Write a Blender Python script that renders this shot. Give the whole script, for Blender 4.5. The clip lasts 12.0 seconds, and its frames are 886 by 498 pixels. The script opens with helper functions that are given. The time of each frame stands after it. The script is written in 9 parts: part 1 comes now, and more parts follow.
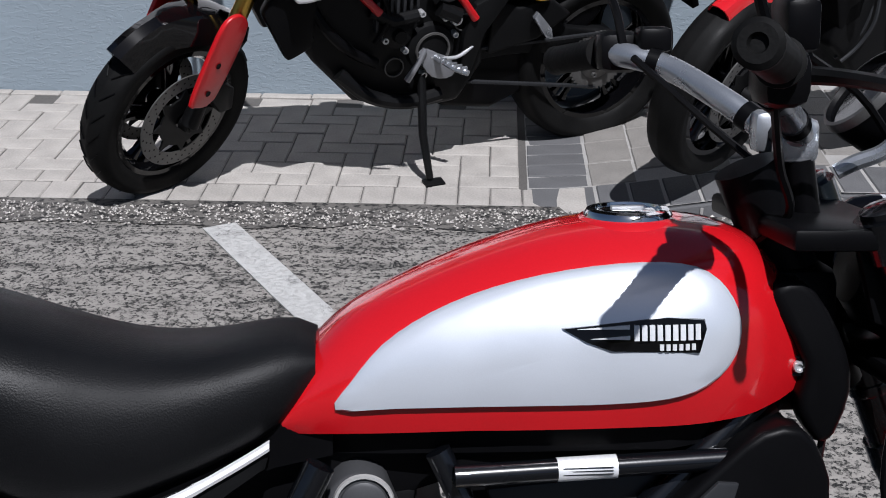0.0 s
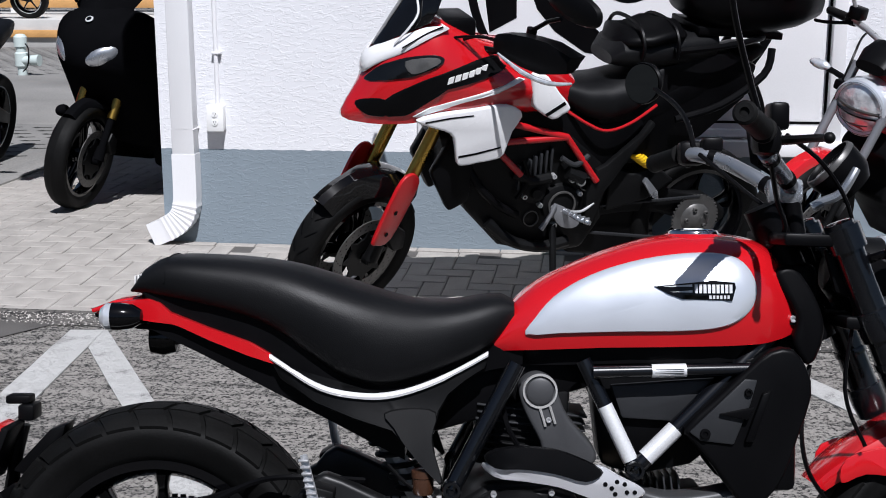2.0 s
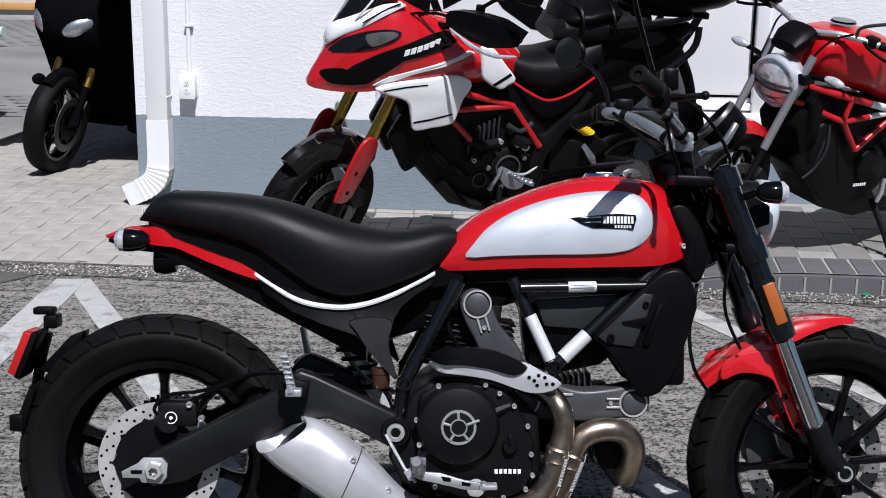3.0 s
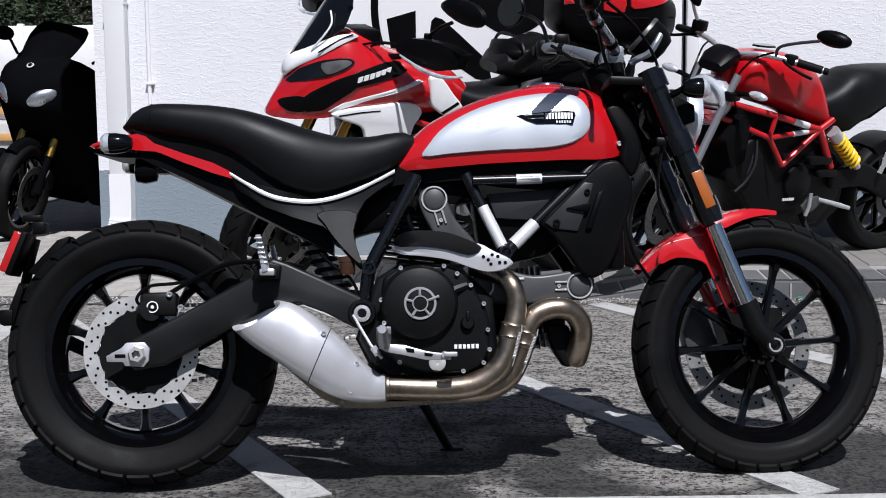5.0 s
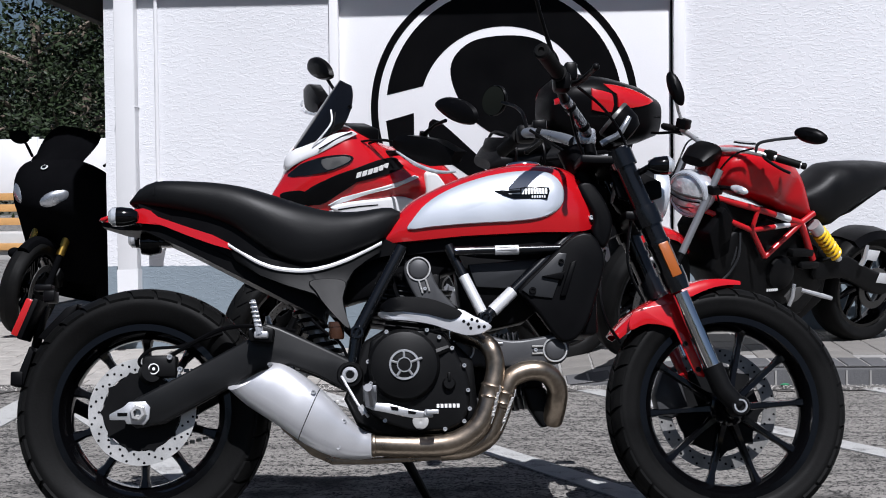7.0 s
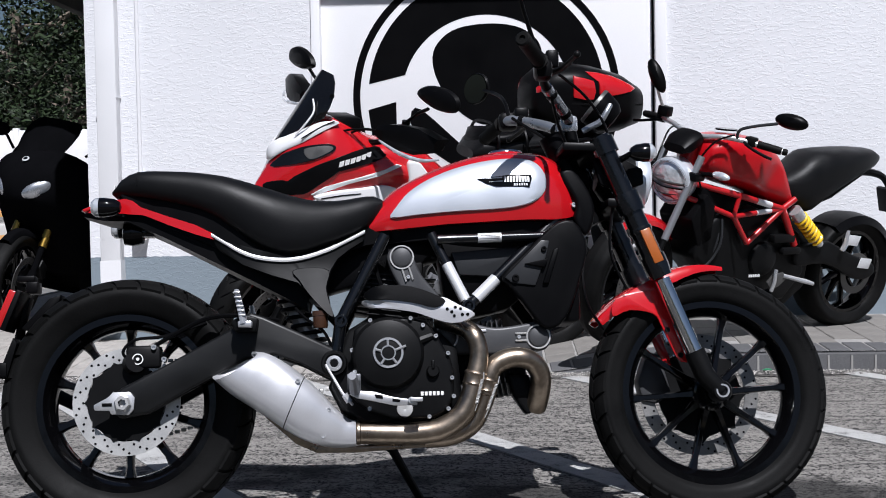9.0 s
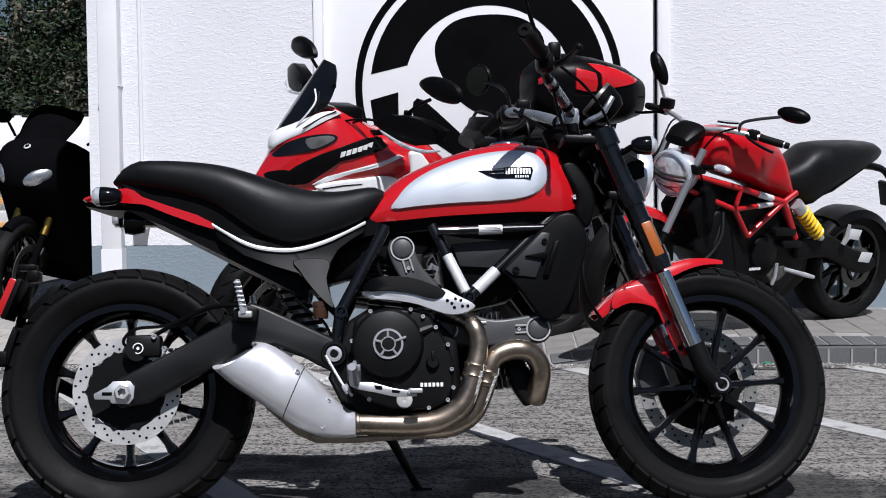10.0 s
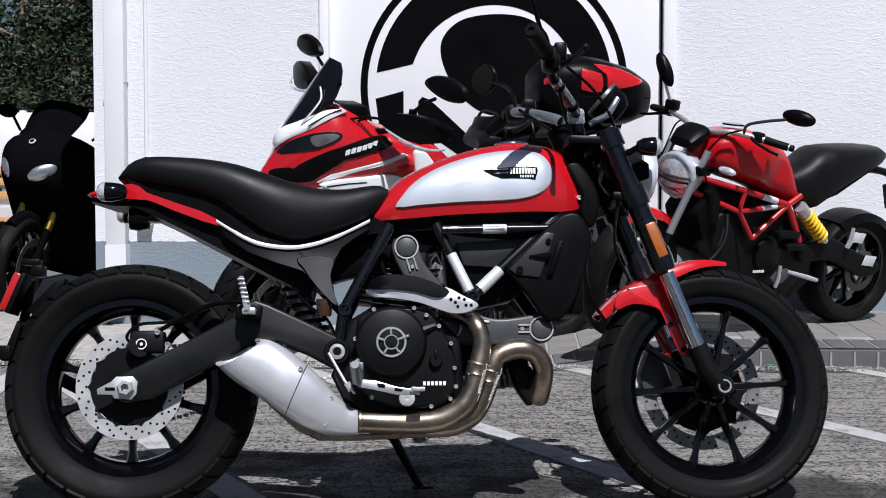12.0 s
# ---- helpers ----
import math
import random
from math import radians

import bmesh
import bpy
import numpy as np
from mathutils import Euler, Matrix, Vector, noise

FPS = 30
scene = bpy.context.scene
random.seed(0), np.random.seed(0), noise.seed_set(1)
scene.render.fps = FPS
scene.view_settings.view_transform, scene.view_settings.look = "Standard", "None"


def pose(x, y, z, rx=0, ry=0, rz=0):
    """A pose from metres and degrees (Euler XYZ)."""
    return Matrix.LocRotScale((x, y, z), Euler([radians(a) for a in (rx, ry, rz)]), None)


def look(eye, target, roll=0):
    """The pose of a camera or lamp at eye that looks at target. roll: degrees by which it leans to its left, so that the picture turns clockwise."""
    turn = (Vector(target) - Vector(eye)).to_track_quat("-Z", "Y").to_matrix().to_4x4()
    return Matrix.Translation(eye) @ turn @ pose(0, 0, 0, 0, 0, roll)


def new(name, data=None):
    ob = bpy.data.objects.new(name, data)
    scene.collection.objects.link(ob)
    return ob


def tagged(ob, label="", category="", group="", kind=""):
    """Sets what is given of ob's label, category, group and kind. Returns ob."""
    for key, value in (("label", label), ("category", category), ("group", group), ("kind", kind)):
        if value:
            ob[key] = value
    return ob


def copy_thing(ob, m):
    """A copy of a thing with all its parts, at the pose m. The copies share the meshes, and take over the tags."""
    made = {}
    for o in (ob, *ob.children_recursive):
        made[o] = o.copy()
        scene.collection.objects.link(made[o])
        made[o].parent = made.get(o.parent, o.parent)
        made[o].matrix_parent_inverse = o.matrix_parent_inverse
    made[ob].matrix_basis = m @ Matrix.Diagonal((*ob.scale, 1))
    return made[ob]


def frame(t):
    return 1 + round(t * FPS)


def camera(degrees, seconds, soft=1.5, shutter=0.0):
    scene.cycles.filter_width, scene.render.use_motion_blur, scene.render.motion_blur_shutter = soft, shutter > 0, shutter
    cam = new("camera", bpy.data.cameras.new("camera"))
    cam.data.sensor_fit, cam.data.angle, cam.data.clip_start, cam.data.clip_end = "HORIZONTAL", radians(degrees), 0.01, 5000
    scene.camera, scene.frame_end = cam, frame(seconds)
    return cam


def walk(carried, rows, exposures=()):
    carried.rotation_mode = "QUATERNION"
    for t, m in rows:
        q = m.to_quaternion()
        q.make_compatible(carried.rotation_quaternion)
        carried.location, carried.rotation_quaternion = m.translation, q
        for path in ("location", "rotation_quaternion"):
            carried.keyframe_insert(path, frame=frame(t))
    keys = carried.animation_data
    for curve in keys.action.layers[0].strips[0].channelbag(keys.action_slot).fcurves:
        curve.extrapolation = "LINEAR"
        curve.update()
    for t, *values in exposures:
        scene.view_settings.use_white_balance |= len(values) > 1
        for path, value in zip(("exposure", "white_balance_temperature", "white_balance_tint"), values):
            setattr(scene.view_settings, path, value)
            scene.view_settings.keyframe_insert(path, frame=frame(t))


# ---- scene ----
cam = camera(38.1, 12.0, 1.0)
PATH = [
    (0, (0.117, 0.216, 1.394), (0.039, 2.068, 0.643), 0.2),
    (0.5, (0.089, -0.071, 1.386), (-0.058, 1.811, 0.725), -0.1),
    (1, (0.128, -0.332, 1.388), (-0.064, 1.581, 0.835), 0.6),
    (1.5, (0.143, -0.591, 1.405), (-0.1, 1.324, 0.88), 0.5),
    (2, (0.106, -0.844, 1.415), (-0.151, 1.09, 0.973), -0.2),
    (2.5, (0.14, -1.091, 1.437), (-0.124, 0.853, 1.05), 1.5),
    (3, (0.175, -1.34, 1.44), (-0.014, 0.594, 0.965), 0.6),
    (3.5, (0.115, -1.561, 1.4), (0.007, 0.356, 0.839), 0.0),
    (3.7, (0.107, -1.605, 1.387), (0.014, 0.299, 0.779), -0.7),
    (5.3, (0.222, -1.766, 0.851), (0.101, 0.228, 0.751), -0.5),
    (5.5, (0.246, -1.828, 0.841), (0.121, 0.168, 0.804), -0.5),
    (6, (0.268, -1.888, 0.812), (0.124, 0.106, 0.76), 0.3),
    (6.5, (0.261, -1.912, 0.817), (0.115, 0.082, 0.763), -0.0),
    (7, (0.261, -1.913, 0.817), (0.133, 0.082, 0.755), -0.6),
    (7.5, (0.263, -1.907, 0.819), (0.156, 0.089, 0.749), -1.3),
    (9.5, (0.264, -1.925, 0.815), (0.161, 0.071, 0.728), -0.8),
    (10, (0.265, -1.923, 0.819), (0.16, 0.072, 0.724), -0.6),
    (10.5, (0.264, -1.92, 0.816), (0.157, 0.075, 0.725), -0.6),
    (11, (0.265, -1.923, 0.814), (0.161, 0.072, 0.726), -0.3),
    (11.5, (0.263, -1.926, 0.815), (0.154, 0.069, 0.724), 0.0),
    (12, (0.263, -1.925, 0.818), (0.153, 0.07, 0.722), -0.0),
]
walk(cam, [(t, look(eye, target, roll)) for t, eye, target, roll in PATH], [(0, 0.44, 6020, 13)])

# world, sun and exposure
SUN_TO = Vector((0.170, -0.525, 0.833)).normalized()
world = bpy.data.worlds.new("sky")
scene.world = world
world.use_nodes = True
wn = world.node_tree.nodes
sky = wn.new("ShaderNodeTexSky")
sky.sky_type, sky.sun_disc = "NISHITA", False
sky.sun_elevation = math.asin(SUN_TO.z)
sky.sun_rotation = math.atan2(SUN_TO.x, SUN_TO.y)
world.node_tree.links.new(sky.outputs[0], wn["Background"].inputs[0])
wn["Background"].inputs[1].default_value = 0.027
sun = new("sun", bpy.data.lights.new("sun", "SUN"))
sun.data.energy, sun.data.angle, sun.data.color = 4.4, radians(0.53), (1.0, 0.975, 0.945)
sun.matrix_world = look(SUN_TO * 20, (0, 0, 0))



# materials
def mat(name, col, rough=0.5, metal=0.0, coat=0.0, vary=0.12, grain=180.0, bump=0.05, big=5.0, depth=0.001, pieces=0.0, spec=0.5):
    """A surface with a fine grain and large uneven patches in colour, gloss and relief."""
    m = bpy.data.materials.new(name)
    m.use_nodes = True
    n, link = m.node_tree.nodes, m.node_tree.links.new
    p = n["Principled BSDF"]
    p.inputs["Metallic"].default_value = metal
    p.inputs["Coat Weight"].default_value = coat
    p.inputs["Coat Roughness"].default_value = 0.04
    p.inputs["Specular IOR Level"].default_value = spec
    tc = n.new("ShaderNodeTexCoord")
    fine, wide = n.new("ShaderNodeTexNoise"), n.new("ShaderNodeTexNoise")
    fine.inputs["Scale"].default_value, fine.inputs["Detail"].default_value = grain, 3
    wide.inputs["Scale"].default_value, wide.inputs["Detail"].default_value = big, 5
    for t in (fine, wide):
        link(tc.outputs["Object"], t.inputs["Vector"])
    add = n.new("ShaderNodeMath")
    add.operation = "ADD"
    link(fine.outputs[0], add.inputs[0])
    link(wide.outputs[0], add.inputs[1])
    last = add.outputs[0]
    if pieces:
        info, mul = n.new("ShaderNodeObjectInfo"), n.new("ShaderNodeMath")
        geo, mix = n.new("ShaderNodeNewGeometry"), n.new("ShaderNodeMath")
        mix.operation = "ADD"
        link(info.outputs["Random"], mix.inputs[0])
        link(geo.outputs["Random Per Island"], mix.inputs[1])
        fr = n.new("ShaderNodeMath")
        fr.operation = "FRACT"
        link(mix.outputs[0], fr.inputs[0])
        mul.operation, mul.inputs[1].default_value, mul.inputs[2].default_value = "MULTIPLY_ADD", pieces, -pieces / 2
        link(fr.outputs[0], mul.inputs[0])
        more = n.new("ShaderNodeMath")
        link(last, more.inputs[0])
        link(mul.outputs[0], more.inputs[1])
        last = more.outputs[0]
    ramp = n.new("ShaderNodeMapRange")
    ramp.inputs["From Min"].default_value, ramp.inputs["From Max"].default_value = 0.5, 1.5
    ramp.inputs["To Min"].default_value, ramp.inputs["To Max"].default_value = 1 - 1.6 * vary, 1 + 1.6 * vary
    ramp.clamp = False
    link(last, ramp.inputs[0])
    mixc = n.new("ShaderNodeVectorMath")
    mixc.operation = "SCALE"
    mixc.inputs[0].default_value = col
    link(ramp.outputs[0], mixc.inputs["Scale"])
    link(mixc.outputs[0], p.inputs["Base Color"])
    rr = n.new("ShaderNodeMapRange")
    rr.inputs["From Min"].default_value, rr.inputs["From Max"].default_value = 0.3, 0.7
    rr.inputs["To Min"].default_value, rr.inputs["To Max"].default_value = max(0.02, rough * 0.8), min(1, rough * 1.25)
    link(wide.outputs[0], rr.inputs[0])
    link(rr.outputs[0], p.inputs["Roughness"])
    if bump:
        b = n.new("ShaderNodeBump")
        b.inputs["Strength"].default_value, b.inputs["Distance"].default_value = bump, depth
        link(fine.outputs[0], b.inputs["Height"])
        link(b.outputs[0], p.inputs["Normal"])
    return m


RED = mat("red_paint", (0.47, 0.006, 0.010), 0.22, 0, 1.0, 0.05, 400, 0.0)
RED_DARK = mat("red_plastic", (0.40, 0.005, 0.008), 0.32, 0, 0.25, 0.06, 300, 0.0)
RED_DEEP = mat("deep_red_paint", (0.40, 0.004, 0.008), 0.30, 0, 0.30, 0.05, 400, 0.0, 5, 0.001, 0, 0.22)
SILVER = mat("silver_paint", (0.76, 0.80, 0.86), 0.36, 0.56, 0.8, 0.03, 900, 0.0)
WHITE = mat("white_paint", (0.76, 0.76, 0.765), 0.25, 0, 0.8, 0.03, 300, 0.0)
BLACK = mat("black_plastic", (0.0024, 0.0024, 0.0028), 0.38, 0, 0, 0.2, 900, 0.15, 6, 0.0006, 0, 0.09)
GLOSSK = mat("black_paint", (0.0018, 0.0018, 0.0022), 0.10, 0, 0.45, 0.15, 300, 0.0, 5, 0.001, 0, 0.2)
FRAMEK = mat("black_frame_paint", (0.0025, 0.0029, 0.004), 0.24, 0, 0.8, 0.15, 300, 0.03, 5, 0.001, 0, 0.3)
CASTK = mat("black_cast_metal", (0.0042, 0.0043, 0.0046), 0.44, 0, 0, 0.2, 700, 0.25, 8, 0.0006, 0, 0.14)
GREYP = mat("grey_plastic", (0.020, 0.021, 0.023), 0.4, 0, 0, 0.12, 700, 0.1, 8, 0.0005, 0, 0.3)
BELTG = mat("grey_cast_cover", (0.050, 0.051, 0.054), 0.42, 0.2, 0, 0.12, 700, 0.15, 8, 0.0005, 0, 0.4)
SEATM = mat("seat_vinyl", (0.0046, 0.0048, 0.0054), 0.46, 0, 0, 0.15, 520, 0.5, 7, 0.0008, 0, 0.17)
RUBBER = mat("tyre_rubber", (0.0046, 0.0046, 0.0046), 0.58, 0, 0, 0.3, 240, 0.3, 9, 0.0012, 0, 0.10)
ALU = mat("brushed_aluminium", (0.60, 0.605, 0.615), 0.34, 0.7, 0, 0.16, 500, 0.12, 14, 0.0004)
MUFF = mat("satin_muffler_steel", (0.70, 0.70, 0.72), 0.36, 0.6, 0, 0.06, 900, 0.06, 10, 0.0003)
STEEL = mat("disc_steel", (0.56, 0.555, 0.54), 0.34, 0.5, 0, 0.12, 350, 0.15, 25, 0.0004)
CHROME = mat("chrome", (0.86, 0.87, 0.88), 0.08, 1, 0, 0.02, 300, 0.0)
BRONZE = mat("heat_tinted_steel", (0.35, 0.285, 0.22), 0.33, 1, 0, 0.22, 90, 0.1, 12, 0.0004)
GOLD = mat("gold_fork_tube", (0.52, 0.33, 0.07), 0.25, 1, 0, 0.06, 300, 0.0)
STICK = mat("silver_sticker", (0.68, 0.69, 0.70), 0.4, 0.3, 0, 0.1, 260, 0.0)
AMBER = mat("amber_reflector", (0.32, 0.085, 0.014), 0.25, 0, 0.5, 0.15, 500, 0.3, 8, 0.001)
BROWNF = mat("brown_fluid_cup", (0.05, 0.022, 0.012), 0.3, 0, 0.4, 0.2, 300, 0.0)
REDLENS = mat("red_reflector", (0.42, 0.012, 0.012), 0.25, 0, 0.5, 0.15, 500, 0.3, 8, 0.001)
YELLOW = mat("yellow_spring", (0.80, 0.50, 0.01), 0.35, 0, 0.4, 0.06, 300, 0.0)
COVERK = mat("satin_grey_cover_plastic", (0.0038, 0.0039, 0.0042), 0.46, 0, 0, 0.12, 600, 0.15, 8, 0.0005, 0, 0.18)
SWING = mat("dark_grey_swingarm_paint", (0.0052, 0.0054, 0.0057), 0.4, 0, 0, 0.15, 600, 0.15, 8, 0.0005, 0, 0.32)
BARALU = mat("satin_bar_aluminium", (0.42, 0.44, 0.47), 0.27, 0.8, 0, 0.08, 500, 0.1, 14, 0.0003)
FORKS = mat("grey_fork_tube", (0.24, 0.245, 0.26), 0.33, 0.5, 0, 0.06, 300, 0.0)
DISCK = mat("worn_disc_steel", (0.11, 0.108, 0.105), 0.4, 0.6, 0, 0.15, 350, 0.15, 25, 0.0004)
DISCM = mat("grey_disc_steel", (0.26, 0.257, 0.25), 0.38, 0.6, 0, 0.2, 350, 0.15, 25, 0.0004)
MATTK = mat("matt_black_fairing", (0.0035, 0.0036, 0.0042), 0.6, 0, 0, 0.2, 300, 0.02, 5, 0.001, 0, 0.0)
# mirror glass: a dark reflection of trees is put into the base colour
MIRRORM = mat("dark_reflection_mirror_glass", (0.06, 0.07, 0.075), 0.03, 1, 0, 0.0, 300, 0.0)
LENS = mat("clear_headlight_reflector", (0.78, 0.81, 0.85), 0.14, 0.55, 1.0, 0.3, 40, 0.7, 18, 0.006)
TINT = mat("smoked_screen", (0.004, 0.004, 0.0045), 0.08, 0, 0.4, 0.1, 300, 0.0, 5, 0.001, 0, 0.4)
WHITEP = mat("white_plastic", (0.78, 0.78, 0.77), 0.45, 0, 0, 0.03, 300, 0.03)
SPOUT = mat("white_painted_metal", (0.74, 0.74, 0.75), 0.4, 0, 0.1, 0.04, 200, 0.06, 3)
DECAL = mat("black_vinyl_decal", (0.0022, 0.0022, 0.0026), 0.45, 0, 0, 0.1, 300, 0.02, 5, 0.001, 0, 0.05)
DOORM = mat("white_door_paint", (0.77, 0.77, 0.78), 0.35, 0, 0.1, 0.02, 120, 0.04, 2, 0.001)
PAVER = mat("grey_brick_paver", (0.315, 0.296, 0.272), 0.9, 0, 0, 0.22, 160, 0.7, 9, 0.004, 0.10)
PAVERD = mat("dark_brick_paver", (0.085, 0.085, 0.088), 0.9, 0, 0, 0.18, 160, 0.6, 9, 0.003, 0.35)
PAVERB = mat("brown_grey_paver", (0.175, 0.165, 0.152), 0.9, 0, 0, 0.2, 160, 0.7, 9, 0.004, 0.16)
JOINT = mat("paver_joint_sand", (0.08, 0.075, 0.07), 0.95, 0, 0, 0.25, 220, 0.6, 6, 0.003)
JOINTW = mat("pale_joint_sand", (0.28, 0.272, 0.26), 0.95, 0, 0, 0.2, 220, 0.6, 6, 0.003)
PEBBLE = mat("pale_grit", (0.30, 0.285, 0.265), 0.8, 0, 0, 0.3, 300, 0.0, 20, 0.001, 1.8)
YARDC = mat("worn_yard_concrete", (0.19, 0.185, 0.175), 0.9, 0, 0, 0.25, 60, 0.5, 1.2, 0.004)
SOIL = mat("dark_soil", (0.02, 0.02, 0.017), 0.95, 0, 0, 0.3, 120, 0.6, 6, 0.01)
WOOD = mat("orange_stained_plank", (0.48, 0.26, 0.09), 0.6, 0, 0, 0.2, 60, 0.3, 3, 0.002, 0.3)
CONC = mat("pale_concrete", (0.46, 0.45, 0.43), 0.9, 0, 0, 0.15, 120, 0.4, 3, 0.003)
LEAF = mat("tree_foliage", (0.014, 0.023, 0.009), 0.5, 0, 0, 0.6, 20, 0.0, 1.5, 0.001, 0.9, 0.25)
BARK = mat("tree_bark", (0.16, 0.13, 0.10), 0.9, 0, 0, 0.3, 40, 0.6, 4, 0.01)
LIME = mat("lime_paint", (0.35, 0.45, 0.04), 0.3, 0, 0.8, 0.05, 300, 0.0)
SHEET = mat("grey_painted_sheet", (0.35, 0.35, 0.34), 0.5, 0, 0, 0.1, 90, 0.05, 2)
VALVE = mat("pale_green_paint", (0.50, 0.57, 0.55), 0.5, 0, 0.1, 0.1, 90, 0.1, 6)


def stucco(name, upper, lower=None, level=0.0):
    """Skip-trowel plaster: ridges stretched along the wall; paint changes at one level."""
    m = bpy.data.materials.new(name)
    m.use_nodes = True
    n, link = m.node_tree.nodes, m.node_tree.links.new
    p = n["Principled BSDF"]
    p.inputs["Roughness"].default_value = 0.75
    tc, mp = n.new("ShaderNodeTexCoord"), n.new("ShaderNodeMapping")
    mp.inputs["Scale"].default_value = (0.42, 1.0, 1.0)
    link(tc.outputs["Object"], mp.inputs[0])
    warp = n.new("ShaderNodeTexNoise")
    warp.inputs["Scale"].default_value, warp.inputs["Detail"].default_value = 58, 5
    warp.inputs["Distortion"].default_value = 0.9
    link(mp.outputs[0], warp.inputs["Vector"])
    ridge = n.new("ShaderNodeMapRange")
    ridge.inputs["From Min"].default_value, ridge.inputs["From Max"].default_value = 0.49, 0.57
    ridge.interpolation_type = "SMOOTHSTEP"
    link(warp.outputs[0], ridge.inputs[0])
    grit = n.new("ShaderNodeTexNoise")
    grit.inputs["Scale"].default_value, grit.inputs["Detail"].default_value = 150, 3
    link(tc.outputs["Object"], grit.inputs["Vector"])
    hsum = n.new("ShaderNodeMath")
    hsum.operation, hsum.inputs[1].default_value = "MULTIPLY_ADD", 0.22
    link(grit.outputs[0], hsum.inputs[0])
    link(ridge.outputs[0], hsum.inputs[2])
    b = n.new("ShaderNodeBump")
    b.inputs["Strength"].default_value, b.inputs["Distance"].default_value = 0.28, 0.004
    link(hsum.outputs[0], b.inputs["Height"])
    link(b.outputs[0], p.inputs["Normal"])
    wide = n.new("ShaderNodeTexNoise")
    wide.inputs["Scale"].default_value, wide.inputs["Detail"].default_value = 1.7, 5
    link(tc.outputs["Object"], wide.inputs["Vector"])
    shade = n.new("ShaderNodeMapRange")
    shade.inputs["To Min"].default_value, shade.inputs["To Max"].default_value = 0.92, 1.06
    link(wide.outputs[0], shade.inputs[0])
    col = n.new("ShaderNodeMix")
    col.data_type = "RGBA"
    col.inputs["A"].default_value, col.inputs["B"].default_value = (*(lower or upper), 1), (*upper, 1)
    sep, step, wob = n.new("ShaderNodeSeparateXYZ"), n.new("ShaderNodeMath"), n.new("ShaderNodeMath")
    link(tc.outputs["Object"], sep.inputs[0])
    wob.operation, wob.inputs[1].default_value = "MULTIPLY_ADD", 0.012
    link(warp.outputs[0], wob.inputs[0])
    link(sep.outputs["Z"], wob.inputs[2])
    step.operation, step.inputs[1].default_value = "GREATER_THAN", level + 0.006
    link(wob.outputs[0], step.inputs[0])
    link(step.outputs[0], col.inputs["Factor"])
    sc = n.new("ShaderNodeVectorMath")
    sc.operation = "SCALE"
    link(col.outputs["Result"], sc.inputs[0])
    link(shade.outputs[0], sc.inputs["Scale"])
    link(sc.outputs[0], p.inputs["Base Color"])
    return m


STUCCO = stucco("stucco_white_over_grey", (0.70, 0.705, 0.725), (0.195, 0.237, 0.270), 0.517)


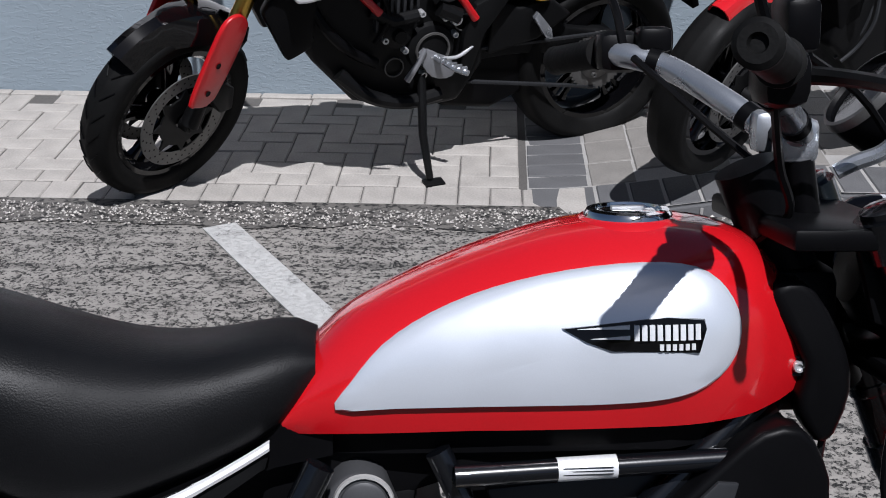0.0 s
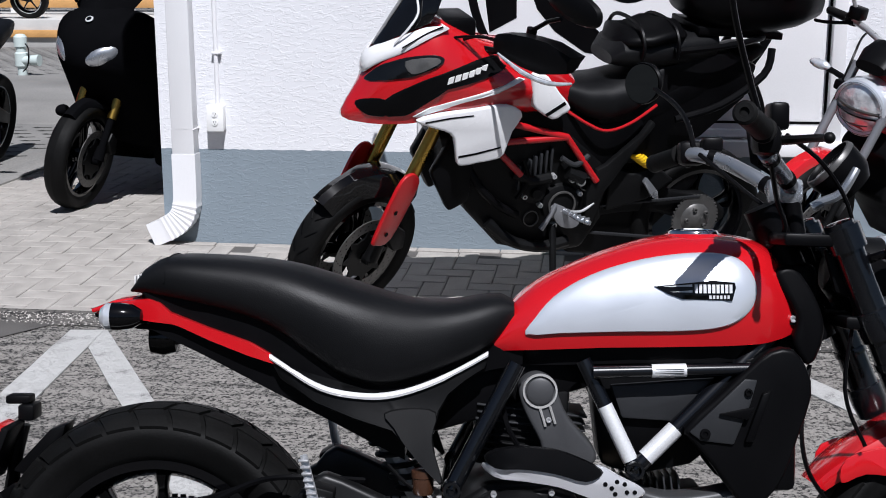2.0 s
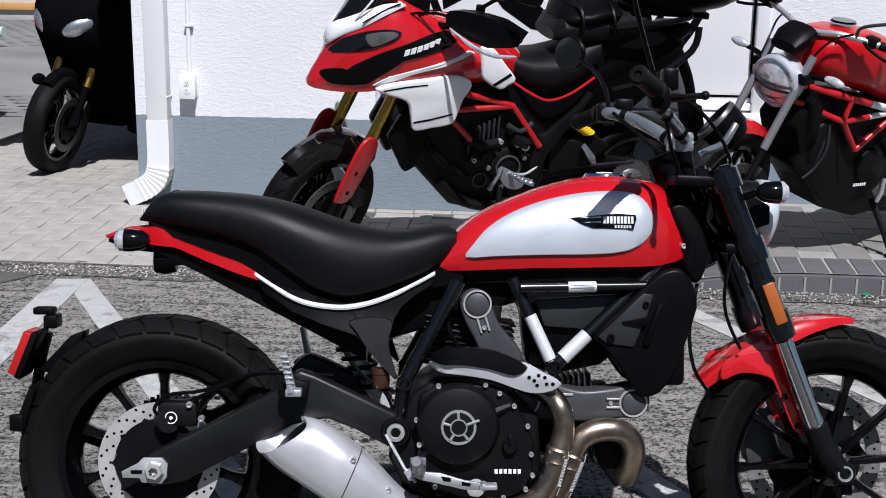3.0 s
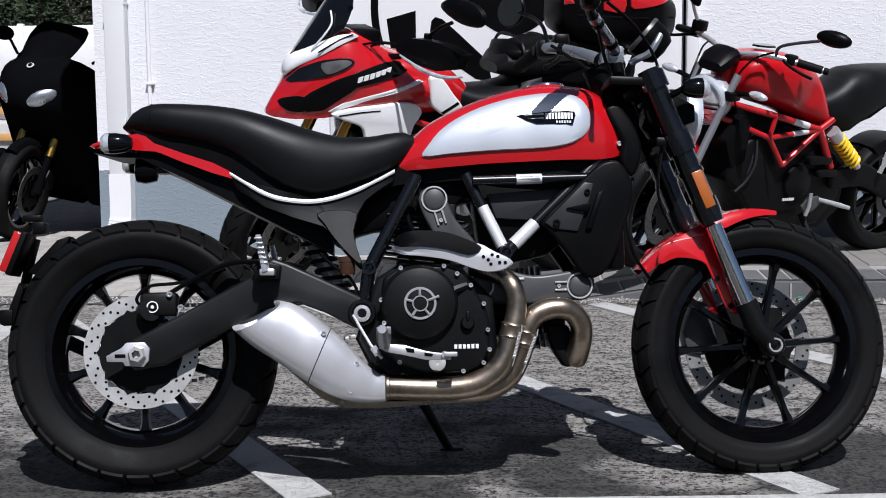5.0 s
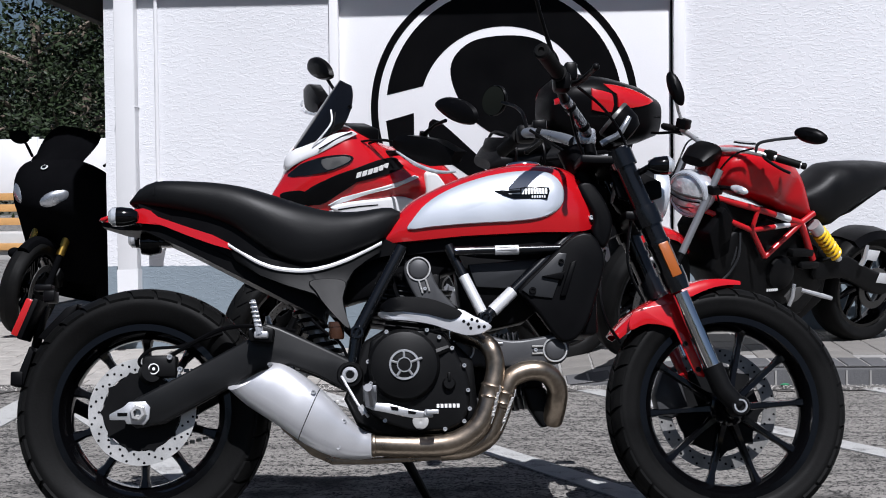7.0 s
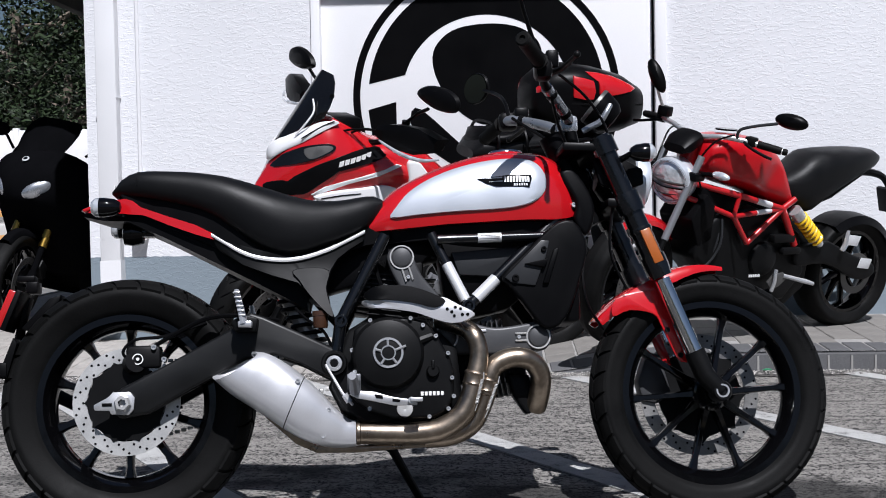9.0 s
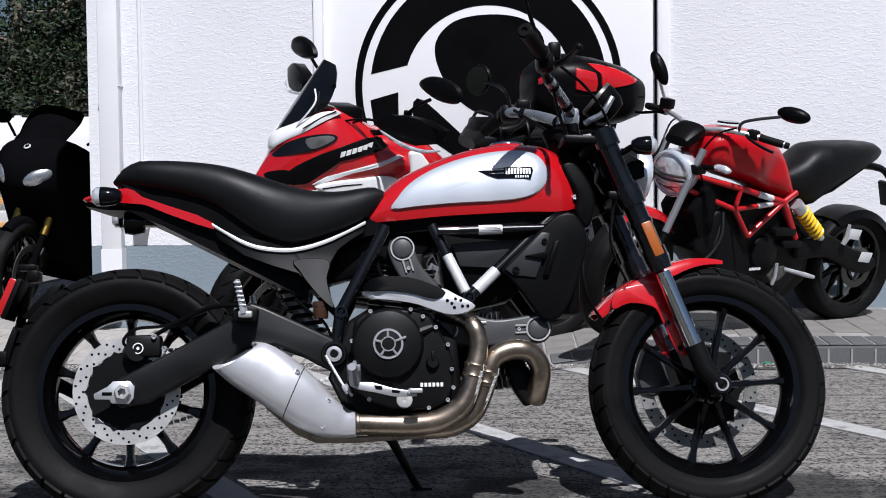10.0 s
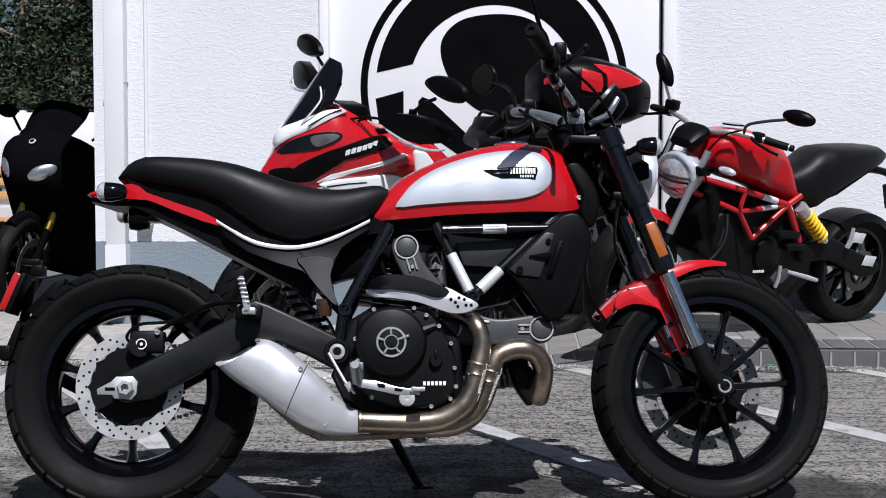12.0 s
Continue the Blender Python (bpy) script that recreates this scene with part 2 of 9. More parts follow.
def ground_mat(name, dark, light, crack=True, paint=False):
    """Worn asphalt: pale aggregate in dark binder, drag streaks and cracks; or worn paint over it."""
    m = bpy.data.materials.new(name)
    m.use_nodes = True
    n, link = m.node_tree.nodes, m.node_tree.links.new
    p = n["Principled BSDF"]
    p.inputs["Roughness"].default_value = 0.9
    tc = n.new("ShaderNodeTexCoord")

    def tex(kind, scale, detail=4, stretch=None):
        t = n.new(kind)
        t.inputs["Scale"].default_value = scale
        if "Detail" in t.inputs:
            t.inputs["Detail"].default_value = detail
        if stretch:
            mp = n.new("ShaderNodeMapping")
            mp.inputs["Scale"].default_value = stretch
            link(tc.outputs["Object"], mp.inputs[0])
            link(mp.outputs[0], t.inputs["Vector"])
        else:
            link(tc.outputs["Object"], t.inputs["Vector"])
        return t

    def span(sock, a, b, c, d):
        r = n.new("ShaderNodeMapRange")
        for key, v in zip(("From Min", "From Max", "To Min", "To Max"), (a, b, c, d)):
            r.inputs[key].default_value = v
        link(sock, r.inputs[0])
        return r.outputs[0]

    def op(kind, a, b):
        r = n.new("ShaderNodeMath")
        r.operation = kind
        for i, v in enumerate((a, b)):
            if isinstance(v, (int, float)):
                r.inputs[i].default_value = v
            else:
                link(v, r.inputs[i])
        return r.outputs[0]

    stone = tex("ShaderNodeTexVoronoi", 105 if crack or paint else 60)
    grit = tex("ShaderNodeTexNoise", 260, 2)
    patch_n = tex("ShaderNodeTexNoise", 1.6, 6)
    streak = tex("ShaderNodeTexNoise", 6.5, 6, (0.35, 3.4, 1.0))
    mottle = tex("ShaderNodeTexNoise", 17, 4)
    sepc = n.new("ShaderNodeSeparateColor")
    link(stone.outputs["Color"], sepc.inputs[0])
    v = op("ADD", span(sepc.outputs[0], 0.32, 1, 0.0, 1.55), span(grit.outputs[0], 0.3, 0.7, 0.0, 0.35))
    v = op("ADD", v, span(stone.outputs["Distance"], 0.25, 0.75, 0.0, -0.55))
    v = op("ADD", v, span(patch_n.outputs[0], 0.3, 0.7, -0.16, 0.16))
    v = op("ADD", v, span(streak.outputs[0], 0.35, 0.61, -0.52, 0.11))
    v = op("ADD", v, span(mottle.outputs[0], 0.35, 0.65, -0.14, 0.08))
    if crack:
        warp = tex("ShaderNodeTexNoise", 5, 4)
        vm = n.new("ShaderNodeVectorMath")
        vm.operation = "MULTIPLY_ADD"
        vm.inputs[1].default_value = (0.35, 0.35, 0)
        link(warp.outputs["Color"], vm.inputs[0])
        link(tc.outputs["Object"], vm.inputs[2])
        cr = n.new("ShaderNodeTexVoronoi")
        cr.feature = "DISTANCE_TO_EDGE"
        cr.inputs["Scale"].default_value = 1.25
        link(vm.outputs[0], cr.inputs["Vector"])
        line = span(cr.outputs["Distance"], 0.004, 0.016, -0.6, 0.0)
        fade = span(patch_n.outputs[0], 0.45, 0.56, 0.0, 1.0)
        v = op("ADD", v, op("MULTIPLY", line, fade))
    mix = n.new("ShaderNodeMix")
    mix.data_type = "RGBA"
    mix.inputs["A"].default_value, mix.inputs["B"].default_value = (*dark, 1), (*light, 1)
    link(v, mix.inputs["Factor"])
    out = mix.outputs["Result"]
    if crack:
        # an old band of dark sealer along the near stalls, with a ragged edge; shade on the ground there is painted
        # into it too
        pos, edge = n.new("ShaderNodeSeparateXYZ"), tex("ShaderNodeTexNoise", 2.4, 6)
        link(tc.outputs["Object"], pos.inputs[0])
        seal_shade = span(op("ADD", pos.outputs["Y"], span(edge.outputs[0], 0.3, 0.7, -0.9, 0.9)), 1.25, 1.75, 0.17, 1.0)
        seal_shaded = n.new("ShaderNodeVectorMath")
        seal_shaded.operation = "SCALE"
        link(out, seal_shaded.inputs[0])
        link(seal_shade, seal_shaded.inputs["Scale"])
        out = seal_shaded.outputs[0]
    if paint:
        wear = op("ADD", span(grit.outputs[0], 0.3, 0.7, 0.0, 0.5), span(tex("ShaderNodeTexNoise", 9, 5).outputs[0], 0.35, 0.7, 0.0, 0.9))
        keep = span(wear, 0.80, 1.12, 1.0, 0.22)
        over = n.new("ShaderNodeMix")
        over.data_type = "RGBA"
        link(keep, over.inputs["Factor"])
        link(out, over.inputs["A"])
        over.inputs["B"].default_value = (0.44, 0.438, 0.425, 1)
        out = over.outputs["Result"]
    link(out, p.inputs["Base Color"])
    b = n.new("ShaderNodeBump")
    b.inputs["Strength"].default_value, b.inputs["Distance"].default_value = 0.7, 0.004
    link(v, b.inputs["Height"])
    link(b.outputs[0], p.inputs["Normal"])
    return m


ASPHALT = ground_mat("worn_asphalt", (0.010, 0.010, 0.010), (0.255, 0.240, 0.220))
LINEP = ground_mat("worn_white_line_paint", (0.04, 0.04, 0.04), (0.27, 0.265, 0.255), False, True)
GRIT = ground_mat("coarse_edge_asphalt", (0.008, 0.008, 0.008), (0.115, 0.107, 0.098), False)


# building tools
def finish(bm, sharp=35):
    bmesh.ops.recalc_face_normals(bm, faces=bm.faces)
    for f in bm.faces:
        f.smooth = True
    for e in bm.edges:
        if len(e.link_faces) == 2 and e.calc_face_angle(0) > radians(sharp):
            e.smooth = False


def part(name, bm, material, parent=None, label="", sharp=35):
    """Links a bmesh as one mesh object under a thing or a part."""
    finish(bm, sharp)
    me = bpy.data.meshes.new(name)
    bm.to_mesh(me)
    bm.free()
    me.materials.append(material)
    ob = new(name, me)
    ob.parent = parent
    if label:
        ob["label"] = label
    return ob


def thing(name, m, label, category, group="", kind=""):
    ob = new(name)
    ob.empty_display_size = 0.1
    ob.matrix_world = m
    return tagged(ob, label, category, group, kind)


def curve(pts, n=5, closed=False):
    """A smooth line through points of any dimension."""
    P = [Vector(p) for p in pts]
    k = len(P)
    out = []
    for i in range(k if closed else k - 1):
        a, b, c, d = (P[(i + j) % k] if closed else P[min(max(i + j, 0), k - 1)] for j in (-1, 0, 1, 2))
        for s in range(n):
            t = s / n
            out.append(0.5 * ((2 * b) + (c - a) * t + (2 * a - 5 * b + 4 * c - d) * t * t + (3 * b - a - 3 * c + d) * t ** 3))
    if not closed:
        out.append(P[-1])
    return out


def at(x, table):
    """Smoothly interpolated value at x from a short table of (x, value)."""
    if x <= table[0][0]:
        return table[0][1]
    for (x0, v0), (x1, v1) in zip(table, table[1:]):
        if x <= x1:
            t = (x - x0) / (x1 - x0)
            return v0 + (v1 - v0) * t
    return table[-1][1]


def loft(bm, rings, cap=True, wrap=False):
    vs = [[bm.verts.new(p) for p in r] for r in rings]
    n = len(vs[0])
    pairs = list(zip(vs, vs[1:])) + ([(vs[-1], vs[0])] if wrap else [])
    for a, b in pairs:
        for i in range(n):
            j = (i + 1) % n
            bm.faces.new((a[i], a[j], b[j], b[i]))
    if cap and not wrap:
        bm.faces.new(vs[0][::-1])
        bm.faces.new(vs[-1])
    return vs


def tube(bm, pts, r, n=10, cap=True, flat=1.0):
    """A round rod along points; r: one radius or one for each point."""
    P = [Vector(p) for p in pts]
    rad = [r] * len(P) if isinstance(r, (int, float)) else [at(i / (len(P) - 1), [(j / (len(r) - 1), v) for j, v in enumerate(r)]) for i in range(len(P))]
    d = (P[1] - P[0]).normalized()
    u = d.orthogonal().normalized()
    rings = []
    for i, p in enumerate(P):
        d = (P[min(i + 1, len(P) - 1)] - P[max(i - 1, 0)]).normalized()
        u = (u - d * u.dot(d)).normalized()
        w = d.cross(u)
        rings.append([p + rad[i] * (u * math.cos(2 * math.pi * k / n) + flat * w * math.sin(2 * math.pi * k / n)) for k in range(n)])
    loft(bm, rings, cap)
    return bm


def lathe(bm, prof, o=(0, 0, 0), axis=(0, 1, 0), n=32, closed=False):
    """Turns a profile of (radius, along) round an axis through o. closed: the profile is a ring."""
    d = Vector(axis).normalized()
    u = d.orthogonal().normalized()
    w = d.cross(u)
    o = Vector(o)
    rings = []
    for k in range(n):
        a = 2 * math.pi * k / n
        q = u * math.cos(a) + w * math.sin(a)
        rings.append([bm.verts.new(o + q * max(r, 1e-4) + d * h) for r, h in prof])
    m = len(prof)
    for a, b in zip(rings, rings[1:] + rings[:1]):
        for i in range(m if closed else m - 1):
            j = (i + 1) % m
            bm.faces.new((a[i], a[j], b[j], b[i]))
    return bm


def soften(bm, w, seg=2, angle=30):
    if w:
        ed = [e for e in bm.edges if len(e.link_faces) == 2 and e.calc_face_angle(0) > radians(angle)]
        bmesh.ops.bevel(bm, geom=ed, offset=w, segments=seg, profile=0.5, affect="EDGES", clamp_overlap=True)
    return bm


def plate(bm, outline, y0, y1, bevel=0.003, seg=2):
    """A plate with an outline in x and z, from y0 to y1, with rounded edges."""
    own = bmesh.new()
    a = [own.verts.new((p[0], y0, p[1])) for p in outline]
    b = [own.verts.new((p[0], y1, p[1])) for p in outline]
    own.faces.new(a)
    own.faces.new(b[::-1])
    for i in range(len(a)):
        j = (i + 1) % len(a)
        own.faces.new((a[j], a[i], b[i], b[j]))
    bmesh.ops.recalc_face_normals(own, faces=own.faces)
    soften(own, bevel, seg, 50)
    merge(bm, own)
    return bm


def merge(bm, own, m=None):
    """Adds a bmesh to another, moved by m."""
    if m is not None:
        bmesh.ops.transform(own, matrix=m, verts=own.verts)
    me = bpy.data.meshes.new("temporary")
    own.to_mesh(me)
    own.free()
    bm.from_mesh(me)
    bpy.data.meshes.remove(me)
    return bm


def block(bm, c, size, bevel=0.004, m=None, seg=2):
    own = bmesh.new()
    bmesh.ops.create_cube(own, size=1, matrix=Matrix.Translation(c) @ Matrix.Diagonal((*size, 1)))
    soften(own, bevel, seg)
    return merge(bm, own, m)


def ball(bm, c, size, m=None, u=16, v=10):
    own = bmesh.new()
    bmesh.ops.create_uvsphere(own, u_segments=u, v_segments=v, radius=1, matrix=Matrix.Translation(c) @ (m or Matrix()) @ Matrix.Diagonal((*size, 1)))
    return merge(bm, own)


def ringxz(top, bot, yc, half, n=20, power=2.4):
    """A ring whose top and bottom are two points in x and z, and its half width across."""
    t, b = Vector((top[0], yc, top[1])), Vector((bot[0], yc, bot[1]))
    c, h = (t + b) / 2, (t - b) / 2
    out = []
    for k in range(n):
        a = 2 * math.pi * k / n
        ca, sa = math.cos(a), math.sin(a)
        e = 2 / power
        out.append(c + h * (abs(ca) ** e * (1 if ca > 0 else -1)) + Vector((0, half, 0)) * (abs(sa) ** e * (1 if sa > 0 else -1)))
    return out


def patch(bm, outline, surf, lift=0.004, rim=0.006, rings=(0.97, 0.85, 0.65, 0.4, 0.18)):
    """A thin panel with an outline in x and z that hugs the surface y = surf(x, z), proud of it by lift; sign of lift: outward."""
    O = [Vector((p[0], p[1])) for p in outline]
    c = sum(O, Vector((0, 0))) / len(O)
    s = 1 if lift > 0 else -1
    rows = [[Vector((p.x, surf(p.x, p.y) - s * 0.003, p.y)) for p in O], [Vector((p.x, surf(p.x, p.y) + lift * 0.5, p.y)) for p in O]]
    for k in rings:
        q = [c + (p - c) * k for p in O]
        rows.append([Vector((p.x, surf(p.x, p.y) + lift, p.y)) for p in q])
    vs = [[bm.verts.new(p) for p in r] for r in rows]
    n = len(O)
    for a, b in zip(vs, vs[1:]):
        for i in range(n):
            bm.faces.new((a[i], a[(i + 1) % n], b[(i + 1) % n], b[i]))
    mid = bm.verts.new((c.x, surf(c.x, c.y) + lift, c.y))
    for i in range(n):
        bm.faces.new((vs[-1][i], vs[-1][(i + 1) % n], mid))
    return bm


def bolt(bm, c, r=0.006, h=0.006, axis=(0, -1, 0), n=8):
    """A socket-head bolt: a short cylinder with a recess."""
    return lathe(bm, [(0.0, h * 0.5), (r * 0.5, h * 0.5), (r * 0.52, h), (r * 0.9, h), (r, h * 0.8), (r, -h)], c, axis, n)


def lettering(name, text, size, m, material, parent=None, label="", squeeze=1.0, depth=0.001, bold=0.0, shear=0.0):
    """Raised letters of the built-in font as a mesh; m places the text's own x-y plane."""
    cu = bpy.data.curves.new(name, "FONT")
    cu.body, cu.size, cu.extrude, cu.align_x, cu.align_y = text, size, depth, "CENTER", "CENTER"
    cu.offset, cu.shear, cu.resolution_u = bold, shear, 3
    tmp = bpy.data.objects.new("temporary", cu)
    me = bpy.data.meshes.new_from_object(tmp)
    bpy.data.objects.remove(tmp)
    bpy.data.curves.remove(cu)
    me.transform(m @ Matrix.Diagonal((squeeze, 1, 1, 1)))
    me.name = name
    me.materials.append(material)
    ob = new(name, me)
    ob.parent = parent
    if label:
        ob["label"] = label
    return ob


def wheel(parent, o, rim_r, tyre_r, width, spokes, rim_mat, spoke_w=0.012, steer=None, tread=True, blocks=34, twin=False, stripe=None, phase=0.25):
    """wheel > tyre, tread, spokes; axle along y at o. steer: a matrix that turns it."""
    M = (steer or Matrix()) @ Matrix.Translation(o)
    w = width * 0.36
    bm = bmesh.new()
    lathe(bm, [(rim_r + 0.006, -w), (rim_r + 0.008, -w + 0.006), (rim_r - 0.006, -w + 0.012), (rim_r - 0.018, -w * 0.45), (rim_r - 0.020, 0), (rim_r - 0.018, w * 0.45),
               (rim_r - 0.006, w - 0.012), (rim_r + 0.008, w - 0.006), (rim_r + 0.006, w), (rim_r - 0.012, w), (rim_r - 0.030, w * 0.45), (rim_r - 0.034, 0),
               (rim_r - 0.030, -w * 0.45), (rim_r - 0.012, -w)], (0, 0, 0), (0, 1, 0), 64, True)
    lathe(bm, [(0.0, -0.07), (0.028, -0.07), (0.034, -0.055), (0.046, -0.04), (0.05, 0), (0.046, 0.04), (0.034, 0.055), (0.028, 0.07), (0.0, 0.07)], (0, 0, 0), (0, 1, 0), 24)
    bmesh.ops.transform(bm, matrix=M, verts=bm.verts)
    rim = part("wheel", bm, rim_mat, parent)
    hw = width / 2
    prof = [(rim_r + 0.004, -w), (rim_r + 0.016, -w - 0.010), (rim_r + (tyre_r - rim_r) * 0.45, -hw * 0.97), (rim_r + (tyre_r - rim_r) * 0.62, -hw), (tyre_r - (tyre_r - rim_r) * 0.22, -hw * 0.90),
            (tyre_r - (tyre_r - rim_r) * 0.09, -hw * 0.62), (tyre_r - 0.003, -hw * 0.3), (tyre_r, 0)]
    prof = [tuple(v) for v in curve(prof, 3)]
    full = prof + [(r, -h) for r, h in prof[-2::-1]]
    bm = bmesh.new()
    lathe(bm, full, (0, 0, 0), (0, 1, 0), 80)
    bmesh.ops.transform(bm, matrix=M, verts=bm.verts)
    tyre = part("tyre", bm, RUBBER, rim)
    if tread:
        bm = bmesh.new()
        cells = [((-0.97, -0.50), 0.0, 0.84, 0.30), ((0.50, 0.97), 0.5, 0.84, -0.30), ((-0.42, -0.04), 0.35, 0.84, -0.25), ((0.04, 0.42), 0.85, 0.84, 0.25)]

        def surf(h):
            k = abs(h)
            for (r0, h0), (r1, h1) in zip(prof, prof[1:]):
                if -h0 >= k * hw >= -h1 and r0 > rim_r + (tyre_r - rim_r) * 0.55:
                    f = (k * hw + h0) / (h0 - h1) if h0 != h1 else 0
                    return r0 + (r1 - r0) * f
            return tyre_r
        step = 2 * math.pi / blocks
        for (h0, h1), ph, fill, slant in cells:
            for b in range(blocks):
                rows = []
                for j in range(4):
                    h = h0 + (h1 - h0) * j / 3
                    row = []
                    for i in range(4):
                        a = step * (b + ph + fill * i / 3 + slant * j / 3)
                        row.append((a, h))
                    rows.append(row)
                top = [[bm.verts.new((math.cos(a) * (surf(h) + 0.006), h * hw * 1.03, math.sin(a) * (surf(h) + 0.006))) for a, h in r] for r in rows]
                for r0, r1 in zip(top, top[1:]):
                    for i in range(3):
                        bm.faces.new((r0[i], r0[i + 1], r1[i + 1], r1[i]))
                loop = [(rows[0][i], top[0][i]) for i in range(4)] + [(rows[j][3], top[j][3]) for j in (1, 2, 3)] + [(rows[3][i], top[3][i]) for i in (2, 1, 0)] + [(rows[j][0], top[j][0]) for j in (2, 1)]
                low = [bm.verts.new((math.cos(a) * (surf(h) - 0.002), h * hw * 0.99, math.sin(a) * (surf(h) - 0.002))) for (a, h), v in loop]
                for i in range(len(loop)):
                    j = (i + 1) % len(loop)
                    bm.faces.new((loop[i][1], loop[j][1], low[j], low[i]))
        bmesh.ops.transform(bm, matrix=M, verts=bm.verts)
        part("tread", bm, RUBBER, rim, "chunky tread blocks")
    if stripe:
        bm = bmesh.new()
        for s in (-1, 1):
            lathe(bm, [(rim_r - 0.004, s * (w + 0.001)), (rim_r + 0.004, s * (w + 0.0015))], (0, 0, 0), (0, 1, 0), 64)
        bmesh.ops.transform(bm, matrix=M, verts=bm.verts)
        part("rim_stripe", bm, stripe, rim, "red pinstripe round the rim")
    for k in range(spokes):
        a = 2 * math.pi * (k + phase) / spokes
        for off in ((-0.14, 0.14) if twin else (0,)):
            bm = bmesh.new()
            q0 = Vector((math.cos(a), 0, math.sin(a))) * 0.040
            q1 = Vector((math.cos(a + off), 0, math.sin(a + off))) * (rim_r - 0.026)
            t = Vector((-math.sin(a), 0, math.cos(a)))
            rings = []
            for f, ww, dd in ((0, 1.5, 0.026), (0.25, 1.1, 0.020), (0.8, 0.9, 0.014), (1, 1.5, 0.020)):
                c = q0.lerp(q1, f)
                rings.append([c + t * spoke_w * ww * sx + Vector((0, dd * sy, 0)) for sx, sy in ((-1, -0.5), (-0.6, -1), (0.6, -1), (1, -0.5), (1, 0.5), (0.6, 1), (-0.6, 1), (-1, 0.5))])
            loft(bm, rings)
            bmesh.ops.transform(bm, matrix=M, verts=bm.verts)
            part("spoke", bm, rim_mat, rim)
    return rim


def disc(parent, o, r0, r1, carrier, holes=20, steer=None, arms=8, name="brake_disc", metal=None):
    """A drilled brake disc on a dark carrier; axle along y at o."""
    M = (steer or Matrix()) @ Matrix.Translation(o)
    bm = bmesh.new()
    lathe(bm, [(r0, -0.0022), (r1, -0.0022), (r1, 0.0022), (r0, 0.0022)], (0, 0, 0), (0, 1, 0), 64, True)
    bmesh.ops.transform(bm, matrix=M, verts=bm.verts)
    ob = part(name, bm, metal or STEEL, parent, "drilled steel brake disc")
    bm = bmesh.new()
    for k in range(holes):
        for j, f in enumerate((0.25, 0.55, 0.82)):
            a = 2 * math.pi * (k + 0.33 * j) / holes
            r = r0 + (r1 - r0) * f
            for s in (-1, 1):
                lathe(bm, [(0, s * 0.0026), (0.0034, s * 0.0026), (0.0034, 0)], (r * math.cos(a), 0, r * math.sin(a)), (0, 1, 0), 6)
    bmesh.ops.transform(bm, matrix=M, verts=bm.verts)
    part("hole_pattern", bm, BLACK, ob, "dark drilled holes")["kind"] = "stuff"
    bm = bmesh.new()
    rings = []
    for r, h in ((0.03, -0.004), (1.0, -0.004), (1.0, 0.004), (0.03, 0.004)):
        ring = []
        for k in range(arms * 8):
            a = 2 * math.pi * k / (arms * 8)
            q = r if r < 0.1 else carrier + (r0 + 0.006 - carrier) * max(0.0, math.cos(a * arms)) ** 3
            ring.append((q * math.cos(a), h, q * math.sin(a)))
        rings.append(ring)
    loft(bm, rings, wrap=True)
    bmesh.ops.transform(bm, matrix=M, verts=bm.verts)
    part("disc_carrier", bm, CASTK, ob, "black disc carrier")
    return ob


def bike_pose(x, y, z, yaw, lean=10.0):
    """A parked motorcycle: rear contact at x, y, z, heading yaw, leaning to its left on its stand."""
    return Matrix.Translation((x, y, z)) @ Matrix.Rotation(radians(yaw), 4, "Z") @ Matrix.Rotation(radians(-lean), 4, "X")


def steering(head_x, rake, angle):
    """Turns the front end about the steering axis, which meets the ground at head_x."""
    u = Vector((-math.sin(radians(rake)), 0, math.cos(radians(rake))))
    a = Vector((head_x, 0, 0))
    return Matrix.Translation(a) @ Matrix.Rotation(radians(angle), 4, u) @ Matrix.Translation(-a)


# the ground, the building front and the yard beside it
WALL_Y, CORNER_X = 5.136, -2.074
KERB_Y = 3.95


def pave_z(x, y):
    """Height of the pavement: it falls towards the asphalt and is raised past the flared ramp."""
    t = min(max((x - 0.22) / 0.95, 0), 1)
    return 0.045 * min(max(0, y - KERB_Y), 1.3) + 0.095 * t * t * (3 - 2 * t)


def sheet(name, x0, x1, y0, y1, z, material, label, step=0.0):
    bm = bmesh.new()
    nx = max(1, round((x1 - x0) / step)) if step else 1
    ny = max(1, round((y1 - y0) / step)) if step else 1
    g = [[bm.verts.new((x0 + (x1 - x0) * i / nx, y0 + (y1 - y0) * j / ny, 0)) for i in range(nx + 1)] for j in range(ny + 1)]
    for row in g:
        for v in row:
            v.co.z = z(v.co.x, v.co.y) if callable(z) else z
    for a, b in zip(g, g[1:]):
        for i in range(nx):
            bm.faces.new((a[i], a[i + 1], b[i + 1], b[i]))
    return tagged(part(name, bm, material), label, "ground", kind="structure")


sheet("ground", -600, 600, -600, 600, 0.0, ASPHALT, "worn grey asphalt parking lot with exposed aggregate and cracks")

# coarse broken edge of the asphalt along the paving
bm = bmesh.new()
low, high = [], []
for i in range(90):
    x = -4.5 + i * 0.1
    low.append(bm.verts.new((x, KERB_Y - 0.15 - 0.05 * noise.noise((x * 2.3, 0, 0)) - 0.03 * noise.noise((x * 9, 3, 0)), 0.004)))
    high.append(bm.verts.new((x, KERB_Y + 0.06, 0.006)))
for i in range(89):
    bm.faces.new((low[i], low[i + 1], high[i + 1], high[i]))
tagged(part("asphalt_edge", bm, GRIT), "coarse broken asphalt edge along the brick paving", "asphalt edge", kind="structure")

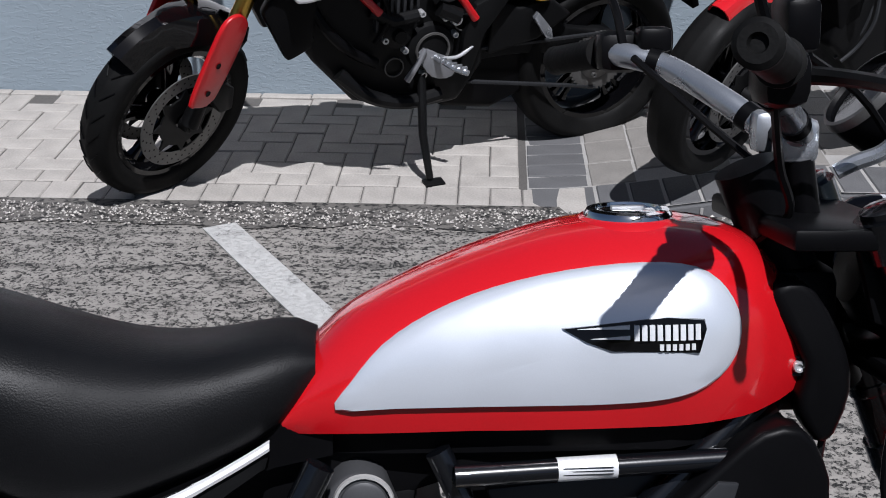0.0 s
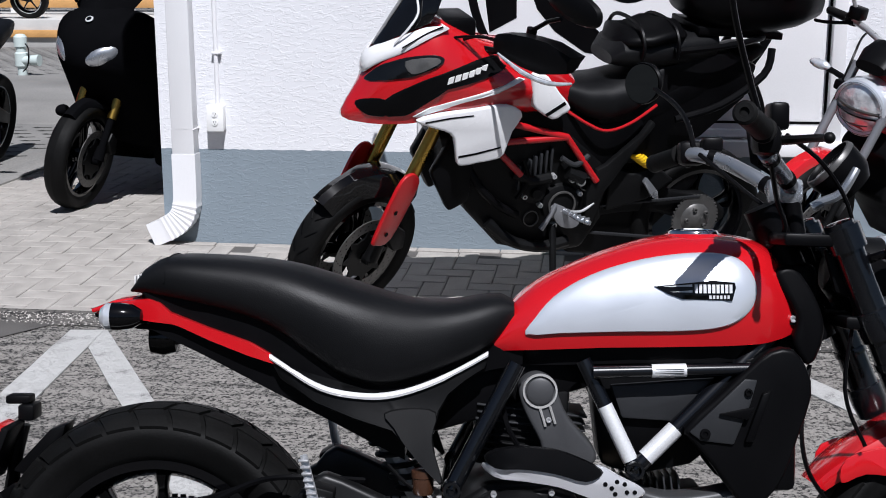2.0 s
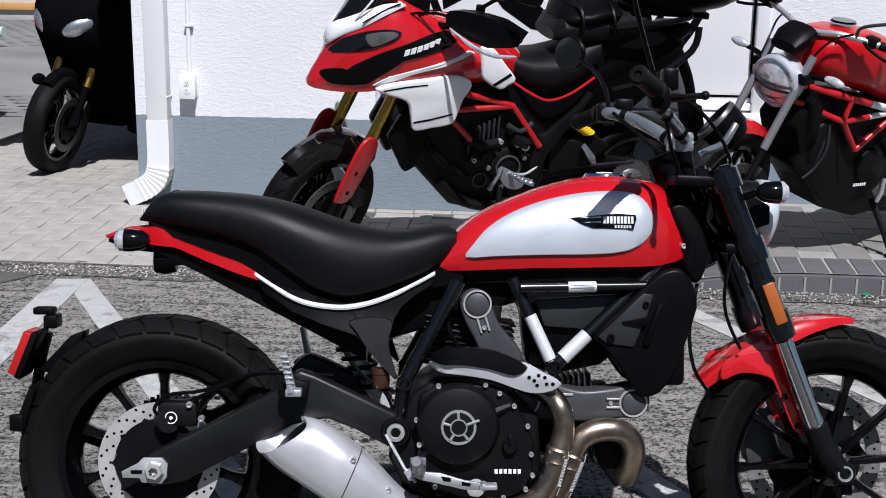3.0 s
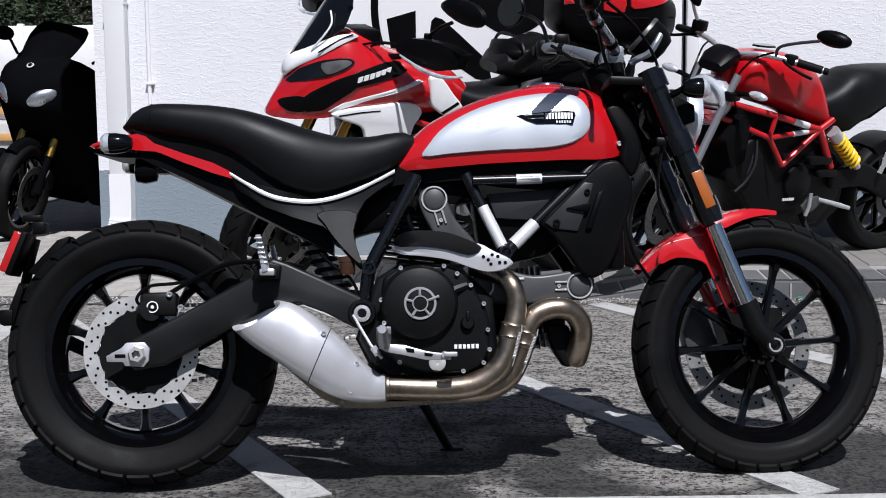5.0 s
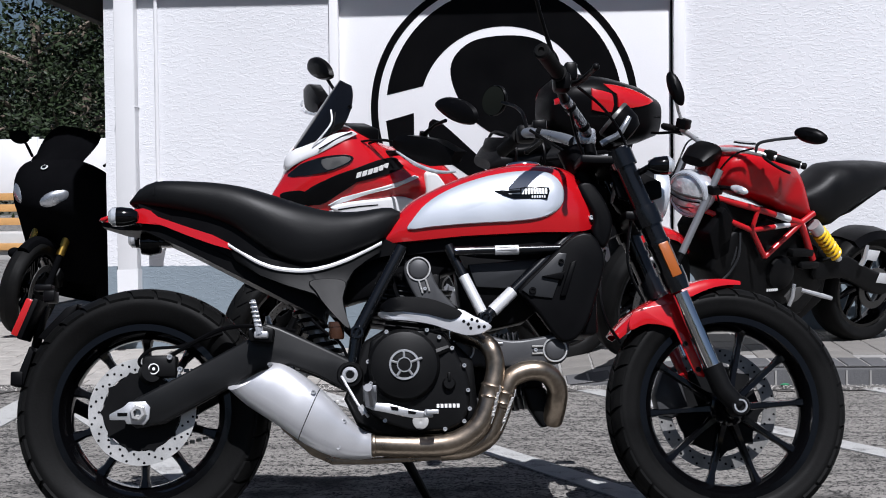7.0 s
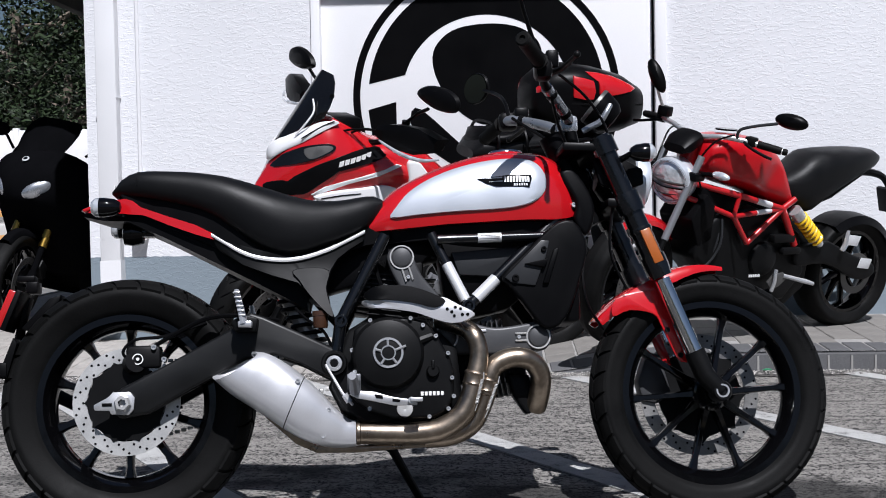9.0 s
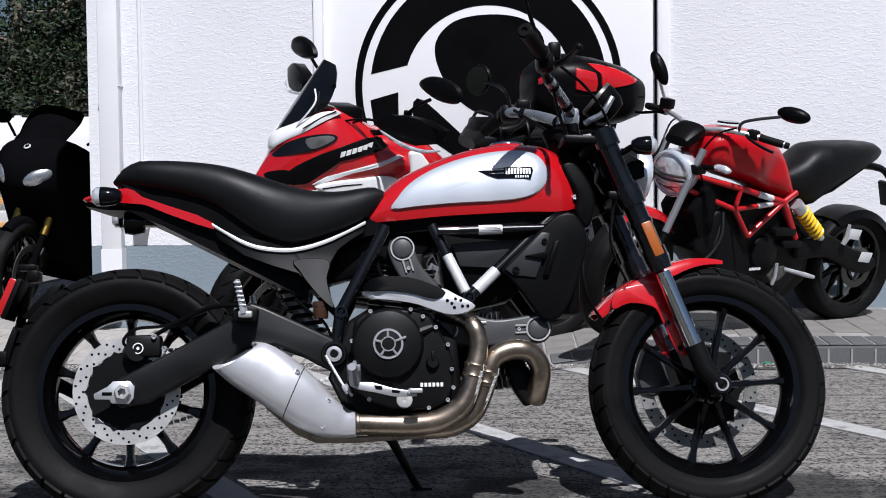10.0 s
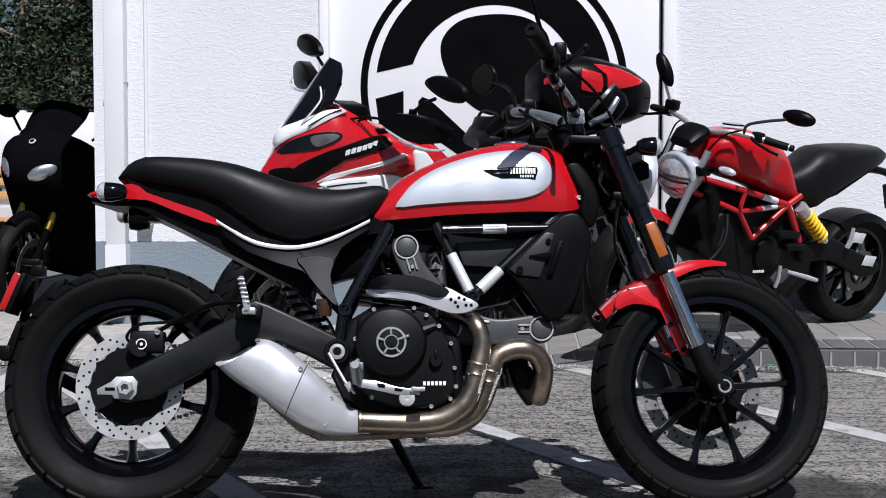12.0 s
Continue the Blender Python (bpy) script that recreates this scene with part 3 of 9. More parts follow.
rnd = random.Random(41)
bm = bmesh.new()
for i in range(5200):
    x = rnd.uniform(-3.2, 3.4)
    y = KERB_Y - 0.155 + 0.17 * rnd.random() ** 0.8 + 0.03 * noise.noise((x * 2.3, 0, 0))
    r = rnd.uniform(0.0025, 0.0062)
    c = Vector((x, y, 0.006 + r * 0.2))
    q = [bm.verts.new(c + Vector((math.cos(a) * r * rnd.uniform(0.7, 1.2), math.sin(a) * r * rnd.uniform(0.7, 1.2), 0))) for a in (0.3, 1.6, 2.9, 4.0, 5.2)]
    top = bm.verts.new(c + Vector((rnd.uniform(-0.3, 0.3) * r, rnd.uniform(-0.3, 0.3) * r, r * rnd.uniform(0.6, 1.0))))
    for k in range(5):
        bm.faces.new((q[k], q[(k + 1) % 5], top))
tagged(part("loose_grit", bm, PEBBLE, None, "", 5), "loose pale grit along the edge of the paving", "gravel", kind="stuff")


LINES = []


def paint_line(pts, width, label="worn white painted parking line on asphalt"):
    a, b = Vector(pts[0]), Vector(pts[1])
    d = (b - a).normalized()
    s = Vector((-d.y, d.x)) * width / 2
    bm = bmesh.new()
    n = max(2, round((b - a).length / 0.12))
    rows = []
    for i in range(n + 1):
        c = a.lerp(b, i / n)
        j = [0.004 * noise.noise((c.x * 7, c.y * 7, k)) for k in (1, 5)]
        rows.append([(c + s * (1 + 8 * j[0])), (c - s * (1 + 8 * j[1]))])
    top = 0.004 + 0.0006 * len(LINES)
    LINES.append(1)
    loft(bm, [[(p.x, p.y, 0.001), (p.x, p.y, top), (q.x, q.y, top), (q.x, q.y, 0.001)] for p, q in rows])
    return tagged(part("painted_line", bm, LINEP), label, "road marking", "white lines on the asphalt")


for k in range(4):
    x = (-1.875, -0.71, 0.53, 1.78)[k]
    y = (3.735, 3.80, 3.83, 3.86)[k]
    run = (2.62, 2.62, 2.55, 2.5)[k]
    paint_line(((x, y), (x + 0.607 * run, y - run)), 0.105)
paint_line(((-1.905, 3.745), (-1.62, 1.00)), 0.135)
paint_line(((-3.2, 0.82), (2.6, 1.215)), 0.125)

# the building front: stucco walls with a boarded opening
def solid(name, x0, x1, y0, y1, z0, z1, material, label, category, bevel=0.006, kind="structure"):
    bm = bmesh.new()
    block(bm, ((x0 + x1) / 2, (y0 + y1) / 2, (z0 + z1) / 2), (x1 - x0, y1 - y0, z1 - z0), bevel)
    return tagged(part(name, bm, material), label, category, kind=kind)


OPEN_L, OPEN_R, OPEN_B, OPEN_T = -0.805, 1.131, 0.527, 2.35
SW = "white stucco wall with a blue-grey painted base"
solid("wall_front_1", CORNER_X, OPEN_L, WALL_Y, WALL_Y + 0.2, -0.05, 3.0, STUCCO, SW, "wall", 0)
solid("wall_front_2", OPEN_R, 6.5, WALL_Y, WALL_Y + 0.2, -0.05, 3.0, STUCCO, SW, "wall", 0)
solid("wall_front_3", OPEN_L, OPEN_R, WALL_Y, WALL_Y + 0.2, -0.05, OPEN_B, STUCCO, SW, "wall", 0)
solid("wall_front_4", OPEN_L, OPEN_R, WALL_Y, WALL_Y + 0.2, OPEN_T, 3.0, STUCCO, SW, "wall", 0)
solid("wall_side", CORNER_X, CORNER_X + 0.2, WALL_Y + 0.2, 12.0, -0.05, 3.0, STUCCO, SW, "wall", 0)
solid("wall_back", CORNER_X + 0.2, 6.5, 11.8, 12.0, -0.05, 3.0, STUCCO, SW, "wall", 0)
solid("wall_east", 6.3, 6.5, WALL_Y + 0.2, 11.8, -0.05, 3.0, STUCCO, SW, "wall", 0)
solid("roof", CORNER_X - 0.05, 6.8, WALL_Y - 0.515, 12.2, 2.76, 2.95, SHEET, "flat roof with an overhanging eave", "roof")

# the boarded opening: a white board in a painted timber surround, with a large decal
win = thing("boarded_window", Matrix.Translation((0, 0, 0)), "white boarded window with a large black ring decal", "window", kind="structure")
bm = bmesh.new()
block(bm, (0.163, WALL_Y + 0.055, 1.45), (1.92, 0.03, 1.80), 0.002)
board = part("board", bm, DOORM, win, "smooth white painted board")
for nm, c, s in (("jamb", (OPEN_L + 0.025, WALL_Y + 0.02, 1.45), (0.050, 0.09, 1.80)), ("jamb", (OPEN_R - 0.030, WALL_Y + 0.02, 1.45), (0.06, 0.09, 1.80)),
                 ("sill", (0.17, WALL_Y + 0.015, OPEN_B + 0.035), (1.96, 0.11, 0.07)), ("sill", (0.17, WALL_Y + 0.03, OPEN_B + 0.10), (1.815, 0.06, 0.035)), ("head", (0.17, WALL_Y + 0.029, OPEN_T - 0.04), (1.96, 0.072, 0.08))):
    bm = bmesh.new()
    block(bm, c, s, 0.004)
    part(nm, bm, DOORM, win)
bm = bmesh.new()
block(bm, (0.158, WALL_Y + 0.0385, OPEN_B + 0.148), (1.82, 0.004, 0.012), 0)
block(bm, (1.065, WALL_Y + 0.0385, 1.5), (0.011, 0.004, 1.66), 0)
part("gasket", bm, BLACK, win, "thin black gasket line")


def flat_decal(bm, outline, y):
    vs = [bm.verts.new((p[0], y, p[1])) for p in outline]
    bm.faces.new(vs)


def arc(cx, cz, rx, rz, a0, a1, n=40):
    return [(cx + rx * math.cos(radians(a0 + (a1 - a0) * i / n)), cz + rz * math.sin(radians(a0 + (a1 - a0) * i / n))) for i in range(n + 1)]


DY, DX, DZ = WALL_Y + 0.0385, 0.149, 1.370
bm = bmesh.new()
outer, inner = arc(DX, DZ, 0.735, 0.735, 0, 360, 96)[:-1], arc(DX, DZ, 0.695, 0.695, 0, 360, 96)[:-1]
vo, vi = [bm.verts.new((p[0], DY, p[1])) for p in outer], [bm.verts.new((p[0], DY, p[1])) for p in inner]
for i in range(96):
    bm.faces.new((vo[i], vo[(i + 1) % 96], vi[(i + 1) % 96], vi[i]))
part("decal_ring", bm, DECAL, win, "thin black ring")
bm = bmesh.new()
o2, i2 = arc(DX, DZ, 0.650, 0.662, 7, 173, 48), arc(DX, DZ, 0.462, 0.448, 16, 163.5, 48)
vo, vi = [bm.verts.new((p[0], DY, p[1])) for p in o2], [bm.verts.new((p[0], DY, p[1])) for p in i2]
for i in range(48):
    bm.faces.new((vo[i], vo[i + 1], vi[i + 1], vi[i]))
part("decal_arc", bm, DECAL, win, "broad black arc")
bm = bmesh.new()
flat_decal(bm, curve([(0.165, 1.768), (0.345, 1.740), (0.452, 1.640), (0.445, 1.47), (0.33, 1.29), (0.163, 1.213), (0.0, 1.29), (-0.115, 1.46), (-0.137, 1.62), (-0.03, 1.735)], 5, True), DY)
part("decal_shield", bm, DECAL, win, "rounded black shield shape")
bm = bmesh.new()
flat_decal(bm, [(-0.502, 1.308), (-0.347, 1.350), (-0.346, 1.145), (-0.472, 1.078)], DY)
part("decal_block", bm, DECAL, win, "small black block")
bm = bmesh.new()
flat_decal(bm, [(-0.272, 1.240), (-0.264, 1.296), (-0.242, 1.316), (-0.205, 1.303), (-0.138, 1.245), (0.035, 1.082), (0.054, 0.977), (-0.03, 0.988), (-0.171, 1.085), (-0.252, 1.185)], DY)
part("decal_wedge", bm, DECAL, win, "black slanting wedge")

# downpipe with a ribbed elbow
dp = thing("downspout", Matrix(), "white painted metal downspout with a ribbed elbow at its foot", "downspout")
bm = bmesh.new()
block(bm, (-1.937, WALL_Y - 0.042, 1.62), (0.113, 0.078, 2.28), 0.008)
for z in (0.62, 1.4, 2.3):
    block(bm, (-1.937, WALL_Y - 0.040, z), (0.121, 0.082, 0.006), 0.002)
part("pipe", bm, SPOUT, dp)
bm = bmesh.new()
path = curve([(-1.937, 0.50), (-1.938, 0.30), (-1.950, 0.215), (-1.985, 0.165), (-2.05, 0.125), (-2.12, 0.095)], 6)
rings = []
for i, p in enumerate(path):
    q = path[min(i + 1, len(path) - 1)] - path[max(i - 1, 0)]
    q.normalize()
    nrm = Vector((-q.y, q.x))
    k = 1.04 + (0.07 if (i % 2 and 7 < i < 25) else 0.0)
    a, b = p + nrm * 0.056 * k, p - nrm * 0.056 * k
    y0, y1 = WALL_Y - 0.042 - 0.039 * k, WALL_Y - 0.042 + 0.039 * k
    rings.append([(a.x, y0, a.y), (a.x, y1, a.y), (b.x, y1, b.y), (b.x, y0, b.y)])
loft(bm, rings)
part("elbow", bm, SPOUT, dp, "ribbed white elbow", 20)

cd = thing("conduit", Matrix(), "thin white electrical conduit running down the stucco wall", "conduit")
bm = bmesh.new()
tube(bm, [(-1.775, WALL_Y - 0.014, 0.73), (-1.775, WALL_Y - 0.014, 2.76)], 0.011, 12)
part("pipe", bm, SPOUT, cd)
for z in (0.98, 2.06, 2.5):
    bm = bmesh.new()
    block(bm, (-1.771, WALL_Y - 0.016, z), (0.045, 0.026, 0.012), 0.002)
    bolt(bm, (-1.754, WALL_Y - 0.028, z), 0.004, 0.003)
    part("clip", bm, SPOUT, cd)

ot = thing("outlet_box", Matrix(), "white double power outlet on a surface box", "power outlet")
bm = bmesh.new()
block(bm, (-1.778, WALL_Y - 0.028, 0.673), (0.075, 0.058, 0.118), 0.005)
box_body = part("box", bm, WHITEP, ot)
bm = bmesh.new()
block(bm, (-1.778, WALL_Y - 0.060, 0.673), (0.082, 0.006, 0.126), 0.003)
part("cover", bm, WHITEP, box_body)
for z in (0.653, 0.693):
    bm = bmesh.new()
    lathe(bm, [(0, -0.004), (0.015, -0.004), (0.0165, 0)], (-1.778, WALL_Y - 0.063, z), (0, 1, 0), 16)
    sock = part("socket", bm, WHITEP, ot)
    bm = bmesh.new()
    for dx in (-0.006, 0.006):
        block(bm, (-1.778 + dx, WALL_Y - 0.0675, z + 0.003), (0.0022, 0.001, 0.009), 0)
    lathe(bm, [(0, -0.0008), (0.0025, -0.0008), (0.0025, 0)], (-1.778, WALL_Y - 0.067, z - 0.007), (0, 1, 0), 8)
    part("slot", bm, BLACK, sock)

# lean-to awning along the building's side
cn = thing("awning", Matrix(), "low lean-to awning with a pale soffit and dark beam", "awning", kind="structure")
bm = bmesh.new()
block(bm, (-2.56, 9.375, 2.56), (1.03, 8.15, 0.05), 0.005)
part("soffit", bm, CONC, cn)
bm = bmesh.new()
block(bm, (-3.10, 9.375, 2.45), (0.08, 8.15, 0.26), 0.005)
part("beam", bm, SOIL, cn)
for y in (5.9, 7.1, 8.3, 9.5, 10.7, 11.9):
    bm = bmesh.new()
    block(bm, (-2.56, y, 2.50), (1.0, 0.05, 0.07), 0.004)
    part("rafter", bm, CONC, cn)
for y in (13.3,):
    bm = bmesh.new()
    block(bm, (-3.10, y, 1.19), (0.09, 0.09, 2.26), 0.005)
    part("post", bm, SPOUT, cn)

# raised deck with a slatted timber fence, and a white fence behind it
dk = thing("timber_deck", Matrix(), "low concrete deck edged with orange timber planks", "deck", kind="structure")
bm = bmesh.new()
block(bm, (-9.0, 20.6, 0.25), (14, 3.8, 0.5), 0.02)
part("slab", bm, CONC, dk)
bm = bmesh.new()
block(bm, (-9.0, 18.67, 0.275), (14, 0.05, 0.115), 0.006)
part("edge_plank", bm, WOOD, dk)
fn = thing("slat_fence", Matrix(), "orange stained horizontal slat fence on the deck", "fence", kind="structure")
for z in (0.68, 0.92, 1.12):
    bm = bmesh.new()
    block(bm, (-9.0, 20.4, z), (14, 0.03, 0.13), 0.006)
    part("slat", bm, WOOD, fn)
for x in (-14.5, -12.5, -10.5, -8.5, -6.5, -4.5, -2.5):
    bm = bmesh.new()
    block(bm, (x, 20.46, 0.85), (0.09, 0.09, 0.80), 0.006)
    part("post", bm, WOOD, fn)
wf = thing("white_fence", Matrix(), "plain white panel fence in front of the trees", "fence", kind="structure")
for i in range(8):
    bm = bmesh.new()
    block(bm, (-15 + i * 1.8, 21.2, 1.66), (1.74, 0.05, 1.05), 0.01)
    part("panel", bm, SPOUT, wf)
    bm = bmesh.new()
    block(bm, (-15.9 + i * 1.8, 21.18, 1.11), (0.11, 0.11, 2.22), 0.01)
    part("post", bm, SPOUT, wf)

# yard behind the parking: a concrete strip, two fields of grass-grid blocks and worn concrete between
YZ = pave_z(-5, 12)
for nm, x0, x1, y0, y1, label in (("yard_slab", -13.9, -3.0, 9.35, 13.95, "worn pale concrete yard surface"), ("concrete_strip", -3.84, -3.62, 5.6, 9.35, "narrow smooth concrete strip in the paving")):
    bm = bmesh.new()
    block(bm, ((x0 + x1) / 2, (y0 + y1) / 2, YZ), (x1 - x0, y1 - y0, 0.024), 0.003)
    tagged(part(nm, bm, YARDC), label, "ground", kind="structure")
for x0, x1, y0, y1 in ((-8.9, -3.84, 6.0, 9.35), (-10.5, -4.0, 13.95, 18.6)):
    bm = bmesh.new()
    block(bm, ((x0 + x1) / 2, (y0 + y1) / 2, YZ), (x1 - x0, y1 - y0, 0.018), 0.003)
    lat = tagged(part("lattice_paving", bm, YARDC), "pale concrete grass-grid paving with dark gaps", "paving", kind="structure")
    bm = bmesh.new()
    row = 0
    y = y0 + 0.12
    while y < y1 - 0.1:
        x = x0 + 0.1 + (0.125 if row % 2 else 0)
        while x < x1 - 0.12:
            c = Vector((x, y, YZ + 0.0092))
            bm.faces.new([bm.verts.new(c + Vector(q)) for q in ((-0.085, -0.015, 0), (-0.03, -0.045, 0), (0.085, 0.0, 0), (0.06, 0.035, 0), (-0.01, 0.01, 0), (-0.06, 0.04, 0))])
            x += 0.25
        y += 0.19
        row += 1
    gaps = part("soil_gaps", bm, SOIL, lat)
    gaps["kind"] = "stuff"

# standpipe with a hose outlet
sp = thing("standpipe", Matrix.Translation((-6.9, 13.79, 0)), "pale green capped standpipe with a side outlet", "standpipe")
bm = bmesh.new()
lathe(bm, [(0, 0), (0.055, 0), (0.055, 0.17), (0.078, 0.18), (0.078, 0.33), (0.06, 0.345), (0.06, 0.40), (0.078, 0.41), (0.078, 0.52), (0.05, 0.555), (0, 0.56)], (0, 0, 0), (0, 0, 1), 20)
part("column", bm, VALVE, sp)
bm = bmesh.new()
tube(bm, [(0, -0.02, 0.24), (0.12, -0.03, 0.25), (0.24, -0.04, 0.25)], [0.05, 0.055, 0.07], 14)
part("outlet", bm, VALVE, sp)
bm = bmesh.new()
tube(bm, curve([(0.1, -0.09, 0.45), (0.14, -0.1, 0.38), (0.12, -0.1, 0.2), (0.05, -0.09, 0.12)], 4), 0.008, 6)
part("chain", bm, BLACK, sp)


def tree(x, y, h, spread, seed):
    rnd = random.Random(seed)
    t = thing("tree", Matrix.Translation((x, y, 0)), "dense dark green live oak behind the fence", "tree", "trees behind the fence")
    bm = bmesh.new()
    trunk = curve([(0, 0, -0.1), (0.1, 0, h * 0.2), (-0.05, 0.1, h * 0.45), (0.1, 0, h * 0.7)], 4)
    tube(bm, trunk, [0.24, 0.2, 0.15, 0.07], 10)
    tips = []
    for i in range(16):
        z0 = h * rnd.uniform(0.18, 0.6)
        a = rnd.uniform(0, 6.28)
        r = spread * rnd.uniform(0.45, 0.85)
        p = curve([(0.03, 0, z0), (r * 0.45 * math.cos(a), r * 0.45 * math.sin(a), z0 + h * 0.06), (r * math.cos(a + 0.3), r * math.sin(a + 0.3), z0 + h * rnd.uniform(0.02, 0.25))], 4)
        tube(bm, p, [0.08, 0.045, 0.015], 7)
        tips += p[3:]
    part("trunk", bm, BARK, t, "pale grey-brown trunk and limbs")
    verts, faces = [], []
    for i in range(260):
        c = rnd.choice(tips) + Vector((rnd.gauss(0, 0.45), rnd.gauss(0, 0.45), rnd.gauss(0, 0.4)))
        size = rnd.uniform(0.25, 0.5)
        for j in range(30):
            d = Vector((rnd.gauss(0, 1), rnd.gauss(0, 1), rnd.gauss(0, 0.7))) * size * 0.6
            u = Vector((rnd.gauss(0, 1), rnd.gauss(0, 1), rnd.gauss(0, 0.6))).normalized()
            w = u.orthogonal().normalized()
            s = rnd.uniform(0.04, 0.085)
            k = len(verts)
            o = c + d
            verts += [o - u * s, o + w * s * 0.45, o + u * s, o - w * s * 0.45]
            faces.append((k, k + 1, k + 2, k + 3))
    me = bpy.data.meshes.new("crown")
    me.from_pydata(verts, [], faces)
    me.materials.append(LEAF)
    cr = new("crown", me)
    cr.parent = t
    cr["kind"] = "stuff"
    return t


for i, (x, y, h, s) in enumerate(((-10.2, 25.0, 7.0, 2.6), (-7.6, 26.2, 7.5, 2.8), (-12.8, 26.5, 7.2, 2.8), (-8.9, 24.4, 5.0, 2.2), (-5.4, 25.6, 6.5, 2.4), (-11.5, 24.2, 4.6, 2.0))):
    last = tree(x, y, h, s, 11 + i)
for i in range(7):
    other = copy_thing(last, pose(-17 + i * 2.6, 28.6 + (i * 3 % 4) * 0.5, 0, 0, 0, 40 + i * 83) @ Matrix.Diagonal((1.5, 1.5, 1.75, 1)))
    tagged(other, "dense dark green live oak behind the fence", group="trees behind the fence")
# the lot's far side, behind the camera, is closed by the same kind of trees
for i in range(16):
    other = copy_thing(last, pose(-22 + i * 2.9, -13.5 - (i * 7 % 5) * 0.7, 0, 0, 0, i * 67))
    tagged(other, "dense dark green tree across the parking lot", group="trees across the lot")


# the red and silver motorcycle in the foreground
def red_silver_bike(m):
    t = thing("motorcycle", m, "red and silver roadster motorcycle with black seat on its stand", "motorcycle")
    S = steering(1.578, 24, 3)

    def front(name, bm, material, parent, label="", sharp=35):
        bmesh.ops.transform(bm, matrix=S, verts=bm.verts)
        return part(name, bm, material, parent, label, sharp)

    # fuel tank
    top = [(0.604, 0.752), (0.628, 0.792), (0.654, 0.821), (0.690, 0.849), (0.756, 0.881), (0.831, 0.909), (0.906, 0.928), (0.981, 0.934), (1.056, 0.927), (1.101, 0.908), (1.130, 0.874), (1.145, 0.842), (1.158, 0.808), (1.168, 0.785)]
    top = [tuple(v) for v in curve(top, 4)]
    low = [(0.604, 0.724), (0.70, 0.729), (0.80, 0.735), (0.95, 0.739), (1.08, 0.742), (1.125, 0.750), (1.168, 0.770)]
    wide = [tuple(v) for v in curve([(0.604, 0.060), (0.66, 0.077), (0.75, 0.097), (0.85, 0.115), (0.95, 0.126), (1.02, 0.127), (1.08, 0.106), (1.13, 0.072), (1.168, 0.046)], 4)]

    def tank_y(x, z):
        zt, zb, w = at(x, top), at(x, low), at(x, wide)
        zm = zb + 0.36 * (zt - zb)
        if z > zm:
            return w * max(0.0, 1 - ((z - zm) / (zt - zm)) ** 2.5) ** (1 / 2.2)
        return w * (1 - 0.10 * ((zm - z) / (zm - zb)) ** 2)

    bm = bmesh.new()
    rings = []
    for i in range(37):
        x = 0.606 + (1.166 - 0.606) * i / 36
        zt, zb = at(x, top), at(x, low)
        side = []
        for k in range(15):
            f = k / 14
            z = zb + (zt - zb) * (1 - (1 - f) ** 1.9)
            side.append((tank_y(x, z) if k < 14 else 0.0, z))
        ring = [(x, -y, z) for y, z in side] + [(x, y, z) for y, z in side[-2::-1]]
        rings.append(ring)
    loft(bm, rings)
    tank = part("fuel_tank", bm, RED, t, "glossy red steel fuel tank", 50)
    # front skirt of the tank, with its bolt
    for s in (-1, 1):
        bm = bmesh.new()
        bolt(bm, (1.137, s * (tank_y(1.137, 0.783) + 0.003), 0.783), 0.0065, 0.005, (0, s, 0), 12)
        part("bolt", bm, ALU, tank, "bright socket bolt")
        bm = bmesh.new()
        lathe(bm, [(0.007, 0), (0.011, 0.002), (0.0115, -0.004)], (1.137, s * (tank_y(1.137, 0.783) + 0.001), 0.783), (0, s, 0), 16)
        part("washer", bm, GREYP, tank)
    # silver side panels with a raised edge
    shape = [(0.664, 0.756), (0.680, 0.785), (0.712, 0.822), (0.760, 0.853), (0.822, 0.878), (0.894, 0.895), (0.967, 0.902), (1.020, 0.897), (1.048, 0.877), (1.0615, 0.845), (1.056, 0.812), (1.029, 0.785),
             (0.990, 0.772), (0.934, 0.767), (0.860, 0.765), (0.800, 0.763), (0.720, 0.759)]
    shape = [tuple(v) for v in curve(shape, 3, True)]
    for s in (-1, 1):
        bm = bmesh.new()
        patch(bm, shape, lambda x, z: s * tank_y(x, z), s * 0.006)
        pan = part("side_panel", bm, SILVER, tank, "silver metal side panel")
        badge = [(0.882, 0.845), (0.985, 0.856), (1.022, 0.852), (1.024, 0.843), (1.017, 0.820), (0.930, 0.823), (0.905, 0.832)]
        bm = bmesh.new()
        patch(bm, badge, lambda x, z: s * tank_y(x, z), s * 0.0085, rings=(0.97, 0.7, 0.4))
        part("badge", bm, GLOSSK, pan, "black pointed badge plate")
        for a, b in (((0.895, 0.8445), (0.949, 0.8470)), ((0.908, 0.8355), (0.949, 0.8370))):
            bm = bmesh.new()
            w = 0.0022
            patch(bm, [(a[0], a[1]), (b[0], b[1] - w), (b[0], b[1] + w)], lambda x, z: s * tank_y(x, z), s * 0.0095, rings=(0.9, 0.5))
            part("badge_stripe", bm, STICK, pan)

    # plain bars in place of the marks on the badges
    for s in (-1, 1):
        for x0, z0, w, h, count, step in ((0.9515, 0.8335, 0.0053, 0.0155, 9, 0.0074), (0.9760, 0.8240, 0.0040, 0.0062, 6, 0.0062)):
            for i in range(count):
                x = x0 + i * step
                bm = bmesh.new()
                patch(bm, [(x, z0), (x + w, z0), (x + w, z0 + h), (x, z0 + h)], lambda x, z: s * tank_y(x, z), s * 0.0098, rings=(0.95, 0.5))
                part("mark_bar", bm, STICK, tank)

    # filler cap
    bm = bmesh.new()
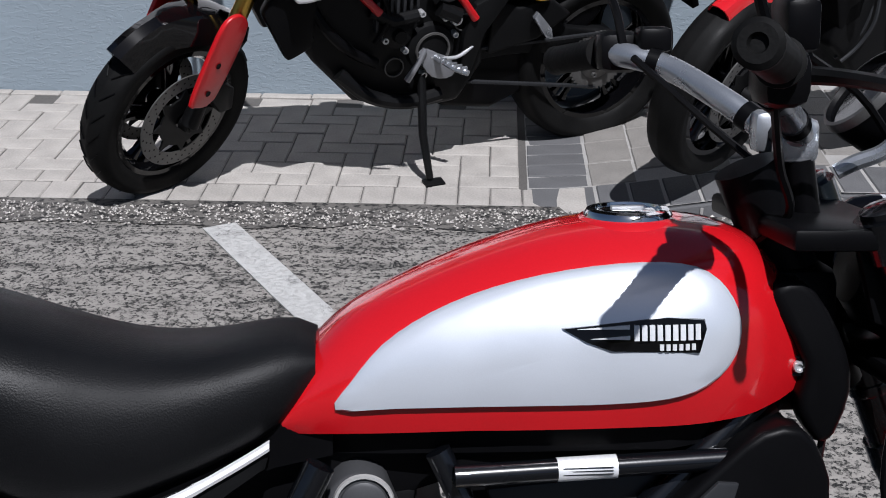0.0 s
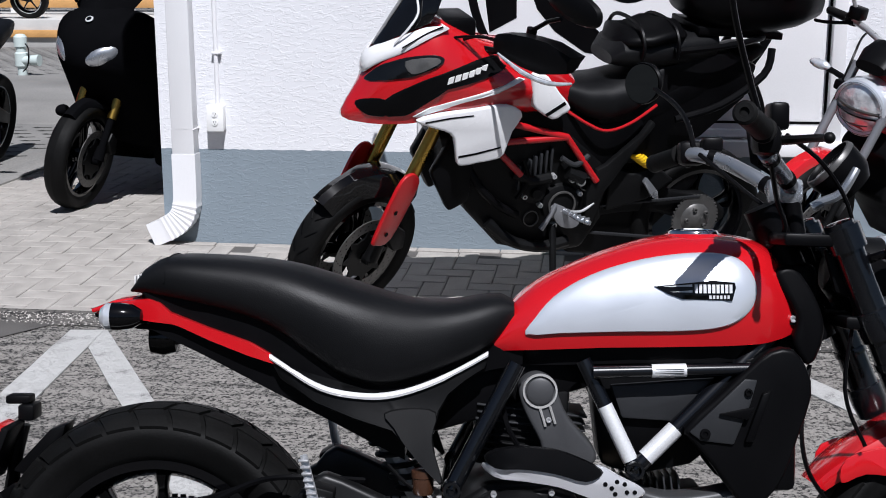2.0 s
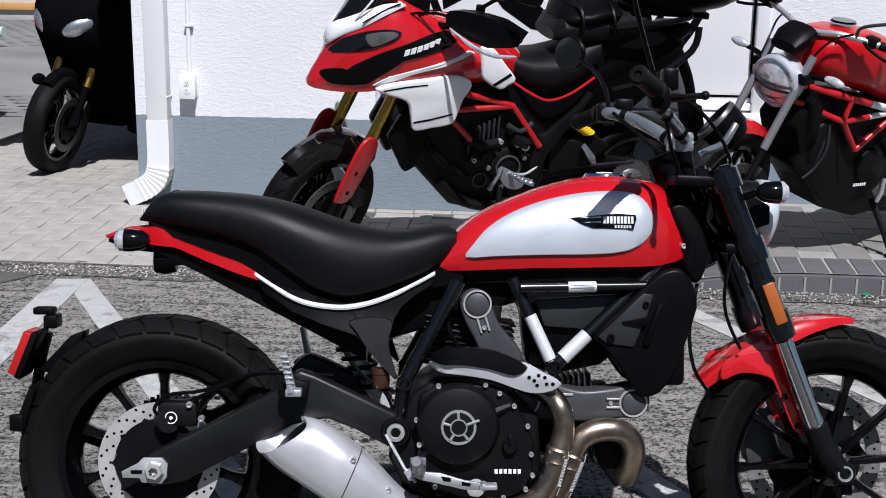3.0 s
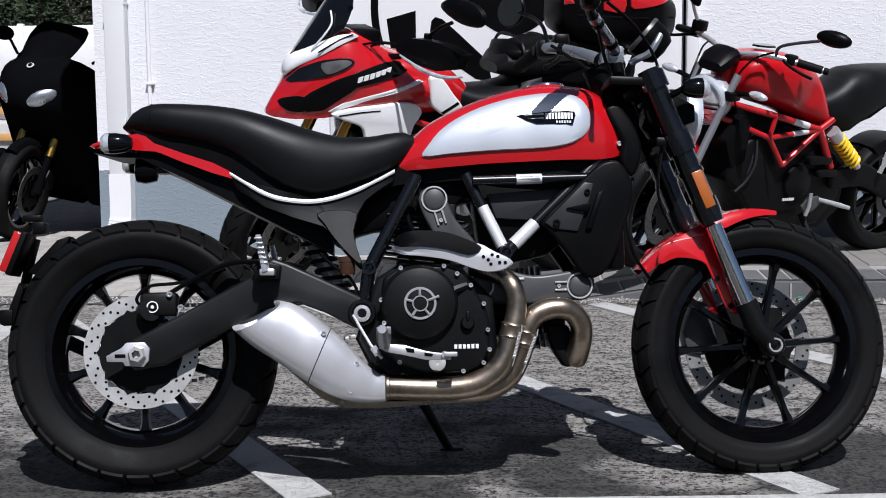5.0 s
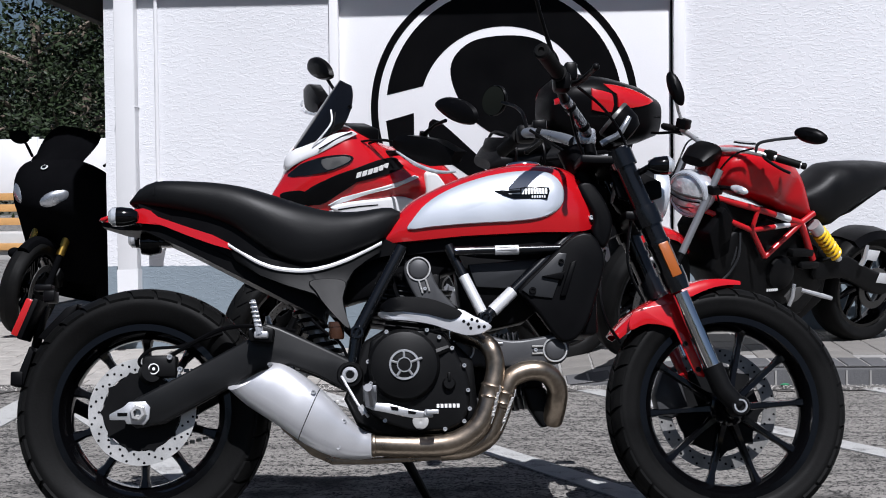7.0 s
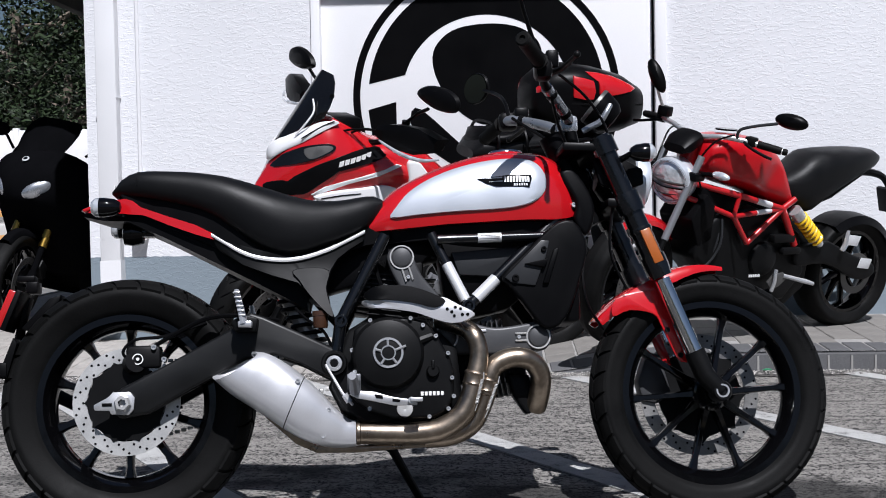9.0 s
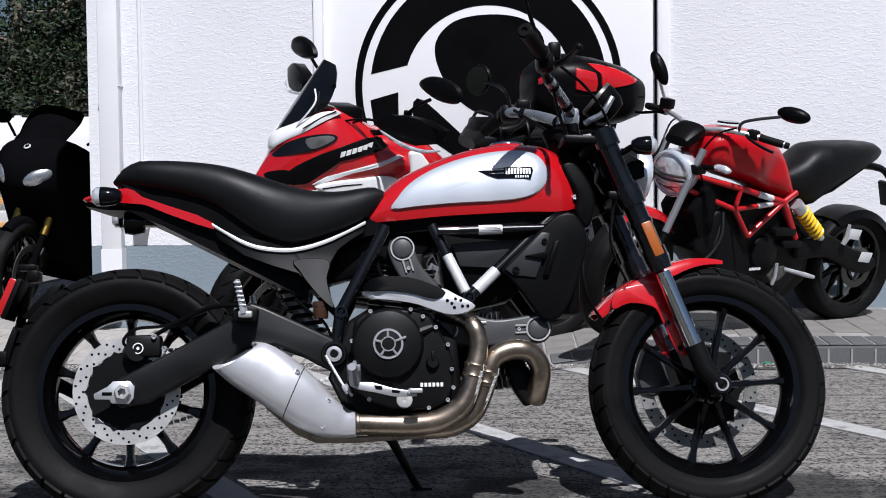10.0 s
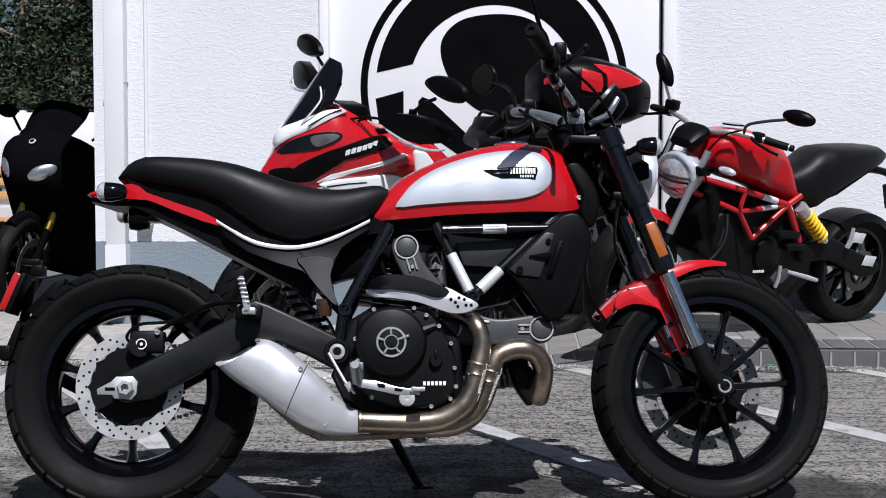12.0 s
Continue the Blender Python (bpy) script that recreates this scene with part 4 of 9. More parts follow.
    lathe(bm, [(0, 0.006), (0.026, 0.006), (0.031, 0.004), (0.034, 0.002), (0.035, 0.007), (0.043, 0.006), (0.046, 0.002), (0.0465, -0.006)], (0.972, 0, 0.9320), (0.0, 0, 1), 36)
    cap = part("filler_cap", bm, CHROME, tank, "polished round filler cap")
    bm = bmesh.new()
    lathe(bm, [(0.0465, 0.0), (0.051, -0.001), (0.060, -0.010), (0.075, -0.040)], (0.972, 0, 0.9320), (0.0, 0, 1), 36)
    part("cap_collar", bm, RED, tank)
    bm = bmesh.new()
    block(bm, (0.972, 0, 0.9395), (0.036, 0.010, 0.003), 0.001)
    part("cap_flap", bm, ALU, cap)

    # seat
    st = [tuple(v) for v in curve([(-0.036, 0.838), (-0.028, 0.858), (-0.006, 0.879), (0.030, 0.894), (0.108, 0.893), (0.179, 0.888), (0.250, 0.877), (0.321, 0.857), (0.392, 0.833), (0.463, 0.814), (0.534, 0.812), (0.592, 0.821), (0.625, 0.822), (0.645, 0.811)], 3)]
    sl = [tuple(v) for v in curve([(-0.036, 0.830), (0.057, 0.819), (0.154, 0.796), (0.210, 0.775), (0.252, 0.748), (0.308, 0.705), (0.345, 0.682), (0.392, 0.668), (0.430, 0.669), (0.477, 0.680), (0.562, 0.712), (0.605, 0.736), (0.645, 0.782)], 3)]
    sw = [tuple(v) for v in curve([(-0.036, 0.076), (0.05, 0.104), (0.15, 0.115), (0.30, 0.124), (0.42, 0.119), (0.52, 0.104), (0.60, 0.086), (0.645, 0.066)], 4)]
    bm = bmesh.new()
    rings = []
    for i in range(33):
        x = -0.036 + 0.681 * i / 32
        zt, zb, w = at(x, st), at(x, sl), at(x, sw)
        h = zt - zb
        prof = [(0.0, 0.02), (0.80, 0.0), (0.90, 0.08), (0.965, 0.25), (1.0, 0.46), (0.985, 0.63), (0.925, 0.775), (0.80, 0.885), (0.56, 0.96), (0.28, 0.995), (0.0, 1.0)]
        rings.append([(x, -w * a, zb + h * b) for a, b in prof] + [(x, w * a, zb + h * b) for a, b in prof[-2::-1]])
    loft(bm, rings)
    seat = part("seat", bm, SEATM, t, "padded black vinyl two-up seat", 60)
    bm = bmesh.new()
    for s in (-1, 1):
        pts = []
        for i in range(26):
            x = 0.05 + 0.55 * i / 25
            zt, zb, w = at(x, st), at(x, sl), at(x, sw)
            pts.append((x, s * (w * 0.905 + 0.0005), zb + (zt - zb) * 0.767))
        tube(bm, pts, 0.0010, 6)
    pts = [(0.028, y * at(0.028, sw), at(0.028, sl) + (at(0.028, st) - at(0.028, sl)) * z + 0.0006) for y, z in ((-1.0, 0.36), (-0.975, 0.63), (-0.76, 0.88), (-0.26, 0.995), (0, 1.0), (0.26, 0.995), (0.76, 0.88), (0.975, 0.63), (1.0, 0.36))]
    tube(bm, curve(pts, 3), 0.0016, 6)
    part("piping", bm, SEATM, seat, "stitched seam piping")
    bm = bmesh.new()
    for i in range(3):
        block(bm, (-0.0345, -0.045 + i * 0.022, 0.850), (0.002, 0.013, 0.016), 0.0004, None)
    part("maker_mark", bm, WHITEP, seat, "plain white bars on the seat's tail")

    # white trim and black side covers
    def side_y(x, z):
        return at(x, [(0.2, 0.092), (0.3, 0.106), (0.42, 0.104), (0.52, 0.092), (0.62, 0.074)]) + 0.002 + 0.24 * max(0.0, 0.64 - z)

    for s in (-1, 1):
        line = curve([(0.214, 0.719), (0.253, 0.694), (0.295, 0.670), (0.338, 0.656), (0.398, 0.650), (0.450, 0.657), (0.507, 0.676), (0.563, 0.703), (0.598, 0.722)], 4)
        wid = [0.0060 if 0.26 < p.x < 0.53 else 0.0050 for p in line]
        bm = bmesh.new()
        loft(bm, [[(p.x, s * (side_y(p.x, p.y) + o), p.y + d * w) for o, d in ((0, 1), (0.008, 0.8), (0.010, 0), (0.008, -0.8), (0, -1))] for p, w in zip(line, wid)])
        part("white_trim", bm, WHITE, t, "white curved trim strip")
        line2 = curve([(0.214, 0.709), (0.253, 0.684), (0.295, 0.660), (0.338, 0.646), (0.398, 0.640), (0.450, 0.647), (0.507, 0.666), (0.563, 0.693), (0.598, 0.712)], 4)
        bm = bmesh.new()
        out = [(p.x, p.y + 0.003) for p in line2] + [(0.592, 0.696), (0.560, 0.676), (0.530, 0.652), (0.512, 0.622), (0.500, 0.580), (0.505, 0.545), (0.519, 0.502), (0.513, 0.498), (0.470, 0.545), (0.43, 0.590), (0.36, 0.612), (0.29, 0.640), (0.232, 0.680)]
        patch(bm, out, lambda x, z: s * (side_y(x, z) - 0.004), s * 0.006)
        cover = part("side_cover", bm, COVERK, t, "satin dark grey plastic side cover")
        bm = bmesh.new()
        patch(bm, [tuple(v) for v in curve([(0.416, 0.622), (0.460, 0.630), (0.506, 0.622), (0.499, 0.580), (0.505, 0.545), (0.517, 0.504), (0.500, 0.512), (0.455, 0.563), (0.432, 0.598)], 3, True)],
              lambda x, z: s * (side_y(x, z) + 0.002), s * 0.007)
        part("cover_facet", bm, COVERK, cover)
        # red tail strip under the seat
        bm = bmesh.new()
        out = [(-0.122, 0.797), (-0.087, 0.806), (-0.049, 0.815), (-0.003, 0.819), (0.017, 0.812), (0.037, 0.795), (0.109, 0.768), (0.179, 0.744), (0.214, 0.725), (0.224, 0.705), (0.179, 0.719), (0.109, 0.746), (0.054, 0.770), (0.008, 0.784), (-0.042, 0.787), (-0.112, 0.790)]
        yy = lambda x: at(x, [(-0.122, 0.025), (-0.06, 0.058), (0.0, 0.072), (0.1, 0.084), (0.226, 0.094)])
        patch(bm, out, lambda x, z: s * yy(x), s * 0.010, rings=(0.96, 0.8, 0.55, 0.3))
        part("tail_strip", bm, RED, t, "red painted tail rail")
    # tail cowl between the rails, lamp and plate carrier
    bm = bmesh.new()
    loft(bm, [[(x, y * w, z0 + (z1 - z0) * f) for y, f in ((-1, 0), (-1, 1), (1, 1), (1, 0))] for x, w, z0, z1 in ((-0.115, 0.024, 0.782, 0.797), (-0.06, 0.056, 0.766, 0.808), (0.0, 0.068, 0.762, 0.815), (0.10, 0.076, 0.715, 0.780), (0.22, 0.078, 0.652, 0.715), (0.32, 0.076, 0.600, 0.660), (0.45, 0.072, 0.53, 0.645))])
    soften(bm, 0.006)
    part("tail_underside", bm, BLACK, t, "black tail underside")
    bm = bmesh.new()
    plate(bm, [(-0.112, 0.790), (-0.06, 0.806), (0.0, 0.813), (0.004, 0.820), (-0.012, 0.822), (-0.07, 0.815), (-0.116, 0.798)], -0.052, 0.052, 0.004)
    part("tail_top", bm, RED, t, "red tail cap")
    bm = bmesh.new()
    plate(bm, [(-0.02, 0.835), (0.16, 0.800), (0.25, 0.752), (0.25, 0.715), (0.0, 0.805)], -0.075, 0.075, 0.004)
    part("seat_base", bm, BLACK, t)
    # black pan that closes the space between seat, rail and trim
    bm = bmesh.new()
    loft(bm, [[(x, y * w, z) for y, z in ((-1, z0), (-1, z1), (1, z1), (1, z0))] for x, w, z0, z1 in ((-0.02, 0.060, 0.800, 0.850), (0.10, 0.080, 0.745, 0.830), (0.22, 0.088, 0.690, 0.790), (0.30, 0.090, 0.655, 0.730), (0.40, 0.088, 0.640, 0.690), (0.50, 0.078, 0.655, 0.705), (0.60, 0.062, 0.690, 0.745), (0.66, 0.058, 0.700, 0.760))])
    part("seat_pan", bm, BLACK, t)
    # black tray under the tank
    bm = bmesh.new()
    loft(bm, [[(x, y * (at(x, wide) - 0.034), z) for y, z in ((-1, zz - 0.030), (-1, zz), (1, zz), (1, zz - 0.030))] for x, zz in ((0.62, 0.724), (0.72, 0.729), (0.85, 0.735), (1.0, 0.738), (1.09, 0.741), (1.14, 0.757))])
    part("tank_tray", bm, BLACK, t)
    for s, x, z, yo in ((-1, -0.056, 0.791, 0.112), (1, -0.056, 0.775, 0.150)):
        bm = bmesh.new()
        tube(bm, [(-0.005, s * 0.055, 0.780), (-0.04, s * 0.08, 0.784), (x, s * yo, z)], [0.012, 0.010, 0.012], 10)
        lathe(bm, [(0, 0.048), (0.012, 0.045), (0.021, 0.030), (0.0245, 0.008), (0.0245, -0.006)], (x + 0.003, s * yo, z), (1, 0, 0), 24)
        sig = part("turn_signal", bm, GLOSSK, t, "bullet turn signal with a clear lens")
        bm = bmesh.new()
        lathe(bm, [(0.0245, -0.004), (0.0235, -0.015), (0.015, -0.024), (0, -0.027)], (x + 0.001, s * yo, z), (1, 0, 0), 24)
        part("lens", bm, LENS, sig, "clear lens")
    bm = bmesh.new()
    lathe(bm, [(0, 0.03), (0.028, 0.025), (0.034, 0.0), (0.030, -0.022), (0, -0.03)], (0.005, 0.0, 0.742), (1, 0, 0), 24)
    block(bm, (0.03, 0, 0.745), (0.06, 0.05, 0.03), 0.005)
    part("tail_lamp", bm, GLOSSK, t, "dark round tail lamp")

    # rear wheel, disc and chain side
    rw = wheel(t, (0, 0, 0.307), 0.216, 0.309, 0.178, 10, GLOSSK, 0.0105, blocks=30, phase=0.5)
    disc(rw, (0.005, -0.088, 0.309), 0.096, 0.131, 0.093, 18, arms=10)
    bm = bmesh.new()
    for k in range(44):
        a = 2 * math.pi * k / 44
        block(bm, (0.112 * math.cos(a), 0.095, 0.312 + 0.112 * math.sin(a)), (0.010, 0.006, 0.008), 0, None)
    lathe(bm, [(0.06, -0.003), (0.110, -0.003), (0.110, 0.003), (0.06, 0.003)], (0, 0.095, 0.312), (0, 1, 0), 44, True)
    part("sprocket", bm, CASTK, rw, "toothed chain sprocket")
    for s in (0.105, -0.105):
        bm = bmesh.new()
        for i in range(34):
            f = i / 33
            p = Vector((0.0, 0.095, 0.312 + s)).lerp(Vector((0.56, 0.095, 0.385 + s * 0.34)), f)
            block(bm, p, (0.013, 0.010, 0.009), 0.001)
        part("chain", bm, STEEL, t, "oily drive chain")
    bm = bmesh.new()
    block(bm, (0.048, -0.088, 0.418), (0.085, 0.05, 0.055), 0.010, None)
    tube(bm, [(0.02, -0.10, 0.40), (0.03, -0.115, 0.405)], 0.026, 16)
    cal = part("brake_caliper", bm, CASTK, t, "black rear brake caliper")
    bm = bmesh.new()
    lathe(bm, [(0.011, 0), (0.0135, 0.0)], (0.036, -0.1165, 0.412), (0, -1, 0), 20)
    lathe(bm, [(0.0, 0), (0.004, 0.0)], (0.036, -0.1167, 0.412), (0, -1, 0), 12)
    part("maker_mark", bm, WHITEP, cal, "white ring mark")
    for q in ((0.075, 0.44), (0.10, 0.41)):
        bm = bmesh.new()
        bolt(bm, (q[0], -0.113, q[1]), 0.007, 0.008)
        part("bolt", bm, ALU, cal)
    # swingarm
    arm = [(-0.03, 0.318), (0.0, 0.342), (0.10, 0.392), (0.27, 0.482), (0.288, 0.505), (0.312, 0.520), (0.345, 0.508), (0.43, 0.468), (0.53, 0.420), (0.546, 0.395), (0.535, 0.365), (0.505, 0.352), (0.43, 0.392), (0.37, 0.415), (0.30, 0.402), (0.20, 0.350), (0.065, 0.278), (0.0, 0.268), (-0.03, 0.290)]
    for s in (-1, 1):
        bm = bmesh.new()
        plate(bm, arm, s * 0.098, s * 0.138, 0.009, 3)
        sa = part("swingarm", bm, SWING, t, "matt dark grey swingarm")
        bm = bmesh.new()
        lathe(bm, [(0, 0.012), (0.013, 0.012), (0.015, 0.006), (0.022, 0.006), (0.024, 0.012), (0.029, 0.012), (0.033, 0.0)], (0.516, s * 0.138, 0.388), (0, s, 0), 24)
        part("pivot", bm, CASTK, sa)
        bm = bmesh.new()
        lathe(bm, [(0, 0.008), (0.007, 0.008), (0.012, 0.015), (0.019, 0.014), (0.020, 0.004)], (0.516, s * 0.138, 0.388), (0, s, 0), 20)
        part("pivot_bolt", bm, ALU, sa, "bright pivot bolt")
        bm = bmesh.new()
        plate(bm, [(-0.018, 0.332), (0.022, 0.332), (0.034, 0.318), (0.032, 0.290), (0.020, 0.276), (-0.022, 0.279), (-0.026, 0.288), (-0.062, 0.289), (-0.064, 0.302), (-0.03, 0.320)], s * 0.138, s * 0.146, 0.002)
        adj = part("axle_plate", bm, ALU, sa, "bright axle adjuster plate")
        bm = bmesh.new()
        lathe(bm, [(0.0, 0.004), (0.0095, 0.004), (0.010, 0.016), (0.017, 0.016), (0.019, 0.012), (0.021, 0.004), (0.021, -0.004)], (0.006, s * 0.146, 0.305), (0, s, 0), 6)
        part("axle_nut", bm, STEEL, adj)
        bm = bmesh.new()
        lathe(bm, [(0, 0.0), (0.0088, 0.0), (0.0088, 0.014)], (0.006, s * 0.148, 0.305), (0, s, 0), 14)
        block(bm, (-0.032, s * 0.1465, 0.302), (0.024, 0.002, 0.008), 0.0006)
        part("axle_slot", bm, BLACK, adj)
    # passenger foot rests, folded up
    for s in (-1, 1):
        bm = bmesh.new()
        plate(bm, [(0.276, 0.470), (0.33, 0.470), (0.335, 0.50), (0.30, 0.51), (0.272, 0.495)], s * 0.14, s * 0.19, 0.004)
        br = part("foot_rest_bracket", bm, CASTK, t)
        bm = bmesh.new()
        tube(bm, [(0.304, s * 0.215, 0.485), (0.296, s * 0.212, 0.52), (0.286, s * 0.209, 0.568)], [0.011, 0.010, 0.007], 8, True, 0.7)
        for i in range(6):
            block(bm, (0.300 - i * 0.0026, s * 0.218, 0.505 + i * 0.011), (0.017, 0.010, 0.004), 0.001)
        block(bm, (0.306, s * 0.205, 0.484), (0.034, 0.03, 0.016), 0.004)
        part("foot_rest", bm, ALU, br, "bright folding foot rest")
    # plate carrier round the rear tyre with a red reflector
    bm = bmesh.new()
    tube(bm, curve([(-0.02, 0.125, 0.27), (-0.14, 0.125, 0.30), (-0.24, 0.07, 0.36), (-0.285, 0.02, 0.42), (-0.275, 0.0, 0.50), (-0.255, 0.0, 0.58)], 4), [0.018, 0.02, 0.022, 0.02, 0.018, 0.016], 8, True, 0.6)
    block(bm, (-0.245, 0, 0.605), (0.03, 0.05, 0.03), 0.005)
    block(bm, (-0.262, 0, 0.628), (0.045, 0.035, 0.016), 0.004)
    plate(bm, [(-0.310, 0.375), (-0.285, 0.375), (-0.262, 0.46), (-0.272, 0.475)], -0.09, 0.09, 0.003)
    block(bm, (-0.300, -0.085, 0.395), (0.03, 0.02, 0.035), 0.004)
    plate(bm, [(-0.27, 0.50), (-0.20, 0.575), (-0.17, 0.585), (-0.175, 0.565), (-0.24, 0.49)], -0.03, 0.03, 0.004)
    pc = part("plate_carrier", bm, BLACK, t, "black plate carrier arm beside the rear tyre")
    bm = bmesh.new()
    block(bm, (0, 0, 0), (0.022, 0.085, 0.098), 0.004, Matrix.Translation((-0.289, -0.055, 0.545)) @ Matrix.Rotation(radians(22), 4, "Y"))
    part("rear_reflector", bm, REDLENS, pc, "red rectangular reflector")
    bm = bmesh.new()
    block(bm, (0, 0, 0), (0.014, 0.092, 0.106), 0.003, Matrix.Translation((-0.276, -0.055, 0.541)) @ Matrix.Rotation(radians(22), 4, "Y"))
    part("reflector_back", bm, BLACK, pc)

    # engine
    bm = bmesh.new()
    plate(bm, [(0.50, 0.33), (0.55, 0.47), (0.60, 0.50), (0.74, 0.50), (0.82, 0.42), (0.83, 0.30), (0.78, 0.23), (0.62, 0.22), (0.53, 0.27)], -0.125, 0.13, 0.014, 3)
    plate(bm, [(0.52, 0.24), (0.60, 0.185), (0.80, 0.19), (0.88, 0.26), (0.86, 0.33), (0.55, 0.34)], -0.09, 0.09, 0.012)
    eng = part("crankcase", bm, CASTK, t, "black cast crankcase")
    bm = bmesh.new()
    plate(bm, [(0.56, 0.30), (0.565, 0.47), (0.60, 0.490), (0.70, 0.498), (0.745, 0.487), (0.775, 0.44), (0.800, 0.395), (0.810, 0.36), (0.806, 0.295), (0.785, 0.262), (0.75, 0.248), (0.66, 0.246), (0.60, 0.268)], -0.158, -0.12, 0.010, 3)
    cc = part("clutch_cover", bm, CASTK, eng, "black cast clutch cover")
    bm = bmesh.new()
    lathe(bm, [(0.0, 0.040), (0.020, 0.040), (0.030, 0.038), (0.040, 0.036), (0.062, 0.034), (0.080, 0.028), (0.087, 0.016), (0.090, 0.0)], (0.648, -0.152, 0.408), (0, -1, 0), 48)
    part("clutch_dome", bm, CASTK, cc)
    bm = bmesh.new()
    lathe(bm, [(0.031, 0.0), (0.032, 0.003), (0.0365, 0.003), (0.0375, 0.0)], (0.648, -0.1895, 0.408), (0, -1, 0), 40)
    lathe(bm, [(0.015, 0.0), (0.0155, 0.003), (0.018, 0.003), (0.0185, 0.0)], (0.648, -0.1915, 0.408), (0, -1, 0), 28)
    for k in range(5):
        a = radians(20 + 72 * k)
        tube(bm, [(0.648 + r * math.cos(a), -0.1925, 0.408 + r * math.sin(a)) for r in ((0.018, 0.032) if k else (0.018, 0.046))], 0.0032, 6)
    part("clutch_star", bm, ALU, cc, "machined five-armed ring")
    bm = bmesh.new()
    tube(bm, [(0.70, -0.165, 0.427), (0.735, -0.160, 0.441), (0.757, -0.155, 0.449)], [0.012, 0.011, 0.009], 8)
    part("clutch_lug", bm, CASTK, cc)
    for q in ((0.560, 0.418), (0.566, 0.365), (0.606, 0.490), (0.705, 0.493), (0.766, 0.448), (0.795, 0.405), (0.803, 0.345), (0.806, 0.300), (0.792, 0.270), (0.745, 0.252), (0.735, 0.475), (0.600, 0.275)):
        bm = bmesh.new()
        bolt(bm, (q[0], -0.160, q[1]), 0.0055, 0.006)
        part("bolt", bm, ALU, cc)
    bm = bmesh.new()
    lathe(bm, [(0, 0.016), (0.013, 0.016), (0.016, 0.010), (0.017, -0.005)], (0.757, -0.156, 0.362), (0, -1, 0), 12)
    block(bm, (0.757, -0.17, 0.378), (0.008, 0.012, 0.022), 0.003)
    part("oil_filler_cap", bm, CASTK, cc)
    bm = bmesh.new()
    lathe(bm, [(0, 0.006), (0.010, 0.008), (0.019, 0.006), (0.021, 0)], (0.686, -0.155, 0.272), (0, -1, 0), 20)
    part("oil_window", bm, STEEL, cc, "round oil sight glass")
    bm = bmesh.new()
    for i in range(6):
        block(bm, (0.729 + i * 0.0098, -0.1590, 0.308), (0.0068, 0.0016, 0.0098), 0.0005)
    part("maker_mark", bm, WHITEP, cc, "plain white bars of a maker's mark")
    # cylinders with fins: one upright behind, one lying forward
    for nm, base, d, fins in (("rear_cylinder", Vector((0.66, 0, 0.46)), Vector((0.12, 0, 1)).normalized(), 9), ("front_cylinder", Vector((0.80, 0, 0.38)), Vector((1, 0, 0.12)).normalized(), 9)):
        bm = bmesh.new()
        ax = Vector((0, 1, 0)).cross(d)
        rot = Matrix(((ax.x, 0, d.x, 0), (ax.y, 1, d.y, 0), (ax.z, 0, d.z, 0), (0, 0, 0, 1)))
        block(bm, (0, 0.025, 0.10), (0.13, 0.11, 0.20), 0.01, Matrix.Translation(base) @ rot)
        cyl = part(nm, bm, CASTK, eng)
        for k in range(fins):
            bm = bmesh.new()
            block(bm, (0, 0.03, 0.05 + k * 0.013), (0.200 - 0.004 * (k % 2), 0.135, 0.0035), 0.0012, Matrix.Translation(base) @ rot)
            part("fin", bm, CASTK if k < 6 else GREYP, cyl)
    # belt covers
    bm = bmesh.new()
    plate(bm, [tuple(v) for v in curve([(0.652, 0.655), (0.662, 0.676), (0.685, 0.686), (0.710, 0.676), (0.722, 0.650), (0.742, 0.605), (0.790, 0.545), (0.770, 0.515), (0.705, 0.520), (0.690, 0.565), (0.664, 0.615)], 3, True)], -0.078, -0.010, 0.007, 3)
    bc = part("belt_cover", bm, BELTG, eng, "grey belt cover with a round cap")
    bm = bmesh.new()
    plate(bm, [tuple(v) for v in curve([(1.065, 0.445), (1.055, 0.474), (1.025, 0.483), (0.985, 0.476), (0.92, 0.470), (0.87, 0.482), (0.845, 0.500), (0.81, 0.490), (0.765, 0.475), (0.755, 0.445), (0.775, 0.415), (0.84, 0.405), (0.93, 0.402), (1.00, 0.410), (1.045, 0.412)], 3, True)], -0.098, -0.03, 0.008, 3)
    fc = part("belt_cover", bm, BELTG, eng, "grey belt cover with round caps")
    for cx, cz, y, own, tail in ((0.690, 0.655, -0.078, bc, (0.018, -0.060)), (1.028, 0.444, -0.098, fc, (-0.058, 0.0)), (0.795, 0.448, -0.098, fc, (0.03, 0.02))):
        bm = bmesh.new()
        lathe(bm, [(0.0268, 0), (0.0275, 0.004), (0.0305, 0.004), (0.0315, 0.0)], (cx, y, cz), (0, -1, 0), 36)
        tx, tz = tail
        if (tx, tz) != (0.03, 0.02):
            L = math.hypot(tx, tz)
            ux, uz = tx / L, tz / L
            for s in (-1, 1):
                a = Vector((cx + ux * 0.030 - s * uz * 0.009, y - 0.003, cz + uz * 0.030 + s * ux * 0.009))
                b = Vector((cx + tx - s * uz * 0.009, y - 0.003, cz + tz + s * ux * 0.009))
                tube(bm, [a, b], 0.0025, 6)
        part("cap_ring", bm, STEEL, own, "machined bright ring")
        bm = bmesh.new()
        lathe(bm, [(0, 0.006), (0.020, 0.006), (0.0235, 0.004), (0.0245, 0)], (cx, y, cz), (0, -1, 0), 28)
        part("cap", bm, BELTG, own)
        bm = bmesh.new()
        bolt(bm, (cx + tx * 0.85, y - 0.003, cz + tz * 0.85), 0.005, 0.004)
        part("bolt", bm, ALU, own)
